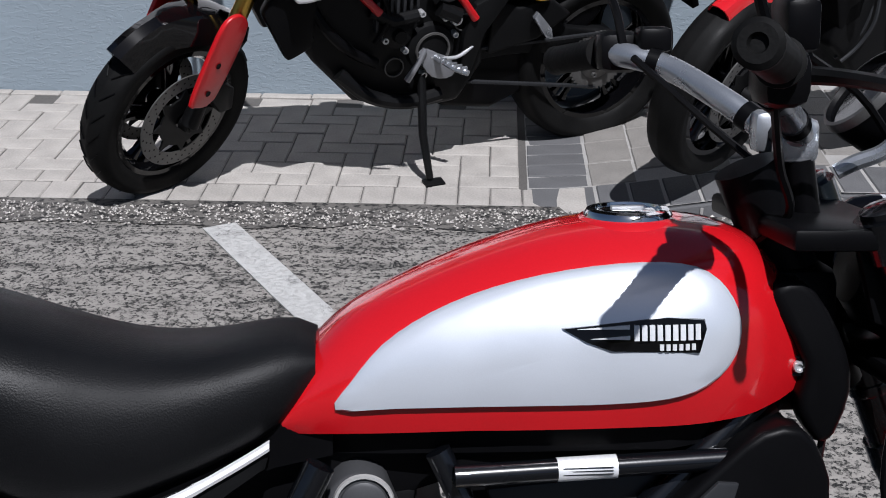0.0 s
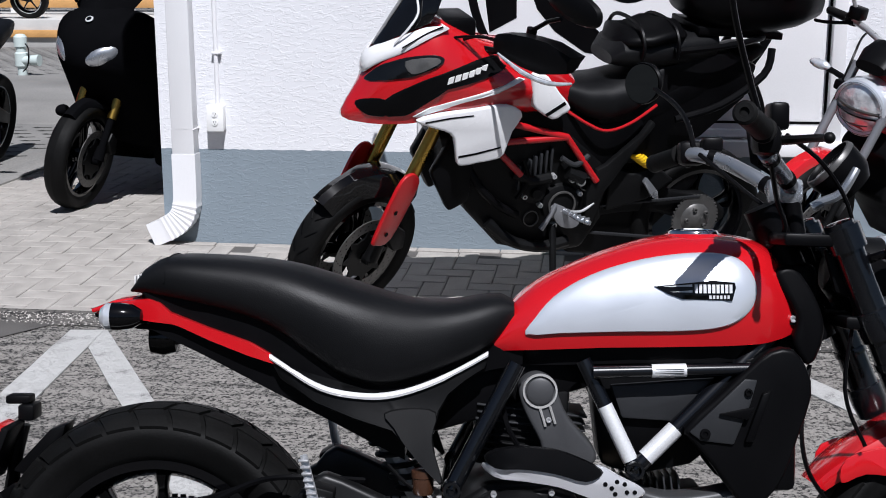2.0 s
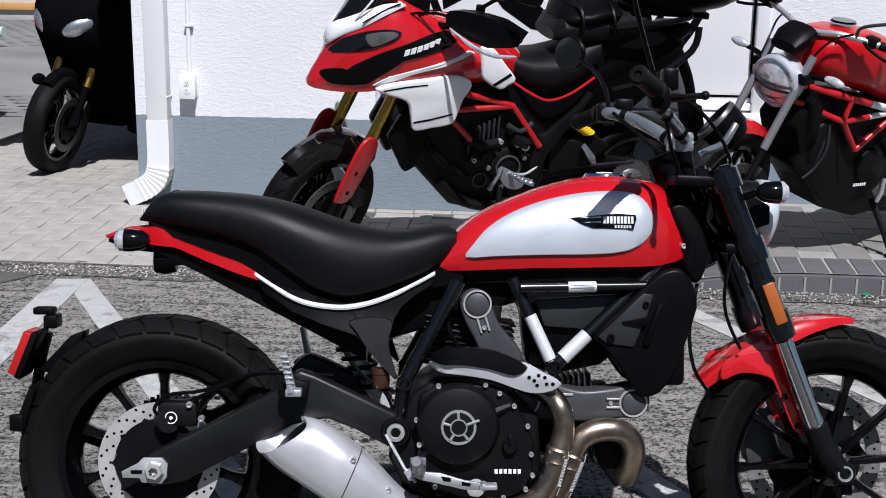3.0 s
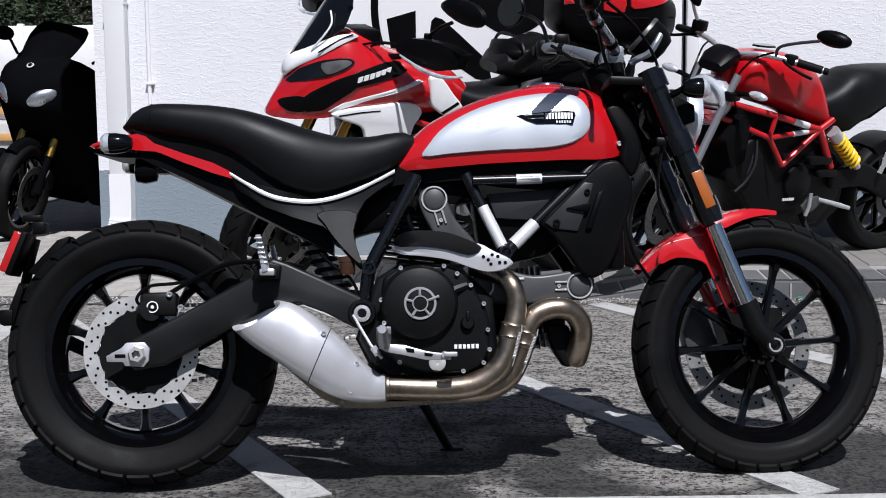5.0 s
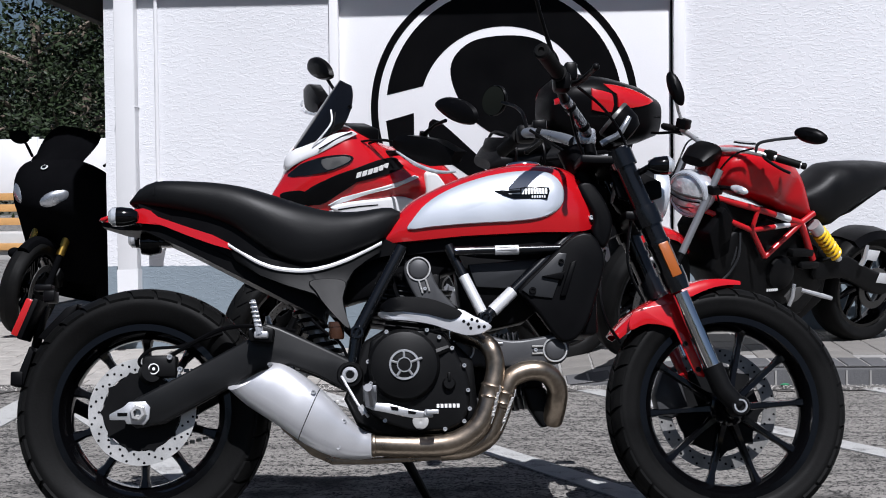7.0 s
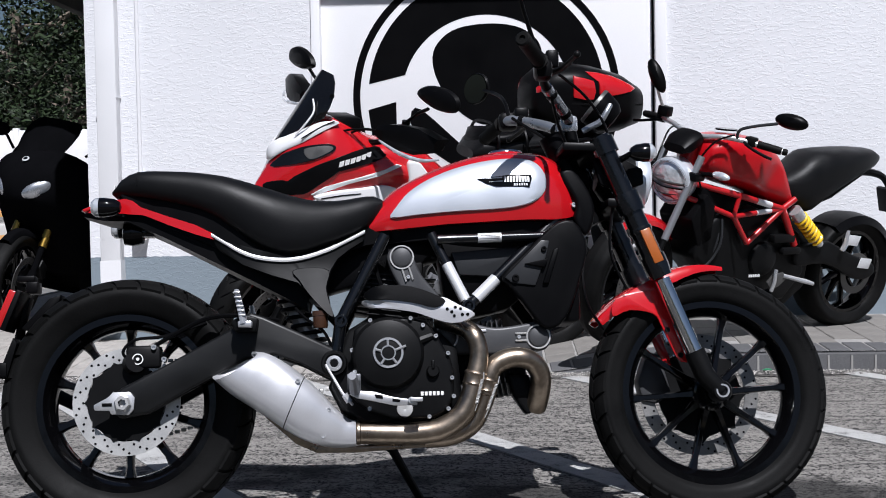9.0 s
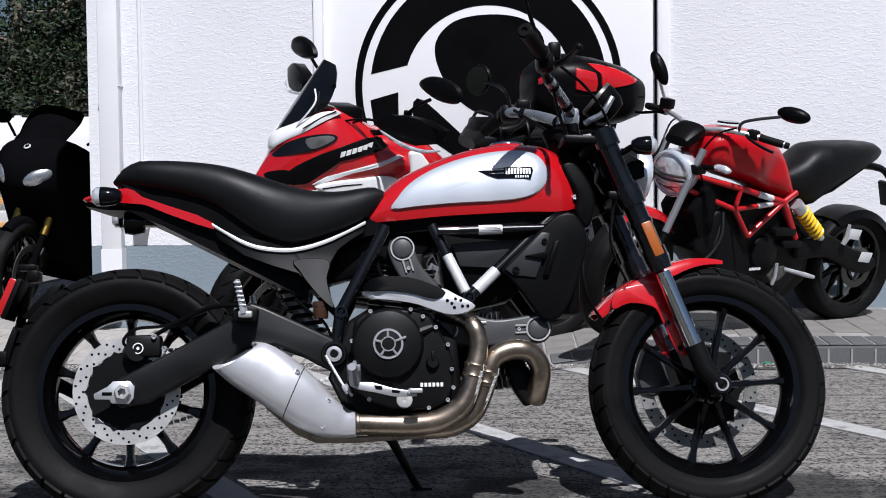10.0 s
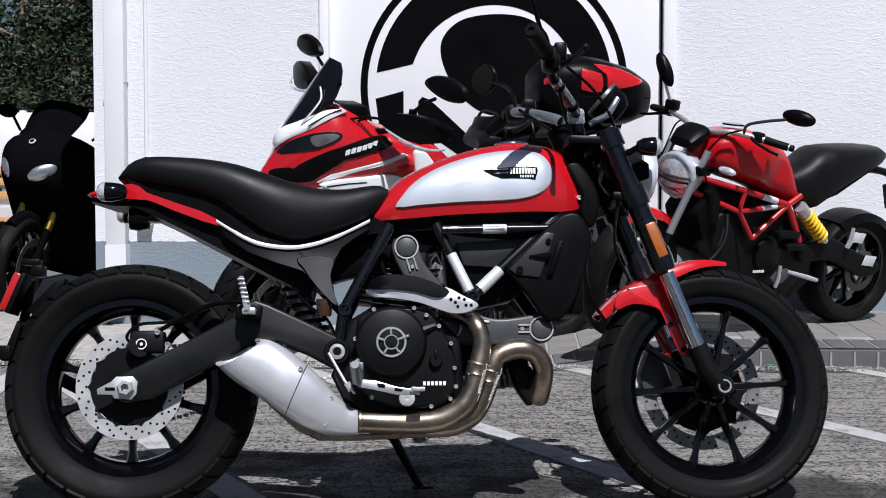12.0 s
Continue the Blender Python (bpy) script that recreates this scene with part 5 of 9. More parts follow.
    for z in (0.462, 0.428):
        bm = bmesh.new()
        block(bm, (0.875, -0.0995, z), (0.045, 0.004, 0.006), 0.0015)
        part("cover_line", bm, ALU, fc)

    # exhaust: heat shield, two headers, silencer
    bm = bmesh.new()
    path = curve([(0.565, 0.218), (0.65, 0.214), (0.72, 0.213), (0.775, 0.222), (0.822, 0.252), (0.846, 0.296), (0.862, 0.350), (0.872, 0.400), (0.862, 0.445), (0.832, 0.473), (0.780, 0.492)], 5)
    yy = [(0.0, -0.135), (0.4, -0.155), (0.8, -0.150), (1.0, -0.09)]
    tube(bm, [(p.x, at(i / (len(path) - 1), yy), p.y) for i, p in enumerate(path)], [0.0275, 0.0275, 0.0275, 0.025, 0.0235, 0.0235, 0.0235], 18)
    pipe = part("exhaust_pipe", bm, BRONZE, t, "heat-tinted steel exhaust pipe")
    bm = bmesh.new()
    path = curve([(0.735, 0.200), (0.800, 0.205), (0.852, 0.232), (0.882, 0.286), (0.896, 0.340), (0.910, 0.370), (0.938, 0.387), (0.975, 0.392), (1.006, 0.382), (1.025, 0.360), (1.031, 0.335), (1.028, 0.300), (1.022, 0.272)], 5)
    yy = [(0.0, -0.115), (0.35, -0.130), (0.6, -0.125), (0.85, -0.09), (1.0, -0.05)]
    tube(bm, [(p.x, at(i / (len(path) - 1), yy), p.y) for i, p in enumerate(path)], [0.0250, 0.0250, 0.0250, 0.0255, 0.0255, 0.0265, 0.0275], 18)
    pipe2 = part("exhaust_pipe", bm, BRONZE, t, "heat-tinted steel exhaust pipe")
    bm = bmesh.new()
    plate(bm, [(0.948, 0.355), (1.005, 0.352), (1.022, 0.30), (1.014, 0.256), (0.996, 0.250), (0.962, 0.300)], -0.066, -0.010, 0.008, 3)
    part("exhaust_flange", bm, CASTK, pipe2, "dark cast exhaust flange")
    bm = bmesh.new()
    tube(bm, curve([(0.635, 0.03, 0.585), (0.580, 0.03, 0.604), (0.530, 0.02, 0.602), (0.490, 0.01, 0.585), (0.470, 0.0, 0.550)], 4), 0.021, 16)
    part("rear_header", bm, MUFF, pipe, "pale steel rear header")
    for c, d, own, r in (((0.8585, -0.1515, 0.340), (0.25, 0, 1), pipe, 0.0262), ((0.8915, -0.1295, 0.323), (0.25, 0, 1), pipe2, 0.0268)):
        bm = bmesh.new()
        lathe(bm, [(r - 0.004, -0.020), (r, -0.017), (r + 0.0015, -0.012), (r, -0.008), (r, 0.010), (r + 0.002, 0.014), (r, 0.018), (r - 0.004, 0.021)], c, d, 22)
        part("collar", bm, BRONZE, own, "slip joint collar")
    for c, d, own in (((0.8535, -0.151, 0.322), (0.25, 0, 1), pipe), ((0.8575, -0.151, 0.338), (0.25, 0, 1), pipe), ((0.887, -0.129, 0.305), (0.25, 0, 1), pipe2), ((0.8905, -0.129, 0.320), (0.25, 0, 1), pipe2), ((1.029, -0.085, 0.325), (0, 0, 1), pipe2), ((0.572, -0.137, 0.2175), (1, 0, 0), pipe)):
        bm = bmesh.new()
        r = 0.0255 if own is pipe2 else (0.029 if d == (1, 0, 0) else 0.0252)
        lathe(bm, [(r - 0.003, -0.006), (r, -0.004), (r + 0.001, 0), (r, 0.004), (r - 0.003, 0.006)], c, d, 20)
        part("clamp", bm, BRONZE, own)
    for a, b in (((0.880, -0.177, 0.355), (0.855, -0.182, 0.262)), ((0.920, -0.155, 0.345), (0.880, -0.160, 0.245))):
        bm = bmesh.new()
        A, B = Vector(a), Vector(b)
        coil = []
        for i in range(90):
            f = i / 89
            c = A.lerp(B, 0.18 + 0.64 * f)
            coil.append(c + Vector((0.0036 * math.cos(i * 1.4), 0.0036 * math.sin(i * 1.4), 0)))
        tube(bm, [A] + coil + [B], 0.0013, 4)
        part("spring", bm, STEEL, pipe, "small steel retaining spring")
    bm = bmesh.new()
    rows = [((0.313, 0.428), (0.210, 0.366)), ((0.345, 0.420), (0.262, 0.322)), ((0.385, 0.400), (0.322, 0.282)), ((0.430, 0.368), (0.375, 0.245)), ((0.475, 0.326), (0.425, 0.212)), ((0.515, 0.281), (0.478, 0.190)), ((0.545, 0.255), (0.520, 0.183)), ((0.566, 0.247), (0.566, 0.184))]
    half = [0.050, 0.056, 0.060, 0.062, 0.058, 0.048, 0.038, 0.032]
    yc = [-0.165, -0.165, -0.163, -0.160, -0.155, -0.148, -0.140, -0.136]
    tops, bots = curve([r[0] for r in rows], 3), curve([r[1] for r in rows], 3)
    n = len(tops)
    outer = [ringxz(tops[i], bots[i], at(i / (n - 1), [(k / 7, v) for k, v in enumerate(yc)]), at(i / (n - 1), [(k / 7, v) for k, v in enumerate(half)]), 24, 2.8) for i in range(n)]
    for i, k in ((0, 1.0), (1, 0.82), (2, 0.6), (3, 0.38), (4, 0.18)):
        for p in outer[i]:
            back = 0.034 * k * (1 - (p.y - yc[0] + half[0]) / (2 * half[0]))
            p.x += 0.855 * back
            p.z -= 0.52 * back
    inner = []
    for i in (0, 2, 5):
        c = sum((Vector(p) for p in outer[i]), Vector()) / 24
        inner.append([c + (Vector(p) - c) * (0.90 if i == 0 else 0.75) + Vector((0.004, 0, -0.002)) for p in outer[i]])
    loft(bm, inner[::-1] + outer)
    muf = part("silencer", bm, MUFF, t, "satin silver stubby silencer", 40)
    # flat black face in the mouth, painted shade of the hollow inside
    bm = bmesh.new()
    c = sum((Vector(p) for p in outer[2]), Vector()) / 24
    bm.faces.new([bm.verts.new(c + (Vector(p) - c) * 0.82) for p in outer[2]])
    part("silencer_mouth", bm, BLACK, muf, "black face painting the shade inside the outlet")
    bm = bmesh.new()
    for i in (10,):
        A = [Vector(p) for p in outer[i]]
        c = sum(A, Vector()) / 24
        d = Vector((tops[i + 1] - tops[i - 1]).to_3d().xzy).normalized()
        loft(bm, [[c + (p - c) * 0.98 - d * 0.0016 for p in A], [c + (p - c) * 1.004 - d * 0.0012 for p in A], [c + (p - c) * 1.004 + d * 0.0012 for p in A], [c + (p - c) * 0.98 + d * 0.0016 for p in A]], False)
    part("seam", bm, GREYP, muf, "dark weld seam")
    for x, z, y in ((0.430, 0.345, -0.212), (0.502, 0.275, -0.188), (0.487, 0.213, -0.188), (0.455, 0.235, -0.198)):
        bm = bmesh.new()
        bolt(bm, (x, y, z), 0.006, 0.006)
        part("bolt", bm, ALU, muf)
    bm = bmesh.new()
    plate(bm, [(0.345, 0.262), (0.42, 0.195), (0.47, 0.172), (0.56, 0.170), (0.70, 0.176), (0.80, 0.180), (0.80, 0.190), (0.56, 0.186), (0.47, 0.190), (0.35, 0.275)], -0.13, -0.05, 0.004)
    part("silencer_tray", bm, BRONZE, muf)
    # heat shield over the rear header
    def hs_y(x, z):
        return -0.172 + 0.25 * abs(z - (0.545 - (x - 0.59) * 0.16)) ** 1.2 + (0.05 * max(0, (0.63 - x) / 0.05) ** 2)
    bm = bmesh.new()
    patch(bm, [tuple(v) for v in curve([(0.588, 0.540), (0.603, 0.522), (0.655, 0.516), (0.715, 0.506), (0.760, 0.490), (0.800, 0.478), (0.835, 0.480), (0.862, 0.494), (0.855, 0.507), (0.82, 0.525), (0.785, 0.543), (0.74, 0.540), (0.66, 0.545)], 3, True)], hs_y, -0.006)
    hs = part("heat_shield", bm, MUFF, pipe, "silver heat shield with drilled holes")
    bm = bmesh.new()
    patch(bm, [tuple(v) for v in curve([(0.590, 0.552), (0.612, 0.570), (0.65, 0.575), (0.71, 0.570), (0.765, 0.550), (0.792, 0.532), (0.765, 0.516), (0.71, 0.530), (0.65, 0.538), (0.605, 0.538)], 3, True)], hs_y, -0.012)
    part("shield_insert", bm, BLACK, hs, "matt black insert")
    bm = bmesh.new()
    for q in ((0.795, 0.512), (0.812, 0.495), (0.815, 0.516), (0.832, 0.498), (0.828, 0.512), (0.845, 0.498), (0.806, 0.505)):
        lathe(bm, [(0, 0.0006), (0.004, 0.0006), (0.0042, -0.002)], (q[0], hs_y(*q) - 0.0062, q[1]), (0, -1, 0), 10)
    part("hole_pattern", bm, BLACK, hs)["kind"] = "stuff"

    # frame tubes with silver warning stickers
    for s in (-1, 1):
        def rod(name, a, b, r, material=FRAMEK, label=""):
            bm = bmesh.new()
            tube(bm, [Vector(a), Vector(a).lerp(Vector(b), 0.5), Vector(b)], r, 14)
            return part(name, bm, material, t, label)
        node = (0.853, s * 0.112, 0.524)
        rod("frame_tube", (0.648, s * 0.105, 0.708), (0.534, s * 0.128, 0.492), 0.0155)
        rod("frame_tube", (0.765, s * 0.088, 0.712), node, 0.0135)
        rod("frame_tube", (1.095, s * 0.070, 0.752), node, 0.0155)
        rod("frame_tube", (0.780, s * 0.112, 0.694), (1.055, s * 0.104, 0.699), 0.0115)
        rod("frame_tube", (0.534, s * 0.128, 0.492), (0.52, s * 0.125, 0.40), 0.016)
        a, b = Vector((0.765, s * 0.088, 0.712)), Vector(node)
        rod("sticker", a.lerp(b, 0.42), a.lerp(b, 0.92), 0.0139, STICK, "silver warning sticker")
        a, b = Vector((1.095, s * 0.070, 0.752)), Vector(node)
        rod("sticker", a.lerp(b, 0.70), a.lerp(b, 0.92), 0.0159, STICK, "silver warning sticker")
        rod("sticker", (0.882, s * 0.109, 0.6959), (0.942, s * 0.1073, 0.6969), 0.0121, STICK, "silver warning sticker")
        for c, r in ((node, 0.017), ((0.534, s * 0.128, 0.492), 0.017)):
            bm = bmesh.new()
            lathe(bm, [(0, 0.010), (r * 0.55, 0.010), (r * 0.6, 0.020), (r * 0.9, 0.020), (r, 0.016), (r, -0.016)], c, (0, s, 0), 20)
            part("frame_lug", bm, FRAMEK, t)
    # bars of small print on the stickers
    bm = bmesh.new()
    for i in range(3):
        block(bm, (0.912, -0.1203, 0.701 - i * 0.0035), (0.05, 0.0006, 0.0011), 0)
    part("sticker_print", bm, GREYP, t)
    # airbox, battery cover and coolerless front shields
    bm = bmesh.new()
    plate(bm, [(0.78, 0.70), (1.10, 0.735), (1.06, 0.60), (0.96, 0.52), (0.86, 0.50), (0.80, 0.52)], -0.060, 0.060, 0.01)
    plate(bm, [(0.45, 0.68), (0.60, 0.70), (0.80, 0.71), (0.80, 0.66), (0.60, 0.60), (0.46, 0.56)], -0.030, 0.060, 0.01)
    part("airbox", bm, BLACK, t)
    bm = bmesh.new()
    plate(bm, [(0.815, 0.665), (1.000, 0.678), (1.015, 0.660), (0.945, 0.600), (0.835, 0.607)], -0.078, 0.078, 0.004)
    part("airbox_cover", bm, GREYP, t, "dark grey airbox side")
    for s in (-1, 1):
        bm = bmesh.new()
        plate(bm, [tuple(v) for v in curve([(0.938, 0.598), (0.99, 0.648), (1.045, 0.700), (1.085, 0.732), (1.125, 0.735), (1.150, 0.70), (1.158, 0.655), (1.135, 0.58), (1.112, 0.515), (1.080, 0.470), (1.045, 0.462), (1.020, 0.485), (0.985, 0.535), (0.950, 0.575)], 2, True)], s * 0.085, s * 0.125, 0.008, 3)
        rc = part("side_shield", bm, BLACK, t, "black moulded front side shield")
        bm = bmesh.new()
        plate(bm, [(0.945, 0.592), (1.04, 0.685), (1.062, 0.683), (1.050, 0.640), (1.022, 0.570), (0.965, 0.577)], s * 0.124, s * 0.131, 0.003)
        pl = part("shield_panel", bm, GREYP, rc, "recessed grey panel")
        bm = bmesh.new()
        plate(bm, [(0.995, 0.625), (1.055, 0.637), (1.045, 0.615)], s * 0.130, s * 0.140, 0.002)
        plate(bm, [(1.07, 0.66), (1.085, 0.665), (1.055, 0.575), (1.04, 0.575)], s * 0.124, s * 0.136, 0.003)
        bolt(bm, (0.972, s * 0.131, 0.590), 0.009, 0.006, (0, s, 0), 12)
        bolt(bm, (1.046, s * 0.131, 0.662), 0.007, 0.006, (0, s, 0), 12)
        part("shield_rib", bm, BLACK, rc)
        bm = bmesh.new()
        plate(bm, [tuple(v) for v in curve([(1.10, 0.86), (1.135, 0.875), (1.175, 0.82), (1.19, 0.76), (1.165, 0.70), (1.135, 0.74), (1.14, 0.79)], 3, True)], s * 0.045, s * 0.085, 0.01, 3)
        part("head_cover", bm, BLACK, t, "black steering head cover")
    bm = bmesh.new()
    tube(bm, [(1.095, 0, 0.98), (1.20, 0, 0.74)], 0.034, 16)
    block(bm, (1.13, 0, 0.80), (0.12, 0.09, 0.16), 0.02)
    block(bm, (1.09, 0, 0.60), (0.10, 0.19, 0.24), 0.012, None)
    part("steering_head", bm, BLACK, t)
    # rear shock, reservoir and hoses
    bm = bmesh.new()
    coil = [(0.47 - 0.10 * i / 120 + 0.034 * math.cos(i * 0.42), 0.06 + 0.034 * math.sin(i * 0.42), 0.44 + 0.17 * i / 120) for i in range(121)]
    tube(bm, coil, 0.006, 6)
    part("shock_spring", bm, CASTK, t)
    bm = bmesh.new()
    tube(bm, [(0.49, 0.06, 0.40), (0.35, 0.06, 0.64)], 0.020, 10)
    part("shock_body", bm, STEEL, t)
    bm = bmesh.new()
    lathe(bm, [(0, 0), (0.017, 0), (0.019, 0.006), (0.019, 0.028), (0.0205, 0.030), (0.0205, 0.042), (0, 0.044)], (0.483, -0.108, 0.478), (0, 0, 1), 16)
    part("fluid_reservoir", bm, BROWNF, t, "small amber brake fluid reservoir")
    for pts, r in ((curve([(0.06, -0.10, 0.435), (0.12, -0.115, 0.468), (0.20, -0.125, 0.505), (0.28, -0.13, 0.512), (0.38, -0.10, 0.50)], 5), 0.0055),
                   (curve([(0.02, -0.105, 0.405), (0.0, -0.115, 0.43), (0.03, -0.11, 0.46), (0.10, -0.10, 0.468), (0.20, -0.09, 0.50)], 5), 0.004),
                   (curve([(0.42, -0.105, 0.53), (0.45, -0.11, 0.50), (0.49, -0.11, 0.47), (0.51, -0.11, 0.43)], 4), 0.004),
                   (curve([(0.62, -0.08, 0.66), (0.63, -0.09, 0.60), (0.65, -0.085, 0.56)], 4), 0.005),
                   (curve([(1.17, -0.06, 0.70), (1.15, -0.085, 0.60), (1.16, -0.09, 0.52), (1.20, -0.07, 0.46)], 5), 0.004)):
        bm = bmesh.new()
        tube(bm, pts, r, 6)
        part("hose", bm, BLACK, t)
    # right foot controls
    bm = bmesh.new()
    plate(bm, [(0.552, 0.310), (0.572, 0.318), (0.61, 0.315), (0.66, 0.300), (0.715, 0.292), (0.715, 0.280), (0.66, 0.280), (0.61, 0.292), (0.57, 0.300)], -0.206, -0.198, 0.002)
    tube(bm, [(0.700, -0.205, 0.292), (0.700, -0.235, 0.292)], 0.008, 10)
    block(bm, (0.712, -0.225, 0.293), (0.03, 0.03, 0.010), 0.002)
    pedal = part("brake_pedal", bm, ALU, t, "bright pierced brake pedal")
    bm = bmesh.new()
    plate(bm, [(0.612, 0.309), (0.632, 0.306), (0.632, 0.297), (0.616, 0.299)], -0.2072, -0.2062, 0.0003)
    part("pedal_slot", bm, BLACK, pedal)
    bm = bmesh.new()
    plate(bm, [(0.655, 0.298), (0.675, 0.294), (0.672, 0.288), (0.655, 0.290)], -0.2072, -0.2062, 0.0003)
    part("pedal_slot", bm, BLACK, pedal)
    bm = bmesh.new()
    tube(bm, [(0.565, -0.145, 0.325), (0.565, -0.200, 0.330)], 0.012, 10)
    tube(bm, [(0.566, -0.20, 0.318), (0.562, -0.245, 0.348), (0.560, -0.258, 0.352)], [0.014, 0.013, 0.010], 10)
    for i in range(5):
        block(bm, (0.564, -0.208 - i * 0.009, 0.329 + i * 0.005), (0.032, 0.004, 0.016), 0.001)
    part("foot_rest", bm, FORKS, t, "serrated steel foot rest")
    bm = bmesh.new()
    tube(bm, [(0.495, -0.15, 0.385), (0.535, -0.16, 0.315), (0.56, -0.165, 0.285)], 0.0035, 8)
    lathe(bm, [(0, -0.01), (0.008, -0.01), (0.008, 0.012), (0, 0.012)], (0.545, -0.162, 0.303), (0.5, 0, -0.8), 10)
    part("pedal_rod", bm, ALU, t)
    bm = bmesh.new()
    tube(bm, [(0.56, 0.15, 0.25), (0.66, 0.17, 0.17), (0.725, 0.225, 0.05), (0.735, 0.24, 0.035)], [0.015, 0.013, 0.011, 0.011], 10)
    block(bm, (0.74, 0.243, 0.033), (0.06, 0.035, 0.010), 0.003, None)
    part("side_stand", bm, CASTK, t, "black side stand, folded out")

    # front end
    fw = wheel(t, (1.479, 0, 0.293), 0.231, 0.307, 0.112, 10, GLOSSK, 0.0085, S, blocks=34, phase=0.08)
    disc(fw, (1.479, 0.070, 0.293), 0.124, 0.160, 0.112, 20, S, metal=DISCM)
    for s in (-1, 1):
        y = s * 0.104

        def fk(z):
            return 1.458 - (z - 0.293) * 0.393
        bm = bmesh.new()
        tube(bm, [(fk(0.940), y, 0.940), (fk(0.62), y, 0.62)], 0.0275, 18)
        leg = front("fork_leg", bm, FRAMEK, t, "black upside-down fork leg")
        for z0, z1, r in ((0.944, 0.905, [0.0345, 0.0345, 0.0345]), (0.800, 0.752, [0.0345, 0.0360, 0.0345]), (0.712, 0.700, [0.0300, 0.0310, 0.0300]), (0.64, 0.585, [0.0325, 0.0330, 0.0290])):
            bm = bmesh.new()
            tube(bm, [(fk(z0), y, z0), (fk((z0 + z1) / 2), y, (z0 + z1) / 2), (fk(z1), y, z1)], r, 18)
            front("collar", bm, FRAMEK, leg)
        bm = bmesh.new()
        tube(bm, [(fk(0.58), y, 0.58), (fk(0.36), y, 0.36)], 0.0205, 16)
        front("stanchion", bm, CHROME, leg, "polished fork stanchion")
        bm = bmesh.new()
        tube(bm, [(fk(0.395), y, 0.395), (fk(0.335), y, 0.335), (1.479, y, 0.293)], [0.0265, 0.026, 0.024], 14)
        lathe(bm, [(0, 0.016), (0.013, 0.016), (0.014, 0.022), (0.022, 0.022), (0.026, 0.016), (0.027, -0.02)], (1.479, y, 0.293), (0, s, 0), 24)
        front("fork_foot", bm, CASTK, leg)
        bm = bmesh.new()
        lathe(bm, [(0.0125, 0.018), (0.013, 0.023), (0.017, 0.023), (0.018, 0.020)], (1.479, y, 0.293), (0, s, 0), 24)
        front("axle_ring", bm, ALU, leg)
        bm = bmesh.new()
        lathe(bm, [(0, 0.010), (0.012, 0.010), (0.0265, 0.008), (0.027, -0.012)], (fk(0.944), y, 0.944), (-0.365, 0, 0.93), 20)
        front("fork_cap", bm, FRAMEK, leg)
        bm = bmesh.new()
        d = Matrix.Translation((fk(0.662) + 0.002, y - 0.0, 0.662)) @ Matrix.Rotation(radians(-21.5), 4, "Y")
        block(bm, (0, s * 0.0285, 0), (0.027, 0.010, 0.092), 0.003, d)
        front("side_reflector", bm, AMBER, leg, "amber side reflector")
    bm = bmesh.new()
    plate(bm, [(1.10, 0.935), (1.235, 0.930), (1.235, 0.908), (1.10, 0.912)], -0.125, 0.125, 0.006)
    front("triple_clamp", bm, BLACK, t)
    bm = bmesh.new()
    plate(bm, [(1.21, 0.79), (1.300, 0.785), (1.300, 0.762), (1.21, 0.767)], -0.118, 0.118, 0.006)
    front("lower_clamp", bm, BLACK, t)
    # mudguard
    bm = bmesh.new()
    rings = []
    for i in range(19):
        a = radians(147.5 - 66.5 * i / 18)
        r = 0.333 + 0.004 * math.sin(i / 18 * math.pi) + 0.024 * max(0, 1 - i / 7)
        w = at(i, [(0, 0.046), (3, 0.066), (9, 0.074), (14, 0.064), (18, 0.030)])
        c = Vector((1.479 + r * math.cos(a), 0, 0.293 + r * math.sin(a)))
        n = Vector((math.cos(a), 0, math.sin(a)))
        drop = at(i, [(0, 0.020), (5, 0.034), (11, 0.030), (18, 0.010)])
        rings.append([c + Vector((0, w * y, 0)) - n * drop * k for y, k in ((-1, 1.3), (-1.0, 0.75), (-0.86, 0.25), (-0.45, 0.02), (0, 0), (0.45, 0.02), (0.86, 0.25), (1.0, 0.75), (1, 1.3), (0.93, 1.25), (0.80, 0.42), (0, 0.2), (-0.80, 0.42), (-0.93, 1.25))])
    loft(bm, rings)
    mg = front("mudguard", bm, RED, t, "glossy red front mudguard", 40)
    for s in (-1, 1):
        bm = bmesh.new()
        plate(bm, [tuple(v) for v in curve([(1.230, 0.535), (1.31, 0.555), (1.355, 0.548), (1.375, 0.470), (1.408, 0.378), (1.400, 0.370), (1.380, 0.384), (1.345, 0.465), (1.325, 0.495), (1.265, 0.505), (1.220, 0.490)], 3, True)], s * 0.066, s * 0.073, 0.0025)
        br = front("mudguard_bracket", bm, RED, mg, "red mudguard stay")
        for q in ((1.360, 0.453), (1.391, 0.388)):
            bm = bmesh.new()
            bolt(bm, (q[0], s * 0.074, q[1]), 0.007, 0.005, (0, s, 0))
            front("bolt", bm, CASTK, br)
    bm = bmesh.new()
    plate(bm, [(1.31, 0.33), (1.34, 0.41), (1.375, 0.40), (1.40, 0.30), (1.36, 0.27), (1.32, 0.28)], 0.055, 0.105, 0.008)
    cal = front("brake_caliper", bm, BELTG, t, "grey front brake caliper")
    # headlight
    bm = bmesh.new()
    lathe(bm, [(0, -0.11), (0.035, -0.108), (0.058, -0.085), (0.070, -0.050), (0.074, -0.018), (0.074, 0.0)], (1.318, 0, 0.848), (0.985, 0, -0.17), 36)
    hl = front("headlight", bm, CASTK, t, "round headlight in a black bucket")
    bm = bmesh.new()
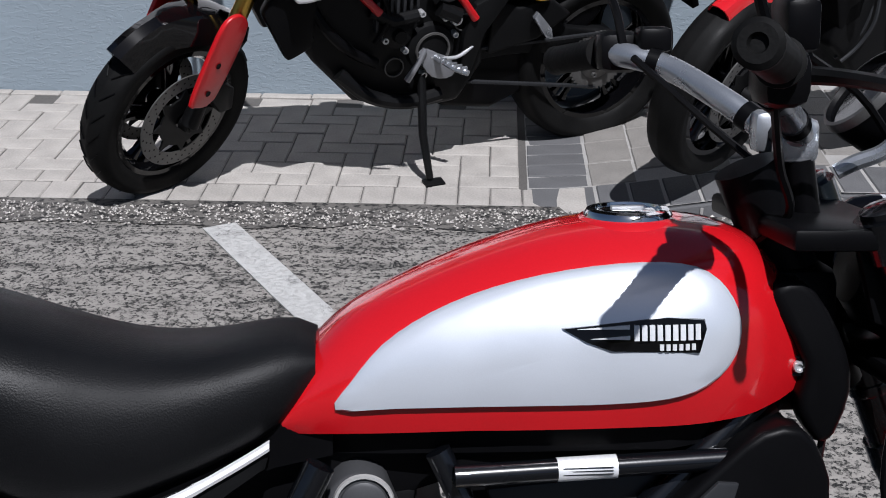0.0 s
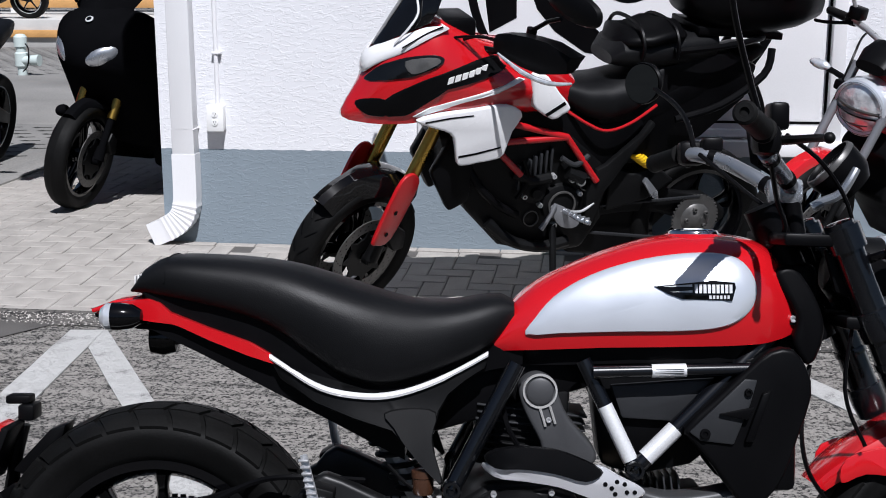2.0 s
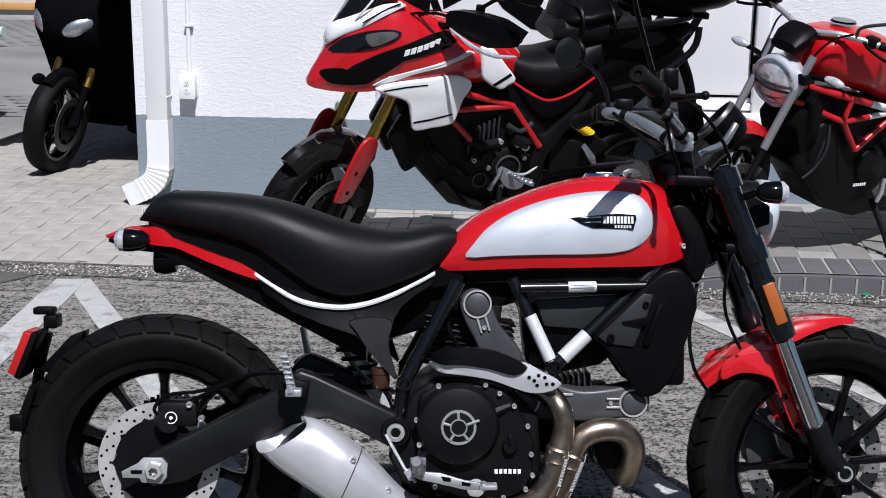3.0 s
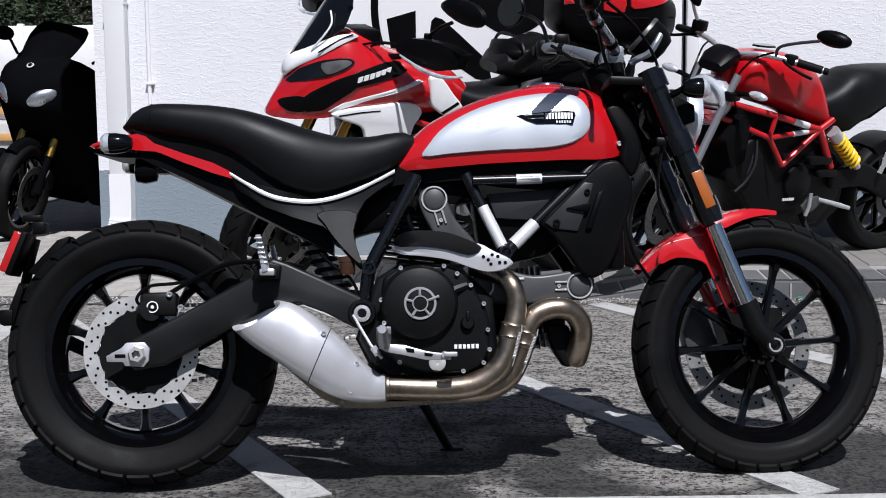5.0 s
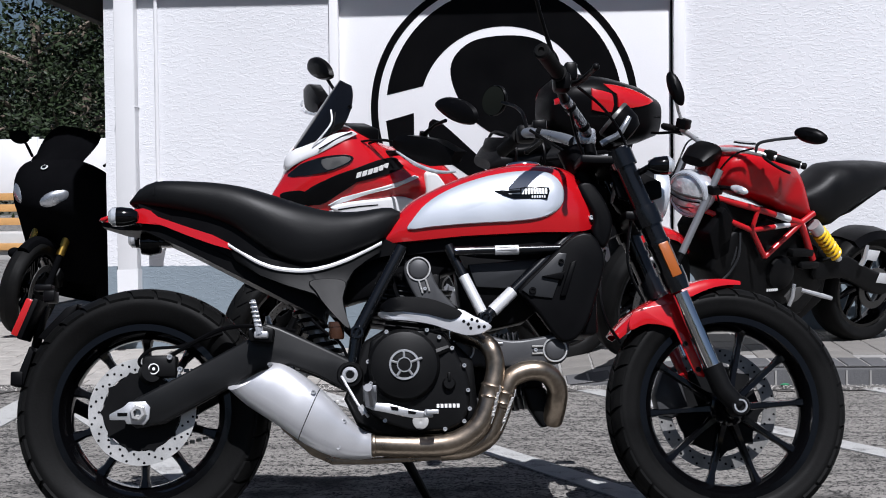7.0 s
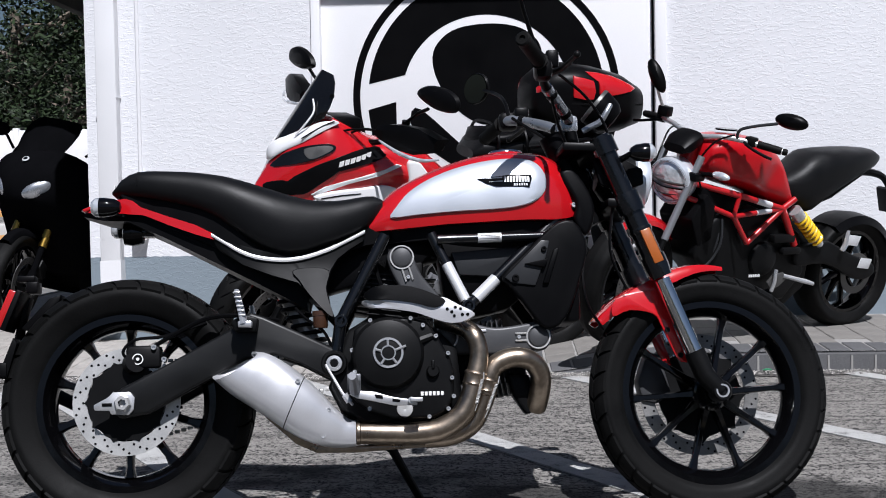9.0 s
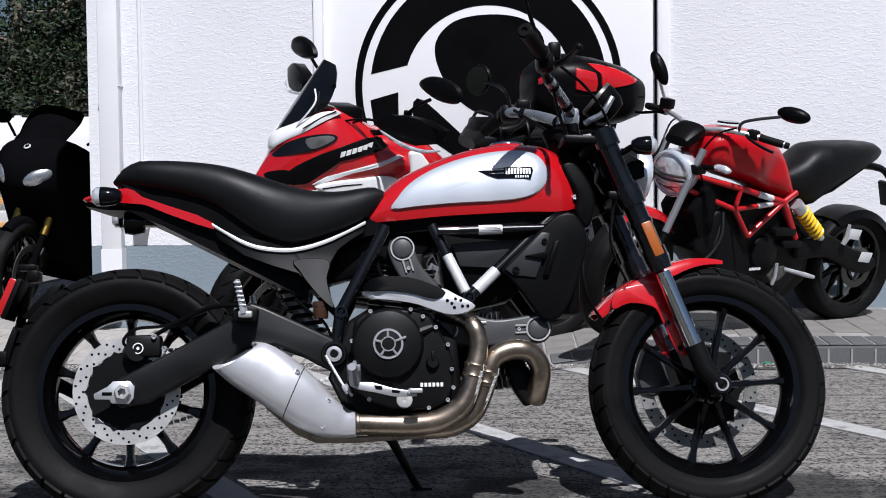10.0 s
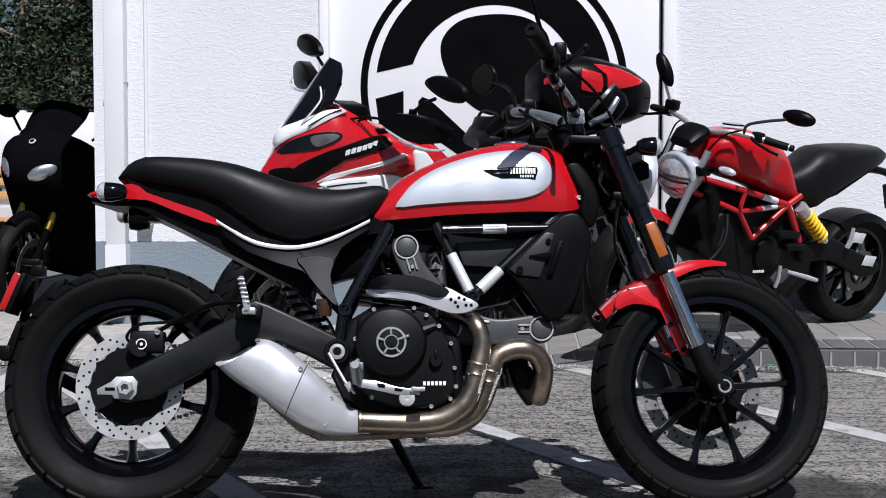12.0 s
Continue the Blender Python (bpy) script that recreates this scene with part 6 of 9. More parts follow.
    lathe(bm, [(0.074, -0.020), (0.0785, -0.016), (0.0805, 0.004), (0.077, 0.018), (0.071, 0.022), (0.067, 0.016)], (1.318, 0, 0.848), (0.985, 0, -0.17), 40)
    front("headlight_ring", bm, SILVER, hl, "silver headlight ring")
    bm = bmesh.new()
    lathe(bm, [(0.069, 0.016), (0.052, 0.030), (0.026, 0.036), (0, 0.038)], (1.318, 0, 0.848), (0.985, 0, -0.17), 36)
    front("headlight_lens", bm, LENS, hl, "clear domed lens")
    for s in (-1, 1):
        bm = bmesh.new()
        tube(bm, [(1.245, s * 0.105, 0.885), (1.27, s * 0.135, 0.898), (1.292, s * 0.150, 0.899)], 0.008, 8)
        lathe(bm, [(0, -0.034), (0.012, -0.032), (0.021, -0.018), (0.0245, 0.004), (0.0245, 0.014)], (1.300, s * 0.150, 0.899), (1, 0, 0), 24)
        sig = front("turn_signal", bm, GLOSSK, t, "bullet turn signal with a clear lens")
        bm = bmesh.new()
        lathe(bm, [(0.0245, 0.013), (0.0235, 0.022), (0.015, 0.031), (0, 0.034)], (1.300, s * 0.150, 0.899), (1, 0, 0), 24)
        front("lens", bm, LENS, sig)
        bm = bmesh.new()
        plate(bm, [(1.18, 0.905), (1.25, 0.905), (1.315, 0.87), (1.315, 0.83), (1.25, 0.81), (1.20, 0.83)], s * 0.078, s * 0.092, 0.004)
        front("headlight_bracket", bm, BLACK, t)
    # instrument pod
    PC, PA = (1.218, -0.012, 1.054), (-0.75, 0, 0.66)
    bm = bmesh.new()
    lathe(bm, [(0, -0.062), (0.034, -0.058), (0.047, -0.040), (0.052, -0.008), (0.052, 0.006), (0.048, 0.010), (0.046, 0.004)], PC, PA, 36)
    pod = part("instrument_pod", bm, BLACK, t, "round black instrument pod")
    bm = bmesh.new()
    lathe(bm, [(0, 0.006), (0.047, 0.005)], PC, PA, 36)
    part("dial", bm, TINT, pod, "dark glass dial")
    bm = bmesh.new()
    lathe(bm, [(0.0470, 0.0115), (0.0510, 0.0105), (0.0535, 0.004), (0.0535, 0.001)], PC, PA, 36)
    part("pod_ring", bm, DISCK, pod, "satin grey dial ring")
    bm = bmesh.new()
    tube(bm, curve([(1.172, -0.052, 0.980), (1.190, -0.056, 0.990), (1.216, -0.064, 1.002), (1.232, -0.068, 1.024), (1.246, -0.066, 1.048)], 4), [0.008, 0.0085, 0.0085, 0.008, 0.007], 10)
    part("pod_bracket", bm, BARALU, pod, "satin grey bracket bar")
    # handlebar
    for y in (-0.012, 0.066):
        bm = bmesh.new()
        block(bm, (1.143, y, 1.008), (0.045, 0.030, 0.046), 0.009)
        part("bar_clamp", bm, BARALU, t, "bright handlebar clamp")
        bm = bmesh.new()
        tube(bm, [(1.147, y, 0.988), (1.158, y, 0.925)], 0.016, 12)
        part("bar_riser", bm, BLACK, t)
    bm = bmesh.new()
    path = curve([(0.980, -0.388, 1.127), (1.034, -0.276, 1.106), (1.050, -0.205, 1.091), (1.062, -0.155, 1.079), (1.105, -0.080, 1.049), (1.143, -0.02, 1.013), (1.143, 0.075, 1.008), (1.108, 0.128, 1.036), (1.064, 0.206, 1.067), (1.018, 0.240, 1.081), (0.990, 0.310, 1.079), (0.962, 0.395, 1.066)], 6)
    tube(bm, path, 0.0120, 14)
    bar = part("handlebar", bm, BLACK, t, "wide tapered handlebar")
    for s, span in ((-1, [p for p in path if -0.150 < p.y < -0.025]), (1, [p for p in path if 0.085 < p.y < 0.262])):
        bm = bmesh.new()
        tube(bm, span, 0.0148, 16)
        part("bar_sleeve", bm, BARALU, bar, "silver bar section")
        for k in (2, -7 if s > 0 else -3):
            a, b = span[k], span[k + 1]
            d = (b - a).normalized() * 0.007
            bm = bmesh.new()
            tube(bm, [a - d, a + d], 0.0166, 16)
            part("bar_band", bm, BLACK, bar, "black rubber band")
    for s, A, B in ((-1, (1.034, -0.276, 1.106), (0.980, -0.388, 1.127)), (1, (0.998, 0.285, 1.082), (0.962, 0.395, 1.066))):
        A, B = Vector(A), Vector(B)
        L = (B - A).length
        bm = bmesh.new()
        lathe(bm, [(0.012, 0.0), (0.0215, 0.001), (0.0215, 0.006)] + [(0.0172 + 0.0016 * (i % 2), 0.008 + (L - 0.012) * i / 19) for i in range(20)] + [(0.0190, L), (0.0195, L + 0.006), (0.015, L + 0.010), (0.008, L + 0.010), (0.006, L + 0.005), (0.0, L + 0.005)], A, B - A, 20)
        part("grip", bm, RUBBER, bar, "ribbed black rubber grip")
        bm = bmesh.new()
        block(bm, (1.045, -0.243, 1.092) if s < 0 else (1.015, 0.270, 1.084), (0.044, 0.056, 0.050) if s < 0 else (0.056, 0.052, 0.050), 0.014)
        part("switch_box", bm, BLACK, bar)
        bm = bmesh.new()
        block(bm, (1.076, -0.186, 1.133) if s < 0 else (1.050, 0.235, 1.100), (0.032, 0.052, 0.046) if s < 0 else (0.04, 0.04, 0.03), 0.007)
        part("brake_reservoir" if s < 0 else "lever_mount", bm, BLACK, bar)
        lev = [(1.058, -0.215, 1.092), (1.088, -0.255, 1.092), (1.100, -0.320, 1.092), (1.106, -0.389, 1.090)] if s < 0 else [(1.040, 0.235, 1.092), (1.068, 0.290, 1.082), (1.060, 0.360, 1.074), (1.035, 0.420, 1.066)]
        bm = bmesh.new()
        tube(bm, curve(lev, 5), [0.009, 0.0075, 0.0065, 0.006], 8)
        ball(bm, lev[-1], (0.009, 0.009, 0.009))
        part("lever", bm, CASTK, bar, "black brake lever" if s < 0 else "black clutch lever")
        bm = bmesh.new()
        tube(bm, curve([(1.050, -0.215, 1.105), (1.022, -0.225, 1.19), (0.985, -0.270, 1.30), (0.962, -0.300, 1.44)] if s < 0 else [(1.016, 0.242, 1.088), (1.009, 0.266, 1.139), (0.998, 0.350, 1.185), (0.970, 0.460, 1.228)], 4), 0.0055, 8)
        mir = part("mirror_stem", bm, BLACK, bar)
        mx = Matrix.Translation((0.955, -0.335, 1.475) if s < 0 else (0.950, 0.495, 1.243)) @ Matrix.Rotation(radians(-10), 4, "Y") @ Matrix.Rotation(radians(-14 if s < 0 else 30), 4, "Z")
        for nm, prof, m2, lab in (("mirror", [(0, 0.022), (0.035, 0.018), (0.052, 0.006), (0.054, 0.0), (0.052, -0.005)], BLACK, "black oval mirror"), ("mirror_glass", [(0, -0.006), (0.050, -0.006)], MIRRORM, "")):
            bm = bmesh.new()
            own = bmesh.new()
            lathe(own, prof, (0, 0, 0), (1, 0, 0), 28)
            bmesh.ops.transform(own, matrix=Matrix.Diagonal((1, 1.15, 0.85, 1)), verts=own.verts)
            merge(bm, own, mx)
            part(nm, bm, m2, mir, lab)
    # brake fluid cup and cables
    for pts, r in ((curve([(1.09, -0.165, 1.10), (1.17, -0.12, 1.05), (1.225, -0.10, 0.96), (1.235, -0.095, 0.82), (1.215, -0.10, 0.66), (1.255, -0.09, 0.56)], 5), 0.004),
                   (curve([(1.03, 0.21, 1.085), (1.10, 0.13, 1.01), (1.16, 0.06, 0.94), (1.12, 0.05, 0.88)], 5), 0.0045),
                   (curve([(1.075, -0.125, 1.055), (1.10, -0.08, 0.99), (1.12, -0.06, 0.94), (1.10, -0.02, 0.90)], 5), 0.0045)):
        bm = bmesh.new()
        tube(bm, pts, r, 6)
        front("cable", bm, BLACK, t)
    return t


red_silver_bike(bike_pose(-0.690, 1.203, 0.008, 6.7, 10))


# the red and white adventure tourer parked against the wall
def gold_front_end(t, S, hub, rake, spread, top_z, tube_mat, low_mat, guard=None, r=0.027):
    """Two fork legs from the axle up along the rake."""
    for s in (-1, 1):
        y = s * spread

        def fx(z):
            return hub[0] - (z - hub[2]) * math.tan(radians(rake))
        bm = bmesh.new()
        tube(bm, [(fx(top_z), y, top_z), (fx(hub[2] + 0.22), y, hub[2] + 0.22)], r, 16)
        bmesh.ops.transform(bm, matrix=S, verts=bm.verts)
        leg = part("fork_leg", bm, tube_mat, t)
        bm = bmesh.new()
        tube(bm, [(fx(hub[2] + 0.23), y, hub[2] + 0.23), (fx(hub[2] + 0.04), y, hub[2] + 0.04)], r * 0.75, 14)
        tube(bm, [(fx(hub[2] + 0.07), y, hub[2] + 0.07), (hub[0], y, hub[2])], [r, r * 1.15], 14)
        lathe(bm, [(0, 0.02), (0.012, 0.02), (0.013, 0.012), (0.020, 0.014), (0.026, 0.008), (0.028, -0.02)], (hub[0], y, hub[2]), (0, s, 0), 20)
        bmesh.ops.transform(bm, matrix=S, verts=bm.verts)
        part("fork_foot", bm, low_mat, leg)
        bm = bmesh.new()
        plate(bm, [(hub[0] - 0.10, hub[2] + 0.02), (hub[0] - 0.05, hub[2] + 0.10), (hub[0] - 0.085, hub[2] + 0.15), (hub[0] - 0.15, hub[2] + 0.10), (hub[0] - 0.15, hub[2] + 0.02)], y - 0.02 * s, y + 0.03 * s, 0.008)
        bmesh.ops.transform(bm, matrix=S, verts=bm.verts)
        part("brake_caliper", bm, CASTK, leg)
        if guard:
            bm = bmesh.new()
            d = [(hub[0] - 0.150, hub[2] + 0.365), (hub[0] - 0.10, hub[2] + 0.380), (hub[0] - 0.050, hub[2] + 0.33), (hub[0] + 0.030, hub[2] + 0.130), (hub[0] + 0.018, hub[2] + 0.095), (hub[0] - 0.060, hub[2] + 0.100), (hub[0] - 0.160, hub[2] + 0.30)]
            plate(bm, [tuple(v) for v in curve(d, 3, True)], y + 0.022 * s, y + 0.040 * s, 0.006, 3)
            bmesh.ops.transform(bm, matrix=S, verts=bm.verts)
            g = part("fork_guard", bm, guard, leg, "red fork guard with two holes")
            for dx, dz in ((-0.058, 0.225), (-0.026, 0.135)):
                bm = bmesh.new()
                lathe(bm, [(0, 0.0), (0.008, 0.0), (0.010, 0.0015)], (hub[0] + dx, y + 0.041 * s, hub[2] + dz), (0, s, 0), 14)
                bmesh.ops.transform(bm, matrix=S, verts=bm.verts)
                part("guard_hole", bm, BLACK, g)


def mudguard(t, S, hub, r, a0, a1, half, material, label, skirt=0.045):
    bm = bmesh.new()
    rings = []
    for i in range(15):
        a = radians(a0 + (a1 - a0) * i / 14)
        w = half * (0.55 + 0.45 * math.sin(math.pi * min(1, (i + 2) / 12)))
        c = Vector((hub[0] + r * math.cos(a), 0, hub[2] + r * math.sin(a)))
        n = Vector((math.cos(a), 0, math.sin(a)))
        rings.append([c + Vector((0, w * y, 0)) - n * skirt * k for y, k in ((-1, 1), (-0.92, 0.5), (-0.6, 0.12), (0, 0), (0.6, 0.12), (0.92, 0.5), (1, 1), (0.9, 0.9), (0.55, 0.22), (0, 0.1), (-0.55, 0.22), (-0.9, 0.9))])
    loft(bm, rings)
    bmesh.ops.transform(bm, matrix=S, verts=bm.verts)
    return part("mudguard", bm, material, t, label)


def red_white_tourer(m):
    t = thing("motorcycle", m, "tall red and white touring motorcycle with gold forks", "motorcycle", "motorcycles by the wall")
    S = steering(1.69, 25, 29)
    hub = (1.560, 0, 0.275)
    fw = wheel(t, hub, 0.220, 0.305, 0.120, 5, GLOSSK, 0.010, S, tread=False, twin=True)
    for s in (-1, 1):
        disc(fw, (hub[0], s * 0.075, hub[2]), 0.118, 0.163, 0.09, 22, S, metal=DISCK)
    # shallow tread grooves
    for s in (-1, 1):
        for k in range(26):
            a = 2 * math.pi * k / 26
            bm = bmesh.new()
            pts = [(hub[0] + rr * math.cos(a + d), s * yy, hub[2] + rr * math.sin(a + d)) for rr, yy, d in ((0.3053, 0.010, 0.0), (0.3035, 0.026, 0.07), (0.2975, 0.042, 0.15))]
            tube(bm, pts, 0.0022, 4)
            bmesh.ops.transform(bm, matrix=S, verts=bm.verts)
            part("tread_groove", bm, BLACK, fw)
    gold_front_end(t, S, hub, 24.5, 0.105, 0.86, GOLD, CASTK, RED_DARK)
    mudguard(t, S, hub, 0.366, 140, 52, 0.095, GLOSSK, "smooth black front mudguard", 0.095)
    rw = wheel(t, (0.06, 0, 0.315), 0.220, 0.315, 0.185, 5, GLOSSK, 0.011, twin=True, tread=False)
    # left-side sprocket, chain, swingarm
    bm = bmesh.new()
    for k in range(40):
        a = 2 * math.pi * k / 40
        block(bm, (0.09 + 0.105 * math.cos(a), 0.105, 0.335 + 0.105 * math.sin(a)), (0.010, 0.006, 0.008), 0)
    lathe(bm, [(0.062, -0.003), (0.103, -0.003), (0.103, 0.003), (0.062, 0.003)], (0.09, 0.105, 0.335), (0, 1, 0), 40, True)
    spk = part("sprocket", bm, DISCK, rw, "toothed steel sprocket")
    bm = bmesh.new()
    lathe(bm, [(0, 0.03), (0.02, 0.028), (0.032, 0.02), (0.06, 0.012), (0.07, 0.0)], (0.09, 0.105, 0.335), (0, 1, 0), 24)
    for k in range(5):
        a = 2 * math.pi * k / 5
        bolt(bm, (0.09 + 0.048 * math.cos(a), 0.12, 0.335 + 0.048 * math.sin(a)), 0.010, 0.012, (0, 1, 0))
    part("sprocket_carrier", bm, DISCK, spk)
    for s, z1 in ((0.10, 0.42), (-0.10, 0.31)):
        bm = bmesh.new()
        for i in range(36):
            p = Vector((0.09, 0.105, 0.335 + s)).lerp(Vector((0.60, 0.105, z1)), i / 35)
            block(bm, p, (0.019, 0.012, 0.010), 0.001)
        part("chain", bm, GREYP, t, "oily drive chain")
    bm = bmesh.new()
    plate(bm, [tuple(v) for v in curve([(0.62, 0.47), (0.50, 0.50), (0.38, 0.515), (0.27, 0.50), (0.20, 0.46), (0.05, 0.43), (-0.06, 0.36), (-0.05, 0.30), (0.06, 0.29), (0.25, 0.36), (0.42, 0.375), (0.60, 0.37)], 3, True)], -0.09, 0.085, 0.014, 3)
    part("swingarm", bm, CASTK, t, "dark cast single swingarm")
    # engine block and belly
    bm = bmesh.new()
    plate(bm, [(1.26, 0.76), (1.21, 0.58), (1.13, 0.44), (0.99, 0.29), (0.78, 0.235), (0.62, 0.25), (0.54, 0.38), (0.56, 0.62), (0.70, 0.74), (0.95, 0.80)], -0.15, 0.13, 0.02, 3)
    eng = part("engine", bm, CASTK, t, "black engine with belly pan")
    bm = bmesh.new()
    lathe(bm, [(0, 0.030), (0.05, 0.028), (0.078, 0.018), (0.085, 0.0)], (0.74, 0.13, 0.46), (0, 1, 0), 28)
    lathe(bm, [(0, 0.05), (0.02, 0.05), (0.024, 0.03), (0.05, 0.02)], (0.86, 0.13, 0.52), (0, 1, 0), 16)
    tube(bm, [(0.95, 0.14, 0.60), (0.88, 0.16, 0.57), (0.80, 0.155, 0.58)], 0.022, 10)
    tube(bm, [(0.73, 0.16, 0.60), (0.66, 0.165, 0.57)], 0.026, 10)
    part("engine_cover", bm, CASTK, eng)
    for q in ((0.70, 0.56), (0.78, 0.58), (0.66, 0.50), (0.83, 0.46), (0.76, 0.37), (0.90, 0.50), (0.69, 0.40), (0.62, 0.44)):
        bm = bmesh.new()
        bolt(bm, (q[0], 0.142, q[1]), 0.011, 0.014, (0, 1, 0), 10)
        part("bolt", bm, ALU, eng)
    for k in range(7):
        bm = bmesh.new()
        block(bm, (0.80 + 0.022 * k, 0.142, 0.655 - 0.012 * k), (0.010, 0.03, 0.10), 0.002)
        part("fin", bm, GREYP, eng)
    for pts, r, m2 in ((((1.16, 0.12, 0.66), (1.10, 0.16, 0.56), (1.02, 0.16, 0.48), (0.93, 0.155, 0.43)), 0.017, BLACK), (((1.05, 0.14, 0.40), (0.95, 0.16, 0.32), (0.82, 0.16, 0.285), (0.70, 0.155, 0.30)), 0.024, CASTK),
                       (((0.60, 0.16, 0.46), (0.66, 0.17, 0.43), (0.75, 0.17, 0.44)), 0.006, ALU), (((0.92, 0.15, 0.66), (0.90, 0.165, 0.58), (0.94, 0.16, 0.50)), 0.009, BLACK), (((0.64, 0.15, 0.66), (0.70, 0.165, 0.63), (0.76, 0.155, 0.66)), 0.012, GREYP)):
        bm = bmesh.new()
        tube(bm, curve(pts, 5), r, 10)
        part("hose", bm, m2, eng)
    for q, r in (((0.74, 0.46), 0.060), ((0.86, 0.40), 0.034), ((0.63, 0.535), 0.030)):
        bm = bmesh.new()
        lathe(bm, [(r * 0.86, 0.0), (r * 0.88, 0.006), (r * 0.98, 0.006), (r, 0.0)], (q[0], 0.160 if r > 0.05 else 0.134, q[1]), (0, 1, 0), 32)
        part("cover_ring", bm, DISCK, eng, "machined cover edge")
    bm = bmesh.new()
    lathe(bm, [(0, 0.012), (0.008, 0.012), (0.011, 0.018), (0.017, 0.018), (0.020, 0)], (0.665, 0.15, 0.555), (0, 1, 0), 16)
    part("engine_plug", bm, ALU, eng)
    for s in (-1, 1):
        bm = bmesh.new()
        plate(bm, [(1.20, 0.80), (1.30, 0.62), (1.22, 0.46), (1.14, 0.50), (1.12, 0.72)], s * 0.10, s * 0.16, 0.015)
        part("radiator", bm, BLACK, t)
        for a, b in (((1.00, 0.815), (0.745, 0.748)), ((1.00, 0.735), (0.745, 0.748)), ((0.745, 0.748), (0.60, 0.555)), ((1.03, 0.70), (0.93, 0.60))):
            bm = bmesh.new()
            tube(bm, [(a[0], s * 0.15, a[1]), (b[0], s * 0.165, b[1])], 0.0135, 12)
            part("frame_tube", bm, RED_DARK, t, "red trellis frame tube")
        bm = bmesh.new()
        plate(bm, [(0.60, 0.60), (0.56, 0.62), (0.42, 0.74), (0.38, 0.80), (0.36, 0.78), (0.45, 0.66), (0.56, 0.50), (0.60, 0.36), (0.64, 0.36), (0.635, 0.50)], s * 0.13, s * 0.165, 0.008)
        part("subframe_plate", bm, CASTK, t)
    bm = bmesh.new()
    plate(bm, [(1.20, 0.88), (0.80, 0.88), (0.60, 0.78), (0.40, 0.80), (0.36, 0.66), (0.62, 0.50), (1.18, 0.66)], -0.125, 0.125, 0.02)
    part("airbox", bm, BLACK, t)
    # shock with a yellow spring
    bm = bmesh.new()
    coil = [(0.34 + 0.08 * i / 80 + 0.03 * math.cos(i * 0.5), 0.11 + 0.03 * math.sin(i * 0.5), 0.59 + 0.055 * i / 80) for i in range(81)]
    tube(bm, coil, 0.007, 6)
    part("shock_spring", bm, YELLOW, t, "yellow shock spring")
    # fairing
    W = [(0.78, 0.14), (0.9, 0.185), (1.0, 0.215), (1.1, 0.232), (1.2, 0.232), (1.3, 0.220), (1.4, 0.190), (1.485, 0.145), (1.553, 0.092), (1.604, 0.046), (1.625, 0.02)]
    ZT = [(0.78, 1.00), (0.9, 1.045), (1.0, 1.085), (1.1, 1.12), (1.2, 1.165), (1.28, 1.205), (1.33, 1.205), (1.4, 1.160), (1.485, 1.085), (1.53, 1.015), (1.553, 0.965), (1.604, 0.885), (1.625, 0.845)]
    ZB = [(0.78, 0.86), (0.95, 0.90), (1.1, 0.885), (1.3, 0.86), (1.4, 0.835), (1.53, 0.818), (1.604, 0.818), (1.625, 0.826)]

    def fy(x, z):
        w, zt, zb = at(x, W), at(x, ZT), at(x, ZB)
        zm = zb + 0.30 * (zt - zb)
        if z > zm:
            return w * max(0.02, 1 - (min(1.0, (z - zm) / (zt - zm))) ** 2.2 * at(x, [(1.0, 0.72), (1.2, 0.45), (1.45, 0.40), (1.58, 0.72)]))
        return w * (1 - 0.10 * ((zm - z) / max(0.02, zm - zb)))

    bm = bmesh.new()
    rings = []
    for i in range(40):
        x = 0.80 + 0.823 * i / 39
        zt, zb = at(x, ZT), at(x, ZB)
        side = [(fy(x, zb + (zt - zb) * f), zb + (zt - zb) * f) for f in (0, 0.12, 0.3, 0.45, 0.6, 0.72, 0.84, 0.93, 1.0)]
        side.append((side[-1][0] * 0.45, zt + 0.010 * min(1, (1.625 - x) / 0.1)))
        rings.append([(x, -y, z) for y, z in side] + [(x, y, z) for y, z in side[::-1]])
    loft(bm, rings)
    body = part("fairing", bm, RED, t, "glossy red front fairing", 50)
    for s in (-1, 1):
        g = lambda x, z: s * fy(x, z)
        bm = bmesh.new()
        patch(bm, [tuple(v) for v in curve([(1.491, 0.922), (1.395, 0.991), (1.292, 1.037), (1.173, 1.075), (1.072, 1.080), (1.018, 1.060), (1.045, 1.038), (1.128, 1.018), (1.289, 0.976), (1.370, 0.935), (1.409, 0.874), (1.455, 0.861), (1.486, 0.861)], 3, True)], g, s * 0.006)
        band = part("dark_band", bm, BLACK, body, "matt black side band")
        bm = bmesh.new()
        patch(bm, [tuple(v) for v in curve([(1.585, 0.886), (1.554, 0.912), (1.491, 0.922), (1.484, 0.862), (1.520, 0.852), (1.554, 0.856)], 3, True)], g, s * 0.004)
        part("intake", bm, BLACK, body, "black beak intake")
        bm = bmesh.new()
        patch(bm, [tuple(v) for v in curve([(1.548, 0.975), (1.522, 1.015), (1.488, 1.048), (1.414, 1.084), (1.324, 1.100), (1.288, 1.086), (1.318, 1.058), (1.396, 1.022), (1.454, 1.004), (1.508, 0.988)], 3, True)], g, s * 0.007)
        lamp = part("headlight", bm, TINT, body, "slanting dark headlight")
        bm = bmesh.new()
        patch(bm, [tuple(v) for v in curve([(1.425, 1.070), (1.340, 1.092), (1.302, 1.085), (1.328, 1.062), (1.405, 1.028)], 3, True)], g, s * 0.0105)
        part("lens", bm, DISCK, lamp, "clear part of the lamp")
        bm = bmesh.new()
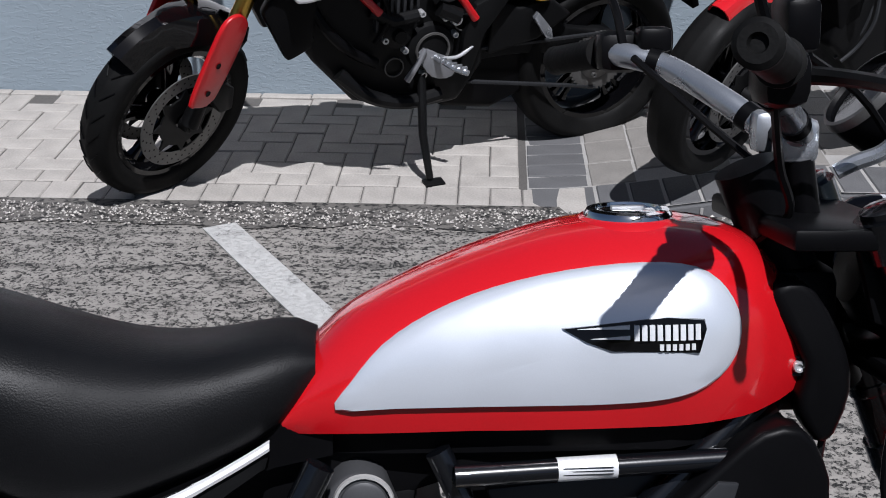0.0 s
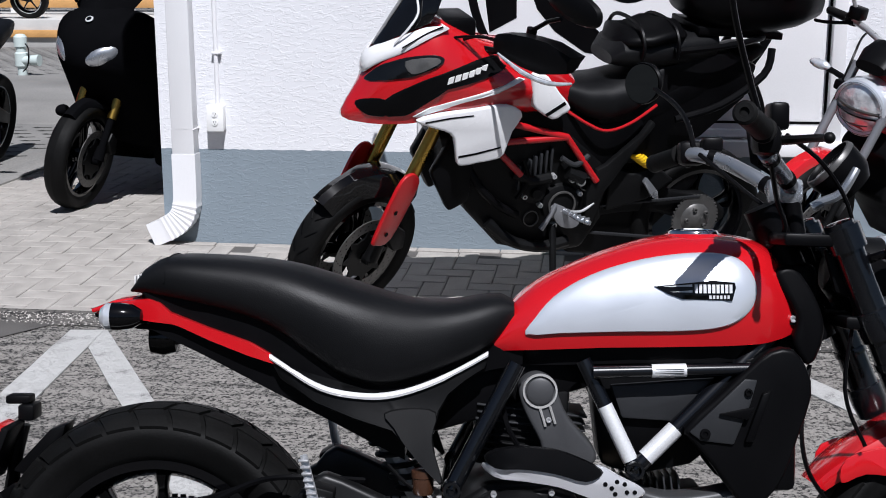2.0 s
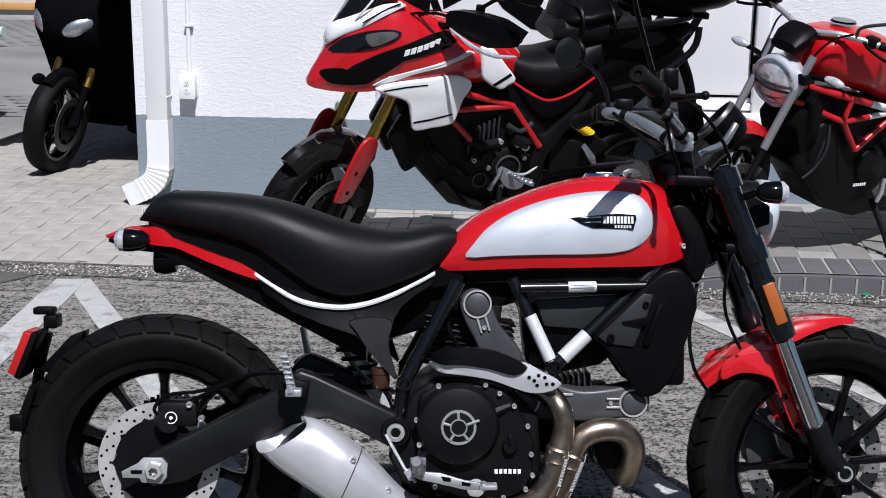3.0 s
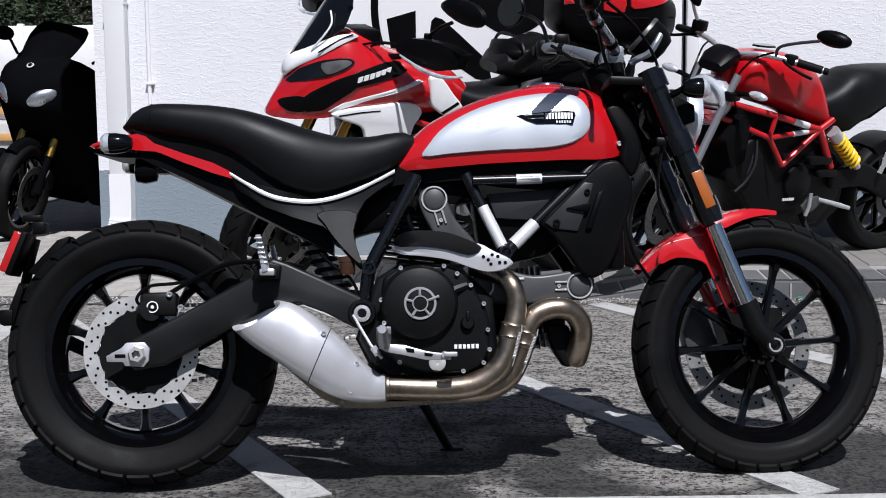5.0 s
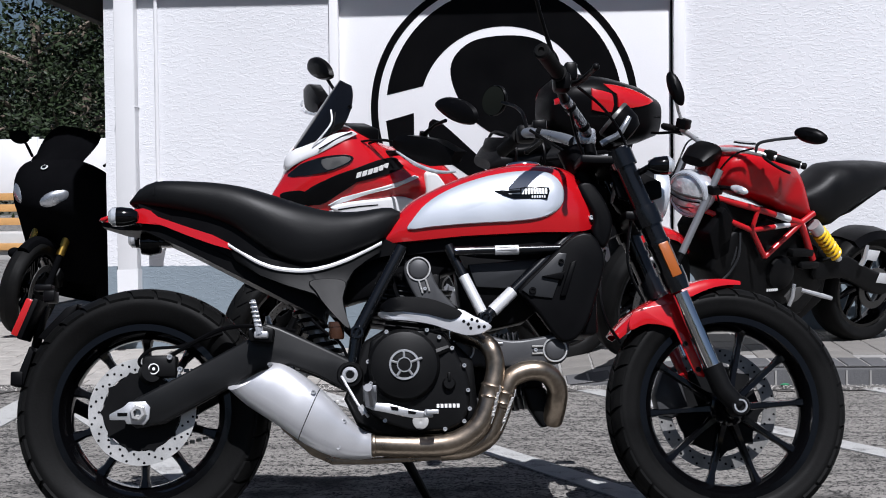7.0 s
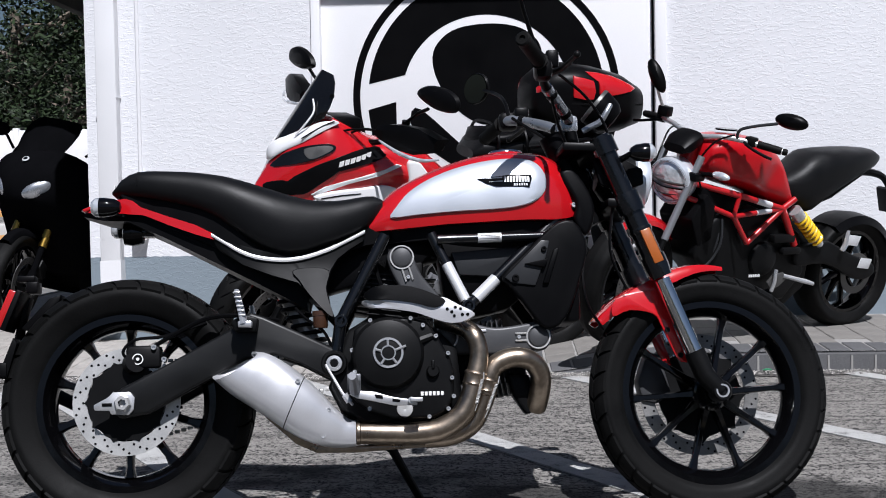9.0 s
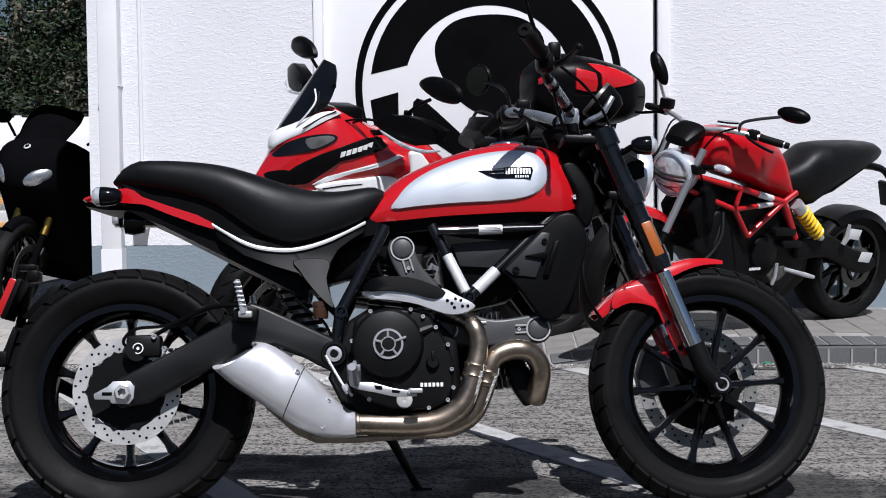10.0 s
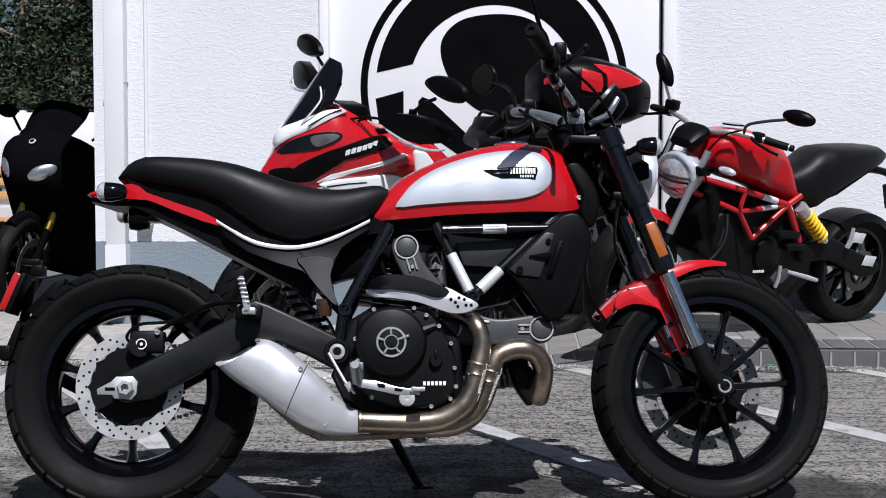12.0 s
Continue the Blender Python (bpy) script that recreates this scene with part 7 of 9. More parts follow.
        patch(bm, [(1.393, 0.866), (1.334, 0.905), (1.217, 0.942), (1.104, 0.973), (0.984, 1.006), (0.957, 0.997), (1.078, 0.958), (1.213, 0.925), (1.320, 0.890), (1.380, 0.862)], g, s * 0.0055, rings=(0.97, 0.8, 0.5))
        part("white_stripe", bm, WHITE, body, "white pinstripe")
        bm = bmesh.new()
        plate(bm, [tuple(v) for v in curve([(1.395, 0.862), (1.304, 0.886), (1.165, 0.901), (1.071, 0.912), (1.002, 0.900), (0.969, 0.864), (1.006, 0.805), (1.034, 0.715), (1.071, 0.693), (1.140, 0.684), (1.214, 0.675), (1.229, 0.714), (1.244, 0.790), (1.280, 0.816), (1.334, 0.833)], 2, True)], s * 0.200, s * 0.232, 0.010, 3)
        wing = part("side_panel", bm, WHITE, t, "white side panel with a black line")
        bm = bmesh.new()
        plate(bm, [(1.222, 0.718), (1.15, 0.728), (1.052, 0.748), (1.054, 0.741), (1.15, 0.720), (1.222, 0.710)], s * 0.2322, s * 0.2335, 0)
        part("panel_line", bm, DECAL, wing)
        bm = bmesh.new()
        plate(bm, [(1.36, 0.858), (1.26, 0.872), (1.17, 0.878), (1.17, 0.873), (1.26, 0.866), (1.36, 0.852)], s * 0.2322, s * 0.2335, 0)
        part("panel_line", bm, DECAL, wing)
        bm = bmesh.new()
        plate(bm, [tuple(v) for v in curve([(0.930, 1.010), (0.900, 1.020), (0.863, 1.005), (0.810, 0.940), (0.756, 0.876), (0.790, 0.850), (0.830, 0.832), (0.910, 0.881), (0.922, 0.930)], 2, True)], s * 0.150, s * 0.200, 0.012, 3)
        tk = part("tank_panel", bm, WHITE, t, "white tank side panel")
        bm = bmesh.new()
        plate(bm, [(0.868, 0.858), (0.790, 0.906), (0.781, 0.895), (0.858, 0.848)], s * 0.2003, s * 0.2015, 0)
        part("panel_line", bm, DECAL, tk)
    for i in range(6):
        bm = bmesh.new()
        x = 1.281 - i * 0.0268
        z = 0.998 + i * 0.0076
        plate(bm, [(x, z), (x - 0.021, z + 0.006), (x - 0.026, z + 0.030), (x - 0.005, z + 0.024)], fy(x - 0.01, z + 0.012) + 0.004, fy(x - 0.01, z + 0.012) + 0.0085, 0)
        part("maker_mark", bm, WHITEP, body, "plain white bar of a maker's mark")
    # white cowl between the screen and the headlights
    low = [(1.553, 0.0, 1.000), (1.550, 0.034, 1.010), (1.535, 0.058, 1.030), (1.501, 0.088, 1.060), (1.432, 0.136, 1.104), (1.355, 0.160, 1.154), (1.268, 0.162, 1.196)]
    top = [(1.532, 0.0, 1.082), (1.508, 0.030, 1.102), (1.482, 0.052, 1.116), (1.440, 0.080, 1.140), (1.392, 0.112, 1.168), (1.340, 0.138, 1.194), (1.285, 0.154, 1.198)]
    low = [(x, -y, z) for x, y, z in low[:0:-1]] + low
    top = [(x, -y, z) for x, y, z in top[:0:-1]] + top
    low, top = curve(low, 3), curve(top, 3)
    bm = bmesh.new()
    rows = []
    for f in (0.0, 0.2, 0.4, 0.6, 0.8, 1.0):
        lift = Vector((0.010, 0, 0.006)) * math.sin(math.pi * f)
        rows.append([Vector(a).lerp(Vector(b), f) + lift for a, b in zip(low, top)])
    rows += [[p - Vector((0.006, 0, 0.006)) for p in r] for r in rows[::-1]]
    loft(bm, rows, False, True)
    cowl = part("white_band", bm, WHITE, body, "white cowl under the screen", 60)
    for s in (-1, 1):
        bm = bmesh.new()
        tube(bm, curve([(1.435, s * 0.140, 1.116), (1.39, s * 0.150, 1.146), (1.34, s * 0.157, 1.176), (1.288, s * 0.164, 1.199)], 3), 0.003, 6)
        part("panel_line", bm, DECAL, cowl)
    # tank and cockpit
    bm = bmesh.new()
    loft(bm, [ringxz((x, zt), (x, zb), 0, w, 20, 2.8) for x, zt, zb, w in ((0.70, 0.97, 0.82, 0.10), (0.80, 1.05, 0.82, 0.15), (0.92, 1.10, 0.82, 0.175), (1.04, 1.11, 0.84, 0.18), (1.12, 1.09, 0.86, 0.15))])
    part("fuel_tank", bm, RED, t, "red fuel tank")
    bm = bmesh.new()
    block(bm, (1.20, 0, 1.16), (0.14, 0.20, 0.10), 0.02)
    part("cockpit", bm, BLACK, t)
    # screen
    ys = (-1, -0.85, -0.65, -0.4, -0.15, 0.15, 0.4, 0.65, 0.85, 1)

    def sheet(rows, thick):
        out = []
        for x, z, w, dx, dz in rows:
            out.append([(x - dx * abs(y) ** 1.15, w * y, z + dz * abs(y) ** 1.15) for y in ys] + [(x - thick - dx * abs(y) ** 1.15, w * y * 0.985, z - thick * 0.5 + dz * abs(y) ** 1.15) for y in ys[::-1]])
        bm = bmesh.new()
        loft(bm, out)
        return bm
    bm = sheet([(1.528 - 0.220 * f, 1.084 + 0.335 * f, at(f, [(0, 0.150), (0.3, 0.175), (0.6, 0.172), (0.85, 0.120), (1, 0.055)]), at(f, [(0, 0.190), (0.6, 0.095), (1, 0.04)]), at(f, [(0, 0.126), (0.6, 0.030), (1, -0.02)])) for f in (0, 0.12, 0.3, 0.5, 0.6, 0.72, 0.85, 0.94, 1.0)], 0.004)
    scr = part("windscreen", bm, TINT, t, "dark smoked windscreen")
    bm = bmesh.new()
    tube(bm, curve([(1.372, 0.095, 1.290), (1.375, 0.125, 1.240), (1.410, 0.135, 1.19), (1.455, 0.110, 1.125)], 4), 0.0045, 6)
    part("screen_line", bm, WHITE, scr, "white edge line")
    bm = bmesh.new()
    bolt(bm, (1.305, 0.165, 1.312), 0.011, 0.006, (0.3, 0.9, 0.2), 12)
    part("screen_bolt", bm, BLACK, scr)
    # bars, hand guards and mirrors
    S2 = steering(1.69, 25, 21) @ Matrix.Translation((0.02, 0, 0.07)) @ Matrix.Diagonal((1, 1.2, 1, 1))
    bm = bmesh.new()
    tube(bm, curve([(1.02, 0.44, 1.13), (1.07, 0.30, 1.135), (1.12, 0.15, 1.06), (1.12, 0.0, 1.03), (1.12, -0.15, 1.06), (1.07, -0.30, 1.135), (1.02, -0.44, 1.13)], 5), 0.013, 12)
    bmesh.ops.transform(bm, matrix=S2, verts=bm.verts)
    bar = part("handlebar", bm, BLACK, t)
    for s in (-1, 1):
        bm = bmesh.new()
        rows = []
        for f in (0, 0.2, 0.45, 0.7, 0.9, 1.0):
            y = (0.22 if s > 0 else 0.27) + 0.235 * f
            x = 1.19 - 0.05 * f - 0.06 * f * f
            h = at(f, [(0, 0.025), (0.3, 0.055), (0.7, 0.06), (1, 0.03)])
            rows.append([(x, s * y, 1.145 + h), (x + 0.015, s * y, 1.145 + h * 0.3), (x + 0.01, s * y, 1.145 - h), (x - 0.025, s * y, 1.145 - h), (x - 0.07, s * y, 1.145 + h * 0.9)])
        loft(bm, rows)
        soften(bm, 0.006)
        bmesh.ops.transform(bm, matrix=S2, verts=bm.verts)
        hg = part("hand_guard", bm, BLACK, bar, "black hand guard with a clear turn lamp")
        bm = bmesh.new()
        tube(bm, curve([(1.205, s * 0.25, 1.11), (1.19, s * 0.36, 1.088), (1.15, s * 0.44, 1.082), (1.10, s * 0.495, 1.10)], 4), [0.006, 0.012, 0.011, 0.005], 10, True, 0.8)
        bmesh.ops.transform(bm, matrix=S2, verts=bm.verts)
        part("turn_lamp", bm, LENS, hg, "clear lamp along the guard's edge")
        bm = bmesh.new()
        tube(bm, [(1.08, s * 0.27, 1.15), (1.085, s * 0.28, 1.20), (1.08 + 0.01 * s, s * 0.34, 1.24 + 0.02 * s), (1.075 + 0.025 * s, s * 0.40, 1.27 + 0.03 * s)], 0.008, 8)
        lathe(bm, [(0, -0.01), (0.018, -0.01), (0.018, 0.035), (0, 0.035)], (1.08, s * 0.27, 1.165), (0, 0, 1), 14)
        bmesh.ops.transform(bm, matrix=S2, verts=bm.verts)
        stem = part("mirror_stem", bm, BLACK, bar)
        bm = bmesh.new()
        out = [tuple(v) for v in curve([(-0.085, -0.01), (-0.05, 0.035), (0.03, 0.048), (0.085, 0.02), (0.08, -0.030), (0.0, -0.045)], 4, True)]
        own = bmesh.new()
        loft(own, [[(x * k, d, z * k) for x, z in out] for k, d in ((0.55, 0.035), (0.9, 0.022), (1.0, 0.006), (0.97, 0.0))])
        mx = Matrix.Translation((1.070 + 0.025 * s, s * 0.445, 1.292 + 0.045 * (s + 0.55))) @ Matrix.Rotation(radians(-90 + s * 8), 4, "Z") @ Matrix.Rotation(radians(6), 4, "X") @ Matrix.Diagonal((-1.2 * s, 1, 1.1, 1))
        merge(bm, own, mx)
        bmesh.ops.transform(bm, matrix=S2, verts=bm.verts)
        mir = part("mirror", bm, BLACK, stem, "angular black mirror")
        bm = bmesh.new()
        own = bmesh.new()
        own.faces.new([own.verts.new((x * 0.92, -0.002, z * 0.92)) for x, z in out])
        merge(bm, own, mx)
        bmesh.ops.transform(bm, matrix=S2, verts=bm.verts)
        part("mirror_glass", bm, MIRRORM, mir)
    bm = bmesh.new()
    tube(bm, curve([(1.22, 0.12, 1.13), (1.16, 0.2, 1.17), (1.10, 0.25, 1.16)], 4), 0.006, 6)
    tube(bm, curve([(1.28, 0.12, 1.14), (1.2, 0.18, 1.165), (1.12, 0.24, 1.17)], 4), 0.005, 6)
    part("cable", bm, BLACK, t)
    # exhaust box and inner guard behind the engine
    bm = bmesh.new()
    plate(bm, [(0.64, 0.64), (0.40, 0.66), (0.16, 0.60), (0.06, 0.50), (0.14, 0.40), (0.30, 0.24), (0.46, 0.17), (0.66, 0.20)], -0.13, 0.06, 0.02, 3)
    part("exhaust_box", bm, BLACK, t, "black exhaust box")
    # seat, tail, luggage
    bm = bmesh.new()
    plate(bm, [(0.60, 0.80), (0.42, 0.99), (0.05, 1.06), (-0.10, 1.00), (-0.06, 0.86), (0.12, 0.70), (0.34, 0.60), (0.55, 0.60)], -0.115, 0.115, 0.02)
    part("tail_cover", bm, BLACK, t, "matt black tail cover")
    bm = bmesh.new()
    loft(bm, [ringxz((x, zt), (x, zb), 0, w, 22, 2.6) for x, zt, zb, w in ((0.80, 0.985, 0.90, 0.09), (0.74, 0.965, 0.85, 0.12), (0.66, 0.950, 0.80, 0.15), (0.56, 0.955, 0.775, 0.165), (0.46, 0.975, 0.80, 0.165), (0.40, 1.02, 0.84, 0.15), (0.34, 1.04, 0.88, 0.14))])
    seat = part("seat", bm, SEATM, t, "black rider seat with a red edge")
    bm = bmesh.new()
    for s in (-1, 1):
        tube(bm, curve([(0.76, s * 0.118, 0.855), (0.66, s * 0.152, 0.795), (0.58, s * 0.168, 0.768), (0.48, s * 0.168, 0.795), (0.36, s * 0.145, 0.858)], 5), 0.0065, 8)
    part("seat_edge", bm, RED_DARK, seat, "red seat edge")
    bm = bmesh.new()
    loft(bm, [ringxz((x, zt), (x, zb), 0, w, 22, 2.6) for x, zt, zb, w in ((0.56, 1.06, 1.01, 0.10), (0.52, 1.115, 1.0, 0.135), (0.40, 1.125, 0.99, 0.15), (0.25, 1.14, 1.0, 0.145), (0.10, 1.15, 1.02, 0.12))])
    part("pillion_seat", bm, SEATM, t, "black pillion seat")
    bm = bmesh.new()
    loft(bm, [ringxz((x, zt), (x, zb), 0, w, 18, 3) for x, zt, zb, w in ((0.62, 0.80, 0.66, 0.10), (0.40, 0.90, 0.72, 0.12), (0.15, 1.02, 0.83, 0.12), (-0.05, 1.07, 0.96, 0.10), (-0.14, 1.07, 1.02, 0.07))])
    tail = part("tail_section", bm, BLACK, t)
    for s in (-1, 1):
        bm = bmesh.new()
        tube(bm, curve([(0.32, s * 0.16, 1.08), (0.12, s * 0.18, 1.10), (-0.06, s * 0.15, 1.12), (-0.12, s * 0.07, 1.11)], 4), 0.013, 10)
        tube(bm, curve([(0.28, s * 0.165, 0.80), (0.10, s * 0.19, 0.86), (-0.08, s * 0.19, 0.98), (-0.12, s * 0.16, 1.08)], 4), 0.016, 10)
        part("grab_rail", bm, BLACK, t)
    bm = bmesh.new()
    tube(bm, curve([(-0.10, 0, 0.96), (-0.20, 0, 0.80), (-0.26, 0, 0.62), (-0.27, 0, 0.52)], 4), [0.03, 0.026, 0.022, 0.02], 8)
    plate(bm, [(-0.30, 0.50), (-0.275, 0.49), (-0.215, 0.68), (-0.24, 0.69)], -0.1, 0.1, 0.004)
    part("plate_carrier", bm, BLACK, t)
    # stand, rests
    bm = bmesh.new()
    tube(bm, [(0.765, 0.14, 0.37), (0.778, 0.22, 0.19), (0.765, 0.275, 0.055)], [0.016, 0.014, 0.012], 10)
    block(bm, (0.755, 0.285, 0.044), (0.07, 0.045, 0.012), 0.004)
    part("side_stand", bm, CASTK, t, "black side stand, folded out")
    bm = bmesh.new()
    plate(bm, [tuple(v) for v in curve([(0.79, 0.455), (0.76, 0.465), (0.72, 0.445), (0.68, 0.425), (0.66, 0.38), (0.69, 0.36), (0.74, 0.37), (0.775, 0.41)], 2, True)], 0.155, 0.175, 0.004)
    tube(bm, [(0.83, 0.18, 0.37), (0.80, 0.19, 0.43), (0.775, 0.18, 0.475)], [0.012, 0.009, 0.009], 8)
    part("foot_rest_plate", bm, FORKS, t, "bright foot rest plate")
    bm = bmesh.new()
    tube(bm, [(0.735, 0.17, 0.44), (0.70, 0.25, 0.43), (0.67, 0.29, 0.428)], 0.010, 8)
    for i in range(5):
        block(bm, (0.72 - i * 0.01, 0.205 + i * 0.018, 0.437), (0.022, 0.008, 0.020), 0.002)
    part("foot_rest", bm, BARALU, t)
    bm = bmesh.new()
    plate(bm, [(0.30, 0.45), (0.33, 0.46), (0.38, 0.53), (0.365, 0.55), (0.31, 0.49)], 0.13, 0.155, 0.004)
    part("pillion_rest", bm, BARALU, t, "bright folding pillion rest")
    # silencer low on the far side
    bm = bmesh.new()
    loft(bm, [ringxz((x, zt), (x, zb), -0.16, w, 16, 2.6) for x, zt, zb, w in ((0.55, 0.38, 0.28, 0.05), (0.30, 0.44, 0.28, 0.06), (0.05, 0.52, 0.36, 0.055))])
    part("silencer", bm, CASTK, t)
    bm = bmesh.new()
    plate(bm, [(0.52, 0.60), (0.42, 0.56), (0.30, 0.58), (0.22, 0.52), (0.34, 0.44), (0.52, 0.40)], 0.075, 0.12, 0.012, 3)
    part("heel_guard", bm, CASTK, t, "black heel guard")
    return t


TOURER = bike_pose(0.47, 4.79, 0.025, 206, 11)
red_white_tourer(TOURER)


def top_case(m):
    t = thing("top_case", m @ Matrix.Translation((0.03, 0, 0.012)), "black top case with red panels on the tourer's rack", "luggage case", "luggage")
    bm = bmesh.new()
    loft(bm, [ringxz((x, zt), (x, zb), 0, w, 26, 3.2) for x, zt, zb, w in ((0.225, 1.35, 1.26, 0.08), (0.20, 1.395, 1.19, 0.125), (0.13, 1.445, 1.15, 0.165), (0.02, 1.468, 1.125, 0.200), (-0.12, 1.455, 1.115, 0.220), (-0.25, 1.425, 1.135, 0.210), (-0.355, 1.370, 1.170, 0.17), (-0.400, 1.305, 1.225, 0.10))])
    shell = part("shell", bm, BLACK, t, "rounded black shell", 60)

    def cy(x, z):
        w = at(x, [(-0.40, 0.10), (-0.355, 0.17), (-0.25, 0.210), (-0.12, 0.220), (0.02, 0.200), (0.13, 0.165), (0.20, 0.125), (0.225, 0.08)])
        zt = at(x, [(-0.40, 1.305), (-0.355, 1.370), (-0.25, 1.425), (-0.12, 1.455), (0.02, 1.468), (0.13, 1.445), (0.20, 1.395), (0.225, 1.35)])
        zb = at(x, [(-0.40, 1.225), (-0.355, 1.170), (-0.25, 1.135), (-0.12, 1.115), (0.02, 1.125), (0.13, 1.15), (0.20, 1.19)])
        c, h = (zt + zb) / 2, (zt - zb) / 2
        return w * max(0.05, 1 - min(1, abs(z - c) / h) ** 3.2) ** (1 / 3.2)
    for s in (-1, 1):
        for out in (curve([(0.053, 1.410), (0.040, 1.415), (-0.030, 1.402), (-0.050, 1.385), (-0.047, 1.308), (0.040, 1.312), (0.055, 1.325)], 2, True), curve([(-0.015, 1.440), (-0.16, 1.422), (-0.27, 1.380), (-0.295, 1.362), (-0.20, 1.338), (-0.090, 1.325), (-0.075, 1.35), (-0.070, 1.395)], 2, True), [(0.212, 1.350), (0.190, 1.378), (0.180, 1.335), (0.212, 1.325)]):
            bm = bmesh.new()
            patch(bm, [tuple(v) for v in out], lambda x, z: s * cy(x, z), s * 0.007)
            part("red_panel", bm, RED, shell, "glossy red panel")
    bm = bmesh.new()
    loft(bm, [[(x, -w, 1.280), (x, -w, 1.288), (x, w, 1.288), (x, w, 1.280)] for x, w in ((0.22, 0.09), (0.15, 0.157), (0.0, 0.206), (-0.15, 0.222), (-0.34, 0.182))], False)
    part("lid_seam", bm, CASTK, shell)
    bm = bmesh.new()
    plate(bm, [(0.17, 1.155), (-0.22, 1.12), (-0.22, 1.09), (0.17, 1.12)], -0.12, 0.12, 0.006)
    part("rack_plate", bm, BLACK, t)


top_case(TOURER)


def tank_bag(m):
    t = thing("tail_bag", m, "soft black roll bag strapped to the pillion seat", "bag", "luggage")
    bm = bmesh.new()
    loft(bm, [ringxz((x, zt + 0.012 * math.sin(i * 2.1)), (x, zb), 0, w, 18, 2.2) for i, (x, zt, zb, w) in enumerate(((0.54, 1.11, 1.08, 0.05), (0.50, 1.145, 1.07, 0.13), (0.42, 1.165, 1.08, 0.16), (0.34, 1.175, 1.09, 0.165), (0.28, 1.17, 1.10, 0.15), (0.24, 1.15, 1.11, 0.10)))])
    for v in bm.verts:
        v.co += Vector((noise.noise(v.co * 14), noise.noise(v.co * 14 + Vector((5, 0, 0))), noise.noise(v.co * 14 + Vector((0, 5, 0))))) * 0.014
    b = part("bag", bm, BLACK, t, "", 80)
    for x in (0.46, 0.31):
        bm = bmesh.new()
        tube(bm, curve([(x, 0.165, 1.05), (x, 0.172, 1.11), (x, 0.10, 1.175), (x, -0.10, 1.175), (x, -0.172, 1.11), (x, -0.165, 1.05)], 5), 0.008, 6)
        part("strap", bm, BLACK, b)


tank_bag(TOURER)


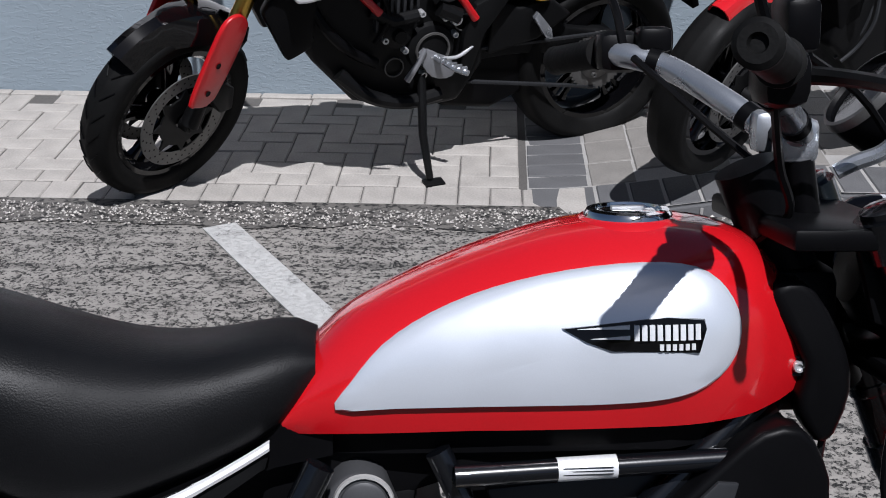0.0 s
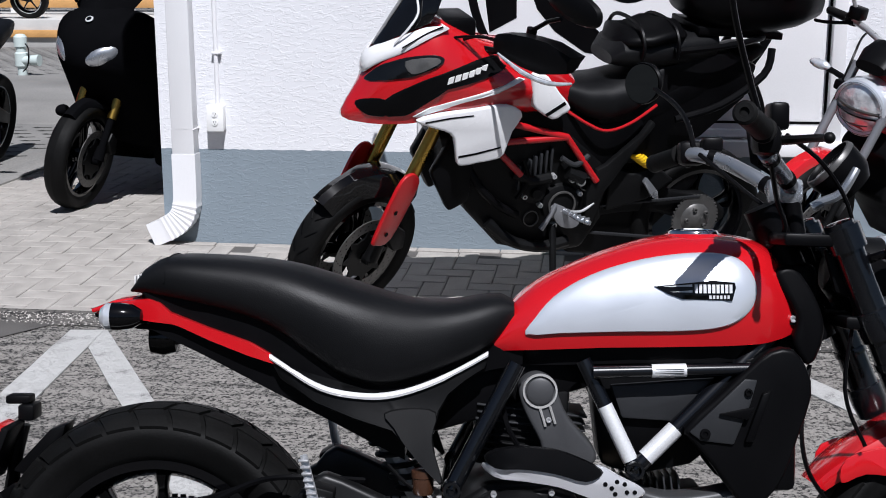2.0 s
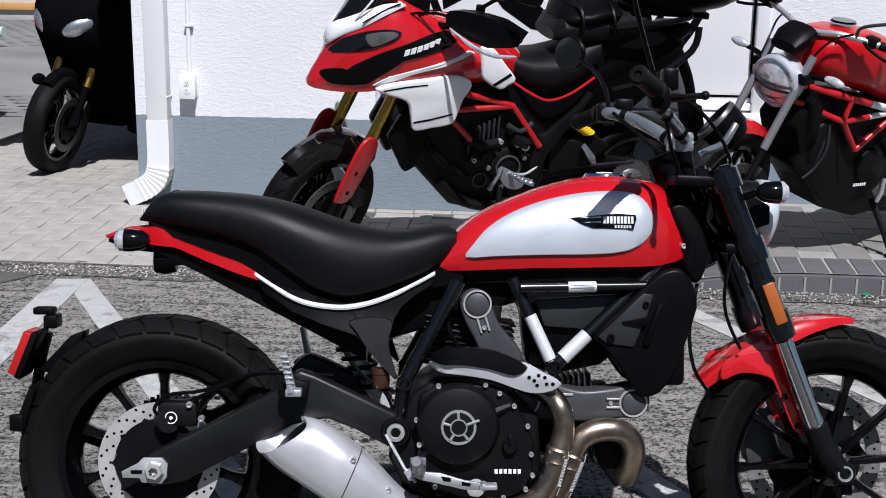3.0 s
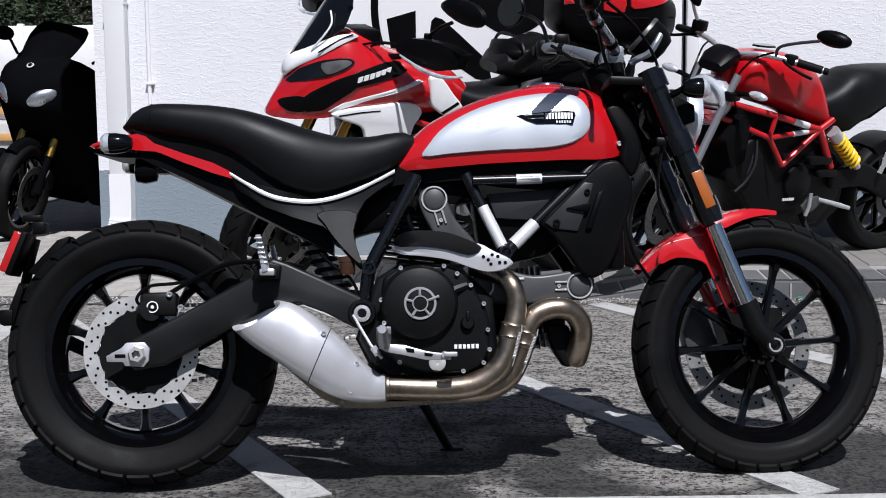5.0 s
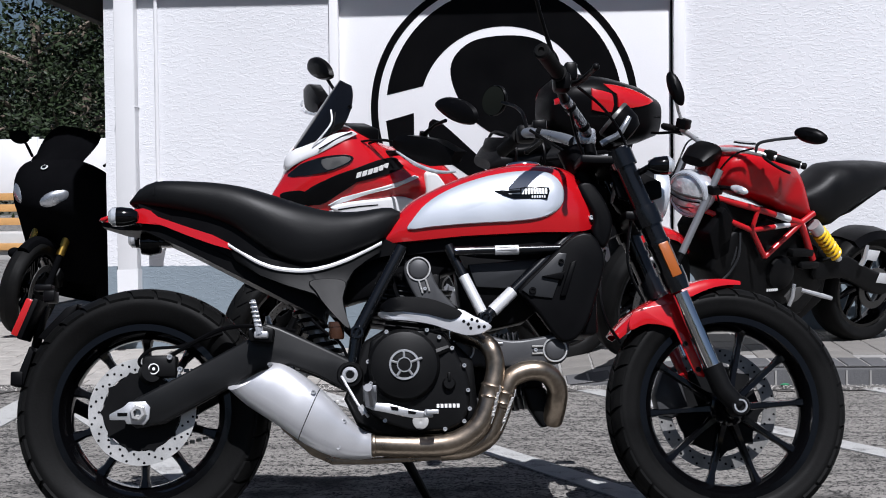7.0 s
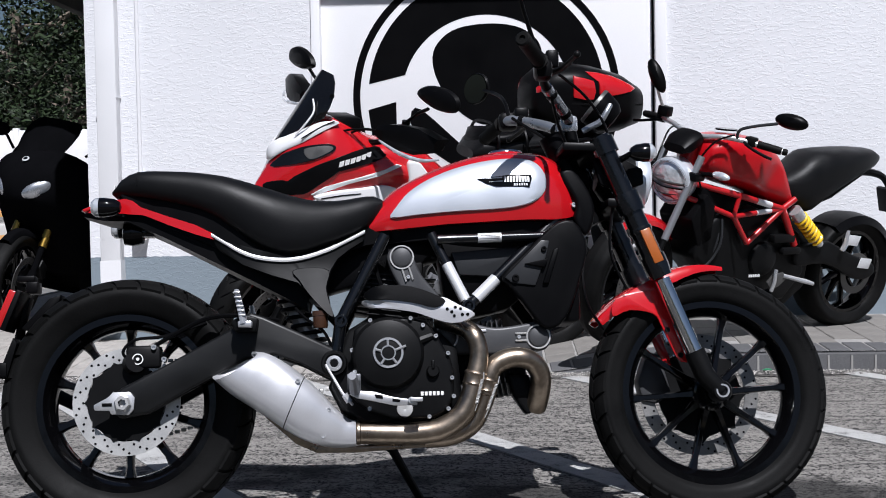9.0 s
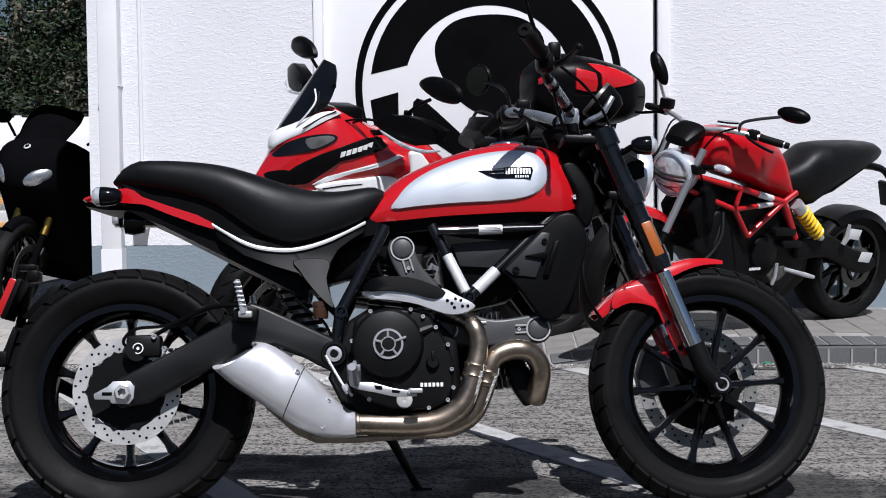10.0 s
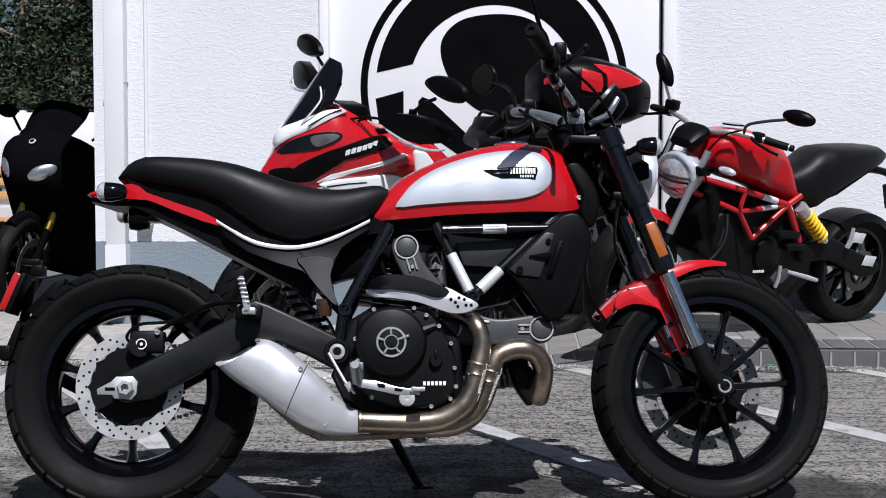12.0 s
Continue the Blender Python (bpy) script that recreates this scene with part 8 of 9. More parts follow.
# the red naked motorcycle with a trellis frame
def red_naked_bike(m):
    t = thing("motorcycle", m, "red naked motorcycle with trellis frame and yellow shock spring", "motorcycle", "motorcycles by the wall")
    S = steering(1.52, 24, 16)
    hub = (1.42, 0, 0.300)

    def front(name, bm, material, parent, label=""):
        bmesh.ops.transform(bm, matrix=S, verts=bm.verts)
        return part(name, bm, material, parent, label)
    fw = wheel(t, hub, 0.218, 0.300, 0.120, 10, GLOSSK, 0.009, S, tread=False)
    for s in (-1, 1):
        disc(fw, (hub[0], s * 0.075, hub[2]), 0.118, 0.160, 0.09, 22, S, metal=DISCK)
    gold_front_end(t, S, hub, 24, 0.10, 0.90, FORKS, CASTK, None, 0.017)
    mudguard(t, S, hub, 0.328, 140, 60, 0.07, RED, "red front mudguard")
    for s in (-1, 1):
        bm = bmesh.new()
        plate(bm, [(1.14, 0.83), (1.22, 0.83), (1.22, 0.79), (1.14, 0.79)], s * 0.065, s * 0.135, 0.01)
        front("triple_clamp", bm, BLACK, t)
    bm = bmesh.new()
    tube(bm, [(1.10, 0, 0.92), (1.20, 0, 0.68)], 0.04, 14)
    part("steering_head", bm, RED_DARK, t)
    # headlight with a silver cowl
    bm = bmesh.new()
    ax, c = Vector((0.97, 0, -0.22)), (1.215, 0, 0.765)
    lathe(bm, [(0, -0.12), (0.06, -0.11), (0.10, -0.07), (0.112, -0.02), (0.110, 0.012), (0.100, 0.020), (0.094, 0.012)], c, ax, 40)
    hl = front("headlight", bm, SILVER, t, "round headlight in a silver cowl")
    bm = bmesh.new()
    lathe(bm, [(0.092, 0.006), (0.098, 0.017), (0.104, 0.019)], c, ax, 40)
    front("headlight_rim", bm, GLOSSK, hl, "black rim")
    bm = bmesh.new()
    lathe(bm, [(0.094, 0.010), (0.075, 0.024), (0.045, 0.033), (0, 0.038)], c, ax, 40)
    front("headlight_lens", bm, LENS, hl, "clear domed lens")
    for z, half, r, m2 in ((0.790, 0.078, 0.006, GLOSSK), (0.766, 0.088, 0.010, DISCK), (0.745, 0.084, 0.005, GLOSSK), (0.715, 0.060, 0.004, GREYP), (0.820, 0.055, 0.005, DISCK)):
        bm = bmesh.new()
        k = 0.022 * (z - 0.765) / 0.1
        tube(bm, curve([(1.228 - k, -half, z), (1.246 - k, -half * 0.5, z - 0.004), (1.250 - k, 0, z - 0.006), (1.246 - k, half * 0.5, z - 0.004), (1.228 - k, half, z)], 3), r, 8, True, 0.6)
        front("lamp_louvre", bm, m2, hl)
    for s in (-1, 1):
        bm = bmesh.new()
        tube(bm, [(1.16, s * 0.11, 0.82), (1.17, s * 0.17, 0.835), (1.175, s * 0.20, 0.84)], [0.014, 0.011, 0.012], 8)
        sig = front("turn_signal", bm, BLACK, t)
        bm = bmesh.new()
        own = bmesh.new()
        bmesh.ops.create_uvsphere(own, u_segments=14, v_segments=8, radius=1, matrix=Matrix.Diagonal((0.022, 0.048, 0.019, 1)))
        merge(bm, own, Matrix.Translation((1.178, s * 0.235, 0.845)))
        front("lens", bm, LENS, sig, "clear almond lens")
    bm = bmesh.new()
    loft(bm, [ringxz((x, zt), (x, zb), 0, w, 16, 3) for x, zt, zb, w in ((1.10, 0.98, 0.95, 0.06), (1.13, 1.005, 0.93, 0.075), (1.19, 0.985, 0.90, 0.075), (1.235, 0.94, 0.90, 0.06))])
    pod = front("instrument_pod", bm, BLACK, t)
    # bars and mirrors
    bm = bmesh.new()
    tube(bm, curve([(0.955, 0.385, 0.985), (1.00, 0.28, 0.995), (1.07, 0.15, 1.000), (1.095, 0.05, 0.98), (1.095, -0.05, 0.98), (1.07, -0.15, 1.0), (1.00, -0.28, 0.995), (0.955, -0.385, 0.985)], 5), 0.0125, 12)
    bar = front("handlebar", bm, ALU, t, "silver handlebar")
    for s in (-1, 1):
        bm = bmesh.new()
        tube(bm, [(1.0, s * 0.28, 0.995), (0.957, s * 0.38, 0.985)], 0.0175, 12)
        lathe(bm, [(0, 0.014), (0.012, 0.014), (0.016, 0.006), (0.014, -0.008)], (0.952, s * 0.392, 0.984), (-0.4, s * 0.9, 0), 14)
        block(bm, (1.01, s * 0.25, 1.0), (0.045, 0.05, 0.045), 0.008)
        front("grip", bm, RUBBER, bar)
        if s < 0:
            bm = bmesh.new()
            block(bm, (1.050, -0.215, 1.040), (0.050, 0.060, 0.048), 0.008)
            front("brake_reservoir", bm, BLACK, bar)
        bm = bmesh.new()
        tube(bm, curve([(1.035, s * 0.23, 0.995), (1.06, s * 0.27, 0.985), (1.055, s * 0.34, 0.965), (1.045, s * 0.39, 0.955)], 4), 0.007, 8)
        front("lever", bm, BLACK, bar)
        bm = bmesh.new()
        pts = [(1.05, s * 0.20, 1.0), (1.05, s * 0.205, 1.045), (1.01, s * 0.26, 1.075), (0.95, s * 0.33, 1.10)] if s > 0 else [(1.04, s * 0.21, 1.005), (1.06, s * 0.22, 1.05), (1.085, s * 0.24, 1.11), (1.10, s * 0.25, 1.15)]
        tube(bm, curve(pts, 4), 0.0075, 8)
        stem = front("mirror_stem", bm, ALU if s < 0 else GREYP, bar)
        bm = bmesh.new()
        own = bmesh.new()
        lathe(own, [(0, 0.030), (0.035, 0.025), (0.055, 0.010), (0.058, 0.0), (0.055, -0.005)], (0, 0, 0), (1, 0, 0), 24)
        bmesh.ops.transform(own, matrix=Matrix.Diagonal((1, 1.35, 0.62, 1)), verts=own.verts)
        mx = Matrix.Translation((0.915, 0.375, 1.118)) @ Matrix.Rotation(radians(12), 4, "Z") if s > 0 else Matrix.Translation((1.110, -0.255, 1.20)) @ Matrix.Rotation(radians(2), 4, "Z") @ Matrix.Rotation(radians(-52), 4, "X") @ Matrix.Diagonal((1, 1.12, 1.0, 1))
        merge(bm, own, mx)
        mir = front("mirror", bm, BLACK, stem, "black oval mirror")
        bm = bmesh.new()
        own = bmesh.new()
        lathe(own, [(0, -0.006), (0.052, -0.0055)], (0, 0, 0), (1, 0, 0), 24)
        bmesh.ops.transform(own, matrix=Matrix.Diagonal((1, 1.35, 0.62, 1)), verts=own.verts)
        merge(bm, own, mx)
        front("mirror_glass", bm, MIRRORM, mir)
    # tank with hollows
    bm = bmesh.new()
    TK = ((0.505, 0.675, 0.650, 0.10), (0.56, 0.735, 0.640, 0.13), (0.595, 0.810, 0.648, 0.14), (0.635, 0.885, 0.660, 0.148), (0.675, 0.925, 0.676, 0.155), (0.74, 0.962, 0.700, 0.165), (0.82, 0.982, 0.725, 0.175), (0.93, 0.988, 0.752, 0.17), (1.036, 0.978, 0.790, 0.15), (1.085, 0.948, 0.815, 0.12), (1.10, 0.89, 0.835, 0.07))
    rings = []
    for i in range(44):
        x = 0.505 + 0.595 * i / 43
        zt, zb, w = (at(x, [(r[0], r[k]) for r in TK]) for k in (1, 2, 3))
        ring = []
        for p in ringxz((x, zt), (x, zb), 0, w, 40, 3.0):
            px, py, pz = p
            # knee hollows and the shallow scoop behind the bars
            d = 0.018 * math.exp(-((px - 0.72 + 0.35 * (pz - 0.80)) / 0.060) ** 2 - ((pz - 0.80) / 0.075) ** 2) + 0.014 * math.exp(-((px - 0.965) / 0.045) ** 2 - ((pz - 0.86) / 0.065) ** 2)
            ring.append(Vector((px, py - math.copysign(min(d, abs(py)), py), pz)))
        rings.append(ring)
    loft(bm, rings)
    tank = part("fuel_tank", bm, RED_DEEP, t, "glossy red fuel tank", 60)
    bm = bmesh.new()
    block(bm, (1.03, 0.14, 0.975), (0.05, 0.004, 0.012), 0.001, None)
    part("maker_mark", bm, WHITEP, tank, "small white mark")
    bm = bmesh.new()
    lathe(bm, [(0, 0.008), (0.05, 0.008), (0.055, 0)], (0.90, 0, 1.0), (0, 0, 1), 24)
    part("filler_cap", bm, GLOSSK, tank)
    # seat and tail
    bm = bmesh.new()
    loft(bm, [ringxz((x, zt), (x, zb), 0, w, 22, 2.8) for x, zt, zb, w in ((0.575, 0.768, 0.742, 0.07), (0.53, 0.800, 0.66, 0.10), (0.465, 0.840, 0.625, 0.125), (0.42, 0.878, 0.600, 0.13), (0.37, 0.909, 0.608, 0.135), (0.27, 0.919, 0.672, 0.135), (0.16, 0.923, 0.735, 0.13), (0.05, 0.924, 0.790, 0.12), (-0.03, 0.921, 0.822, 0.10), (-0.080, 0.900, 0.850, 0.07))])
    part("seat", bm, SEATM, t, "black dual seat")
    bm = bmesh.new()
    loft(bm, [ringxz((x, zt), (x, zb), 0, w, 14, 3) for x, zt, zb, w in ((0.45, 0.70, 0.60, 0.09), (0.25, 0.76, 0.672, 0.11), (0.05, 0.84, 0.782, 0.10), (-0.03, 0.86, 0.82, 0.06))])
    part("tail_section", bm, BLACK, t)
    bm = bmesh.new()
    tube(bm, curve([(0.02, 0.0, 0.80), (-0.10, 0, 0.795), (-0.20, 0, 0.77), (-0.27, 0, 0.70), (-0.29, 0, 0.62)], 4), [0.022, 0.020, 0.018, 0.017, 0.016], 8)
    plate(bm, [(-0.33, 0.58), (-0.31, 0.575), (-0.265, 0.70), (-0.285, 0.71)], -0.09, 0.09, 0.004)
    part("plate_carrier", bm, BLACK, t)
    for s in (-1, 1):
        y = s * 0.145
        nodes = dict(a=(1.10, 0.755), b=(1.143, 0.693), c=(0.93, 0.614), d=(0.83, 0.485), f=(0.625, 0.645), g=(0.906, 0.712), h=(0.52, 0.465), k=(0.55, 0.690))
        for p, q, r in (("a", "g", 0.015), ("g", "f", 0.015), ("b", "c", 0.013), ("c", "d", 0.013), ("d", "f", 0.0135), ("c", "f", 0.012), ("g", "c", 0.011), ("f", "h", 0.0175), ("k", "f", 0.015)):
            A, B = nodes[p], nodes[q]
            ya = s * (0.06 if p in "ab" else 0.145)
            bm = bmesh.new()
            tube(bm, [(A[0], ya, A[1]), (B[0], y, B[1])], r, 12)
            part("frame_tube", bm, RED_DARK, t, "red trellis frame tube")
        for p, q, f0, f1, r in (("g", "f", 0.38, 0.72, 0.0155), ("c", "f", 0.45, 0.75, 0.0125)):
            A, B = Vector((nodes[p][0], y, nodes[p][1])), Vector((nodes[q][0], y, nodes[q][1]))
            bm = bmesh.new()
            tube(bm, [A.lerp(B, f0), A.lerp(B, f1)], r, 12)
            part("sticker", bm, STICK, t, "silver warning sticker")
    bm = bmesh.new()
    plate(bm, [(1.08, 0.745), (0.90, 0.725), (0.62, 0.66), (0.50, 0.62), (0.49, 0.45), (0.86, 0.45), (0.99, 0.50), (1.10, 0.66)], -0.09, 0.09, 0.012)
    part("airbox", bm, BLACK, t)
    # engine
    bm = bmesh.new()
    plate(bm, [(0.98, 0.62), (1.10, 0.55), (1.12, 0.42), (1.02, 0.34), (0.92, 0.22), (0.72, 0.16), (0.52, 0.19), (0.40, 0.32), (0.46, 0.52), (0.62, 0.60), (0.80, 0.66)], -0.13, 0.12, 0.02, 3)
    eng = part("engine", bm, CASTK, t, "black engine")
    bm = bmesh.new()
    lathe(bm, [(0, 0.030), (0.05, 0.028), (0.078, 0.018), (0.085, 0.0)], (0.70, 0.12, 0.40), (0, 1, 0), 28)
    block(bm, (0.60, 0.14, 0.50), (0.14, 0.05, 0.04), 0.012, None)
    block(bm, (0.55, 0.15, 0.44), (0.12, 0.04, 0.035), 0.012, None)
    part("engine_cover", bm, CASTK, eng)
    bm = bmesh.new()
    for i in range(6):
        block(bm, (0.79 - i * 0.012, 0.148, 0.325), (0.008, 0.004, 0.012), 0)
    part("maker_mark", bm, WHITEP, eng, "plain white bars of a maker's mark")
    bm = bmesh.new()
    plate(bm, [(1.08, 0.72), (1.16, 0.60), (1.10, 0.46), (1.02, 0.50), (1.02, 0.66)], -0.12, 0.12, 0.012)
    part("radiator", bm, BLACK, t)
    for dy in (0.10, 0.125):
        bm = bmesh.new()
        tube(bm, curve([(0.98, dy, 0.60), (0.99, dy + 0.02, 0.50), (1.02, dy + 0.01, 0.42), (1.07, dy, 0.37)], 4), 0.006, 6)
        part("hose", bm, GREYP, t)
    # exhaust box below the shock and silencer on the far side
    bm = bmesh.new()
    plate(bm, [(0.56, 0.60), (0.40, 0.56), (0.34, 0.44), (0.36, 0.24), (0.48, 0.15), (0.60, 0.16)], -0.10, 0.09, 0.016, 3)
    part("exhaust_box", bm, CASTK, t, "black exhaust box")
    bm = bmesh.new()
    loft(bm, [ringxz((x, zt), (x, zb), -0.165, w, 16, 2.6) for x, zt, zb, w in ((0.50, 0.30, 0.18, 0.05), (0.30, 0.38, 0.20, 0.065), (0.02, 0.47, 0.27, 0.065), (-0.12, 0.49, 0.33, 0.055))])
    part("silencer", bm, CASTK, t, "black silencer")
    # shock, swingarm, rear wheel
    A, B = Vector((0.540, 0.155, 0.625)), Vector((0.365, 0.150, 0.475))
    d = (B - A).normalized()
    u, w = d.orthogonal().normalized(), d.cross(d.orthogonal().normalized())
    bm = bmesh.new()
    tube(bm, [A.lerp(B, 0.12 + 0.80 * i / 120) + (u * math.cos(i * 0.36) + w * math.sin(i * 0.36)) * 0.030 for i in range(121)], 0.0085, 8)
    part("shock_spring", bm, YELLOW, t, "bright yellow coil spring")
    bm = bmesh.new()
    tube(bm, [A - d * 0.02, A.lerp(B, 0.16)], 0.032, 14)
    tube(bm, [A, B + d * 0.02], 0.018, 10)
    part("shock_body", bm, ALU, t)
    for s in (-1, 1):
        bm = bmesh.new()
        plate(bm, [tuple(v) for v in curve([(0.50, 0.44), (0.42, 0.46), (0.30, 0.475), (0.24, 0.46), (0.10, 0.40), (-0.05, 0.35), (-0.06, 0.29), (0.05, 0.27), (0.28, 0.36), (0.48, 0.36)], 3, True)], s * 0.095, s * 0.145, 0.012, 3)
        part("swingarm", bm, CASTK, t, "black cast swingarm")
    rw = wheel(t, (0.02, 0, 0.293), 0.208, 0.293, 0.17, 10, GLOSSK, 0.009, tread=False)
    bm = bmesh.new()
    lathe(bm, [(0.07, -0.003), (0.105, -0.003), (0.105, 0.003), (0.07, 0.003)], (0.02, 0.10, 0.293), (0, 1, 0), 40, True)
    part("sprocket", bm, DISCK, rw)
    bm = bmesh.new()
    rings = []
    for i in range(14):
        a = radians(150 - 95 * i / 13)
        c, n = Vector((0.02 + 0.303 * math.cos(a), 0, 0.293 + 0.303 * math.sin(a))), Vector((math.cos(a), 0, math.sin(a)))
        rings.append([c + Vector((0, 0.105 * y, 0)) - n * 0.05 * k for y, k in ((-1, 1), (-0.8, 0.2), (0, 0), (0.8, 0.2), (1, 1), (0.9, 0.9), (0, 0.1), (-0.9, 0.9))])
    loft(bm, rings)
    part("rear_hugger", bm, BLACK, t)
    for c in ((0.12, 0.475), (0.02, 0.355)):
        bm = bmesh.new()
        plate(bm, [(c[0] - 0.05, c[1] + 0.02), (c[0] + 0.03, c[1] + 0.03), (c[0] + 0.05, c[1] - 0.02), (c[0] - 0.03, c[1] - 0.03)], 0.149, 0.152, 0.001)
        part("sticker", bm, STICK, t, "silver warning sticker")
    bm = bmesh.new()
    plate(bm, [(0.70, 0.295), (0.66, 0.335), (0.60, 0.34), (0.57, 0.315), (0.62, 0.275), (0.67, 0.255)], 0.165, 0.180, 0.004)
    part("heel_plate", bm, DISCK, t, "bright heel plate")
    bm = bmesh.new()
    tube(bm, [(0.60, 0.18, 0.325), (0.53, 0.25, 0.31), (0.49, 0.27, 0.30)], [0.010, 0.012, 0.009], 8)
    part("foot_rest", bm, ALU, t, "bright ribbed foot rest")
    bm = bmesh.new()
    tube(bm, [(0.665, 0.19, 0.36), (0.675, 0.20, 0.30), (0.68, 0.19, 0.255)], 0.009, 8)
    part("gear_lever", bm, ALU, t, "bright gear lever")
    bm = bmesh.new()
    tube(bm, [(0.18, 0.165, 0.53), (0.195, 0.17, 0.47), (0.21, 0.165, 0.43)], [0.008, 0.011, 0.012], 8)
    part("pillion_rest", bm, ALU, t)
    bm = bmesh.new()
    tube(bm, [(0.66, 0.14, 0.25), (0.65, 0.22, 0.15), (0.63, 0.285, 0.045)], [0.015, 0.013, 0.011], 10)
    block(bm, (0.625, 0.292, 0.036), (0.06, 0.04, 0.012), 0.004)
    part("side_stand", bm, CASTK, t, "black side stand, folded out")
    bm = bmesh.new()
    loft(bm, [ringxz((x, zt), (x, zb), -0.16, w, 14, 2.6) for x, zt, zb, w in ((0.60, 0.40, 0.22, 0.05), (0.34, 0.46, 0.20, 0.065), (0.10, 0.52, 0.25, 0.065), (-0.06, 0.54, 0.30, 0.055))])
    part("silencer", bm, BLACK, t)
    # clutch cable and hoses by the headlight
    for pts in (curve([(1.03, 0.20, 1.0), (1.10, 0.15, 0.96), (1.14, 0.10, 0.85), (1.08, 0.08, 0.72)], 5), curve([(1.03, -0.20, 1.0), (1.12, -0.15, 0.98), (1.20, -0.10, 0.90), (1.28, -0.09, 0.70)], 5)):
        bm = bmesh.new()
        tube(bm, pts, 0.0045, 6)
        part("cable", bm, BLACK, t)


red_naked_bike(bike_pose(1.95, 4.81, 0.125, 213, 10))


# the dark faired motorcycle in the shade, and two more seen in part
def dark_bike(m):
    t = thing("motorcycle", m, "black faired sport tourer motorcycle parked in shade", "motorcycle", "motorcycles in the yard")
    S = steering(1.62, 25, 10)
    hub = (1.50, 0, 0.300)
    fw = wheel(t, hub, 0.218, 0.300, 0.120, 5, GLOSSK, 0.010, S, tread=False, twin=True)
    for s in (-1, 1):
        disc(fw, (hub[0], s * 0.075, hub[2]), 0.118, 0.160, 0.09, 22, S, metal=DISCK)
    gold_front_end(t, S, hub, 25, 0.105, 0.80, GOLD, MATTK)
    mudguard(t, S, hub, 0.328, 150, 55, 0.072, MATTK, "black front mudguard")
    bm = bmesh.new()
    rows = ((0.75, 0.96, 0.45, 0.26), (0.95, 1.03, 0.28, 0.34), (1.15, 1.10, 0.34, 0.36), (1.30, 1.13, 0.55, 0.31), (1.42, 1.10, 0.70, 0.26), (1.52, 1.00, 0.76, 0.17), (1.58, 0.93, 0.80, 0.07))
    loft(bm, [ringxz((x, zt), (x, zb), 0, w, 26, 2.6) for x, zt, zb, w in rows])
    body = part("fairing", bm, MATTK, t, "black fairing", 60)
    for s in (-1, 1):
        bm = bmesh.new()
        own = bmesh.new()
        bmesh.ops.create_uvsphere(own, u_segments=18, v_segments=10, radius=1, matrix=Matrix.Diagonal((0.034, 0.100, 0.050, 1)))
        merge(bm, own, Matrix.Translation((1.520, s * 0.130, 0.880)) @ Matrix.Rotation(radians(s * 38), 4, "Z") @ Matrix.Rotation(radians(s * 28), 4, "X"))
        part("headlight", bm, BARALU, body, "slanting clear headlight")
        bm = bmesh.new()
        tube(bm, [(1.25, s * 0.27, 1.10), (1.22, s * 0.34, 1.16), (1.20, s * 0.38, 1.19)], 0.009, 8)
        ball(bm, (1.20, s * 0.42, 1.21), (0.03, 0.075, 0.045))
        part("mirror", bm, MATTK, t, "black fairing mirror")
        bm = bmesh.new()
        tube(bm, [(0.95, s * 0.20, 1.02), (0.92, s * 0.38, 1.05)], 0.017, 10)
        tube(bm, [(1.0, s * 0.25, 1.04), (1.0, s * 0.40, 1.03)], 0.007, 8)
        part("grip", bm, RUBBER, t)
        bm = bmesh.new()
        loft(bm, [[(x, s * y, 1.05 + h), (x + 0.02, s * y, 1.05), (x, s * y, 1.05 - h), (x - 0.02, s * y, 1.05)] for x, y, h in ((1.06, 0.24, 0.03), (1.07, 0.32, 0.055), (1.04, 0.40, 0.055), (0.98, 0.47, 0.03))])
        part("hand_guard", bm, MATTK, t)
        bm = bmesh.new()
        plate(bm, [(0.75, 0.62), (1.10, 0.52), (1.00, 0.20), (0.60, 0.12), (0.30, 0.20), (0.35, 0.60)], s * 0.135, s * 0.30, 0.03)
        part("engine_side", bm, MATTK, t)
    bm = bmesh.new()
    lathe(bm, [(0, 0.004), (0.020, 0.004), (0.023, 0)], (1.478, 0, 1.055), (0.6, 0, 0.75), 24)
    emblem = part("emblem", bm, STICK, body, "round silver badge")
    bm = bmesh.new()
    lathe(bm, [(0, 0.0055), (0.015, 0.005)], (1.478, 0, 1.055), (0.6, 0, 0.75), 24)
    part("emblem_centre", bm, GLOSSK, emblem)
    bm = bmesh.new()
    rows = []
    for f in (0, 0.2, 0.45, 0.7, 0.9, 1.0):
        x, z = 1.44 - 0.22 * f, 1.08 + 0.24 * f
        w = at(f, [(0, 0.15), (0.3, 0.185), (0.7, 0.20), (0.9, 0.19), (1, 0.16)])
        rows.append([(x - 0.12 * y * y, w * y - 0.05, z - 0.02 * y * y) for y in (-1, -0.6, -0.2, 0.2, 0.6, 1)] + [(x - 0.005 - 0.12 * y * y, w * y - 0.05, z - 0.02 * y * y - 0.003) for y in (1, 0.6, 0.2, -0.2, -0.6, -1)])
    loft(bm, rows)
    part("windscreen", bm, MATTK, t, "dark tinted windscreen")
    bm = bmesh.new()
    loft(bm, [ringxz((x, zt), (x, zb), 0, w, 20, 2.6) for x, zt, zb, w in ((0.95, 0.98, 0.70, 0.16), (0.75, 0.98, 0.70, 0.19), (0.55, 0.86, 0.68, 0.16), (0.3, 0.88, 0.70, 0.16), (0.0, 0.96, 0.80, 0.14), (-0.2, 0.95, 0.85, 0.09))])
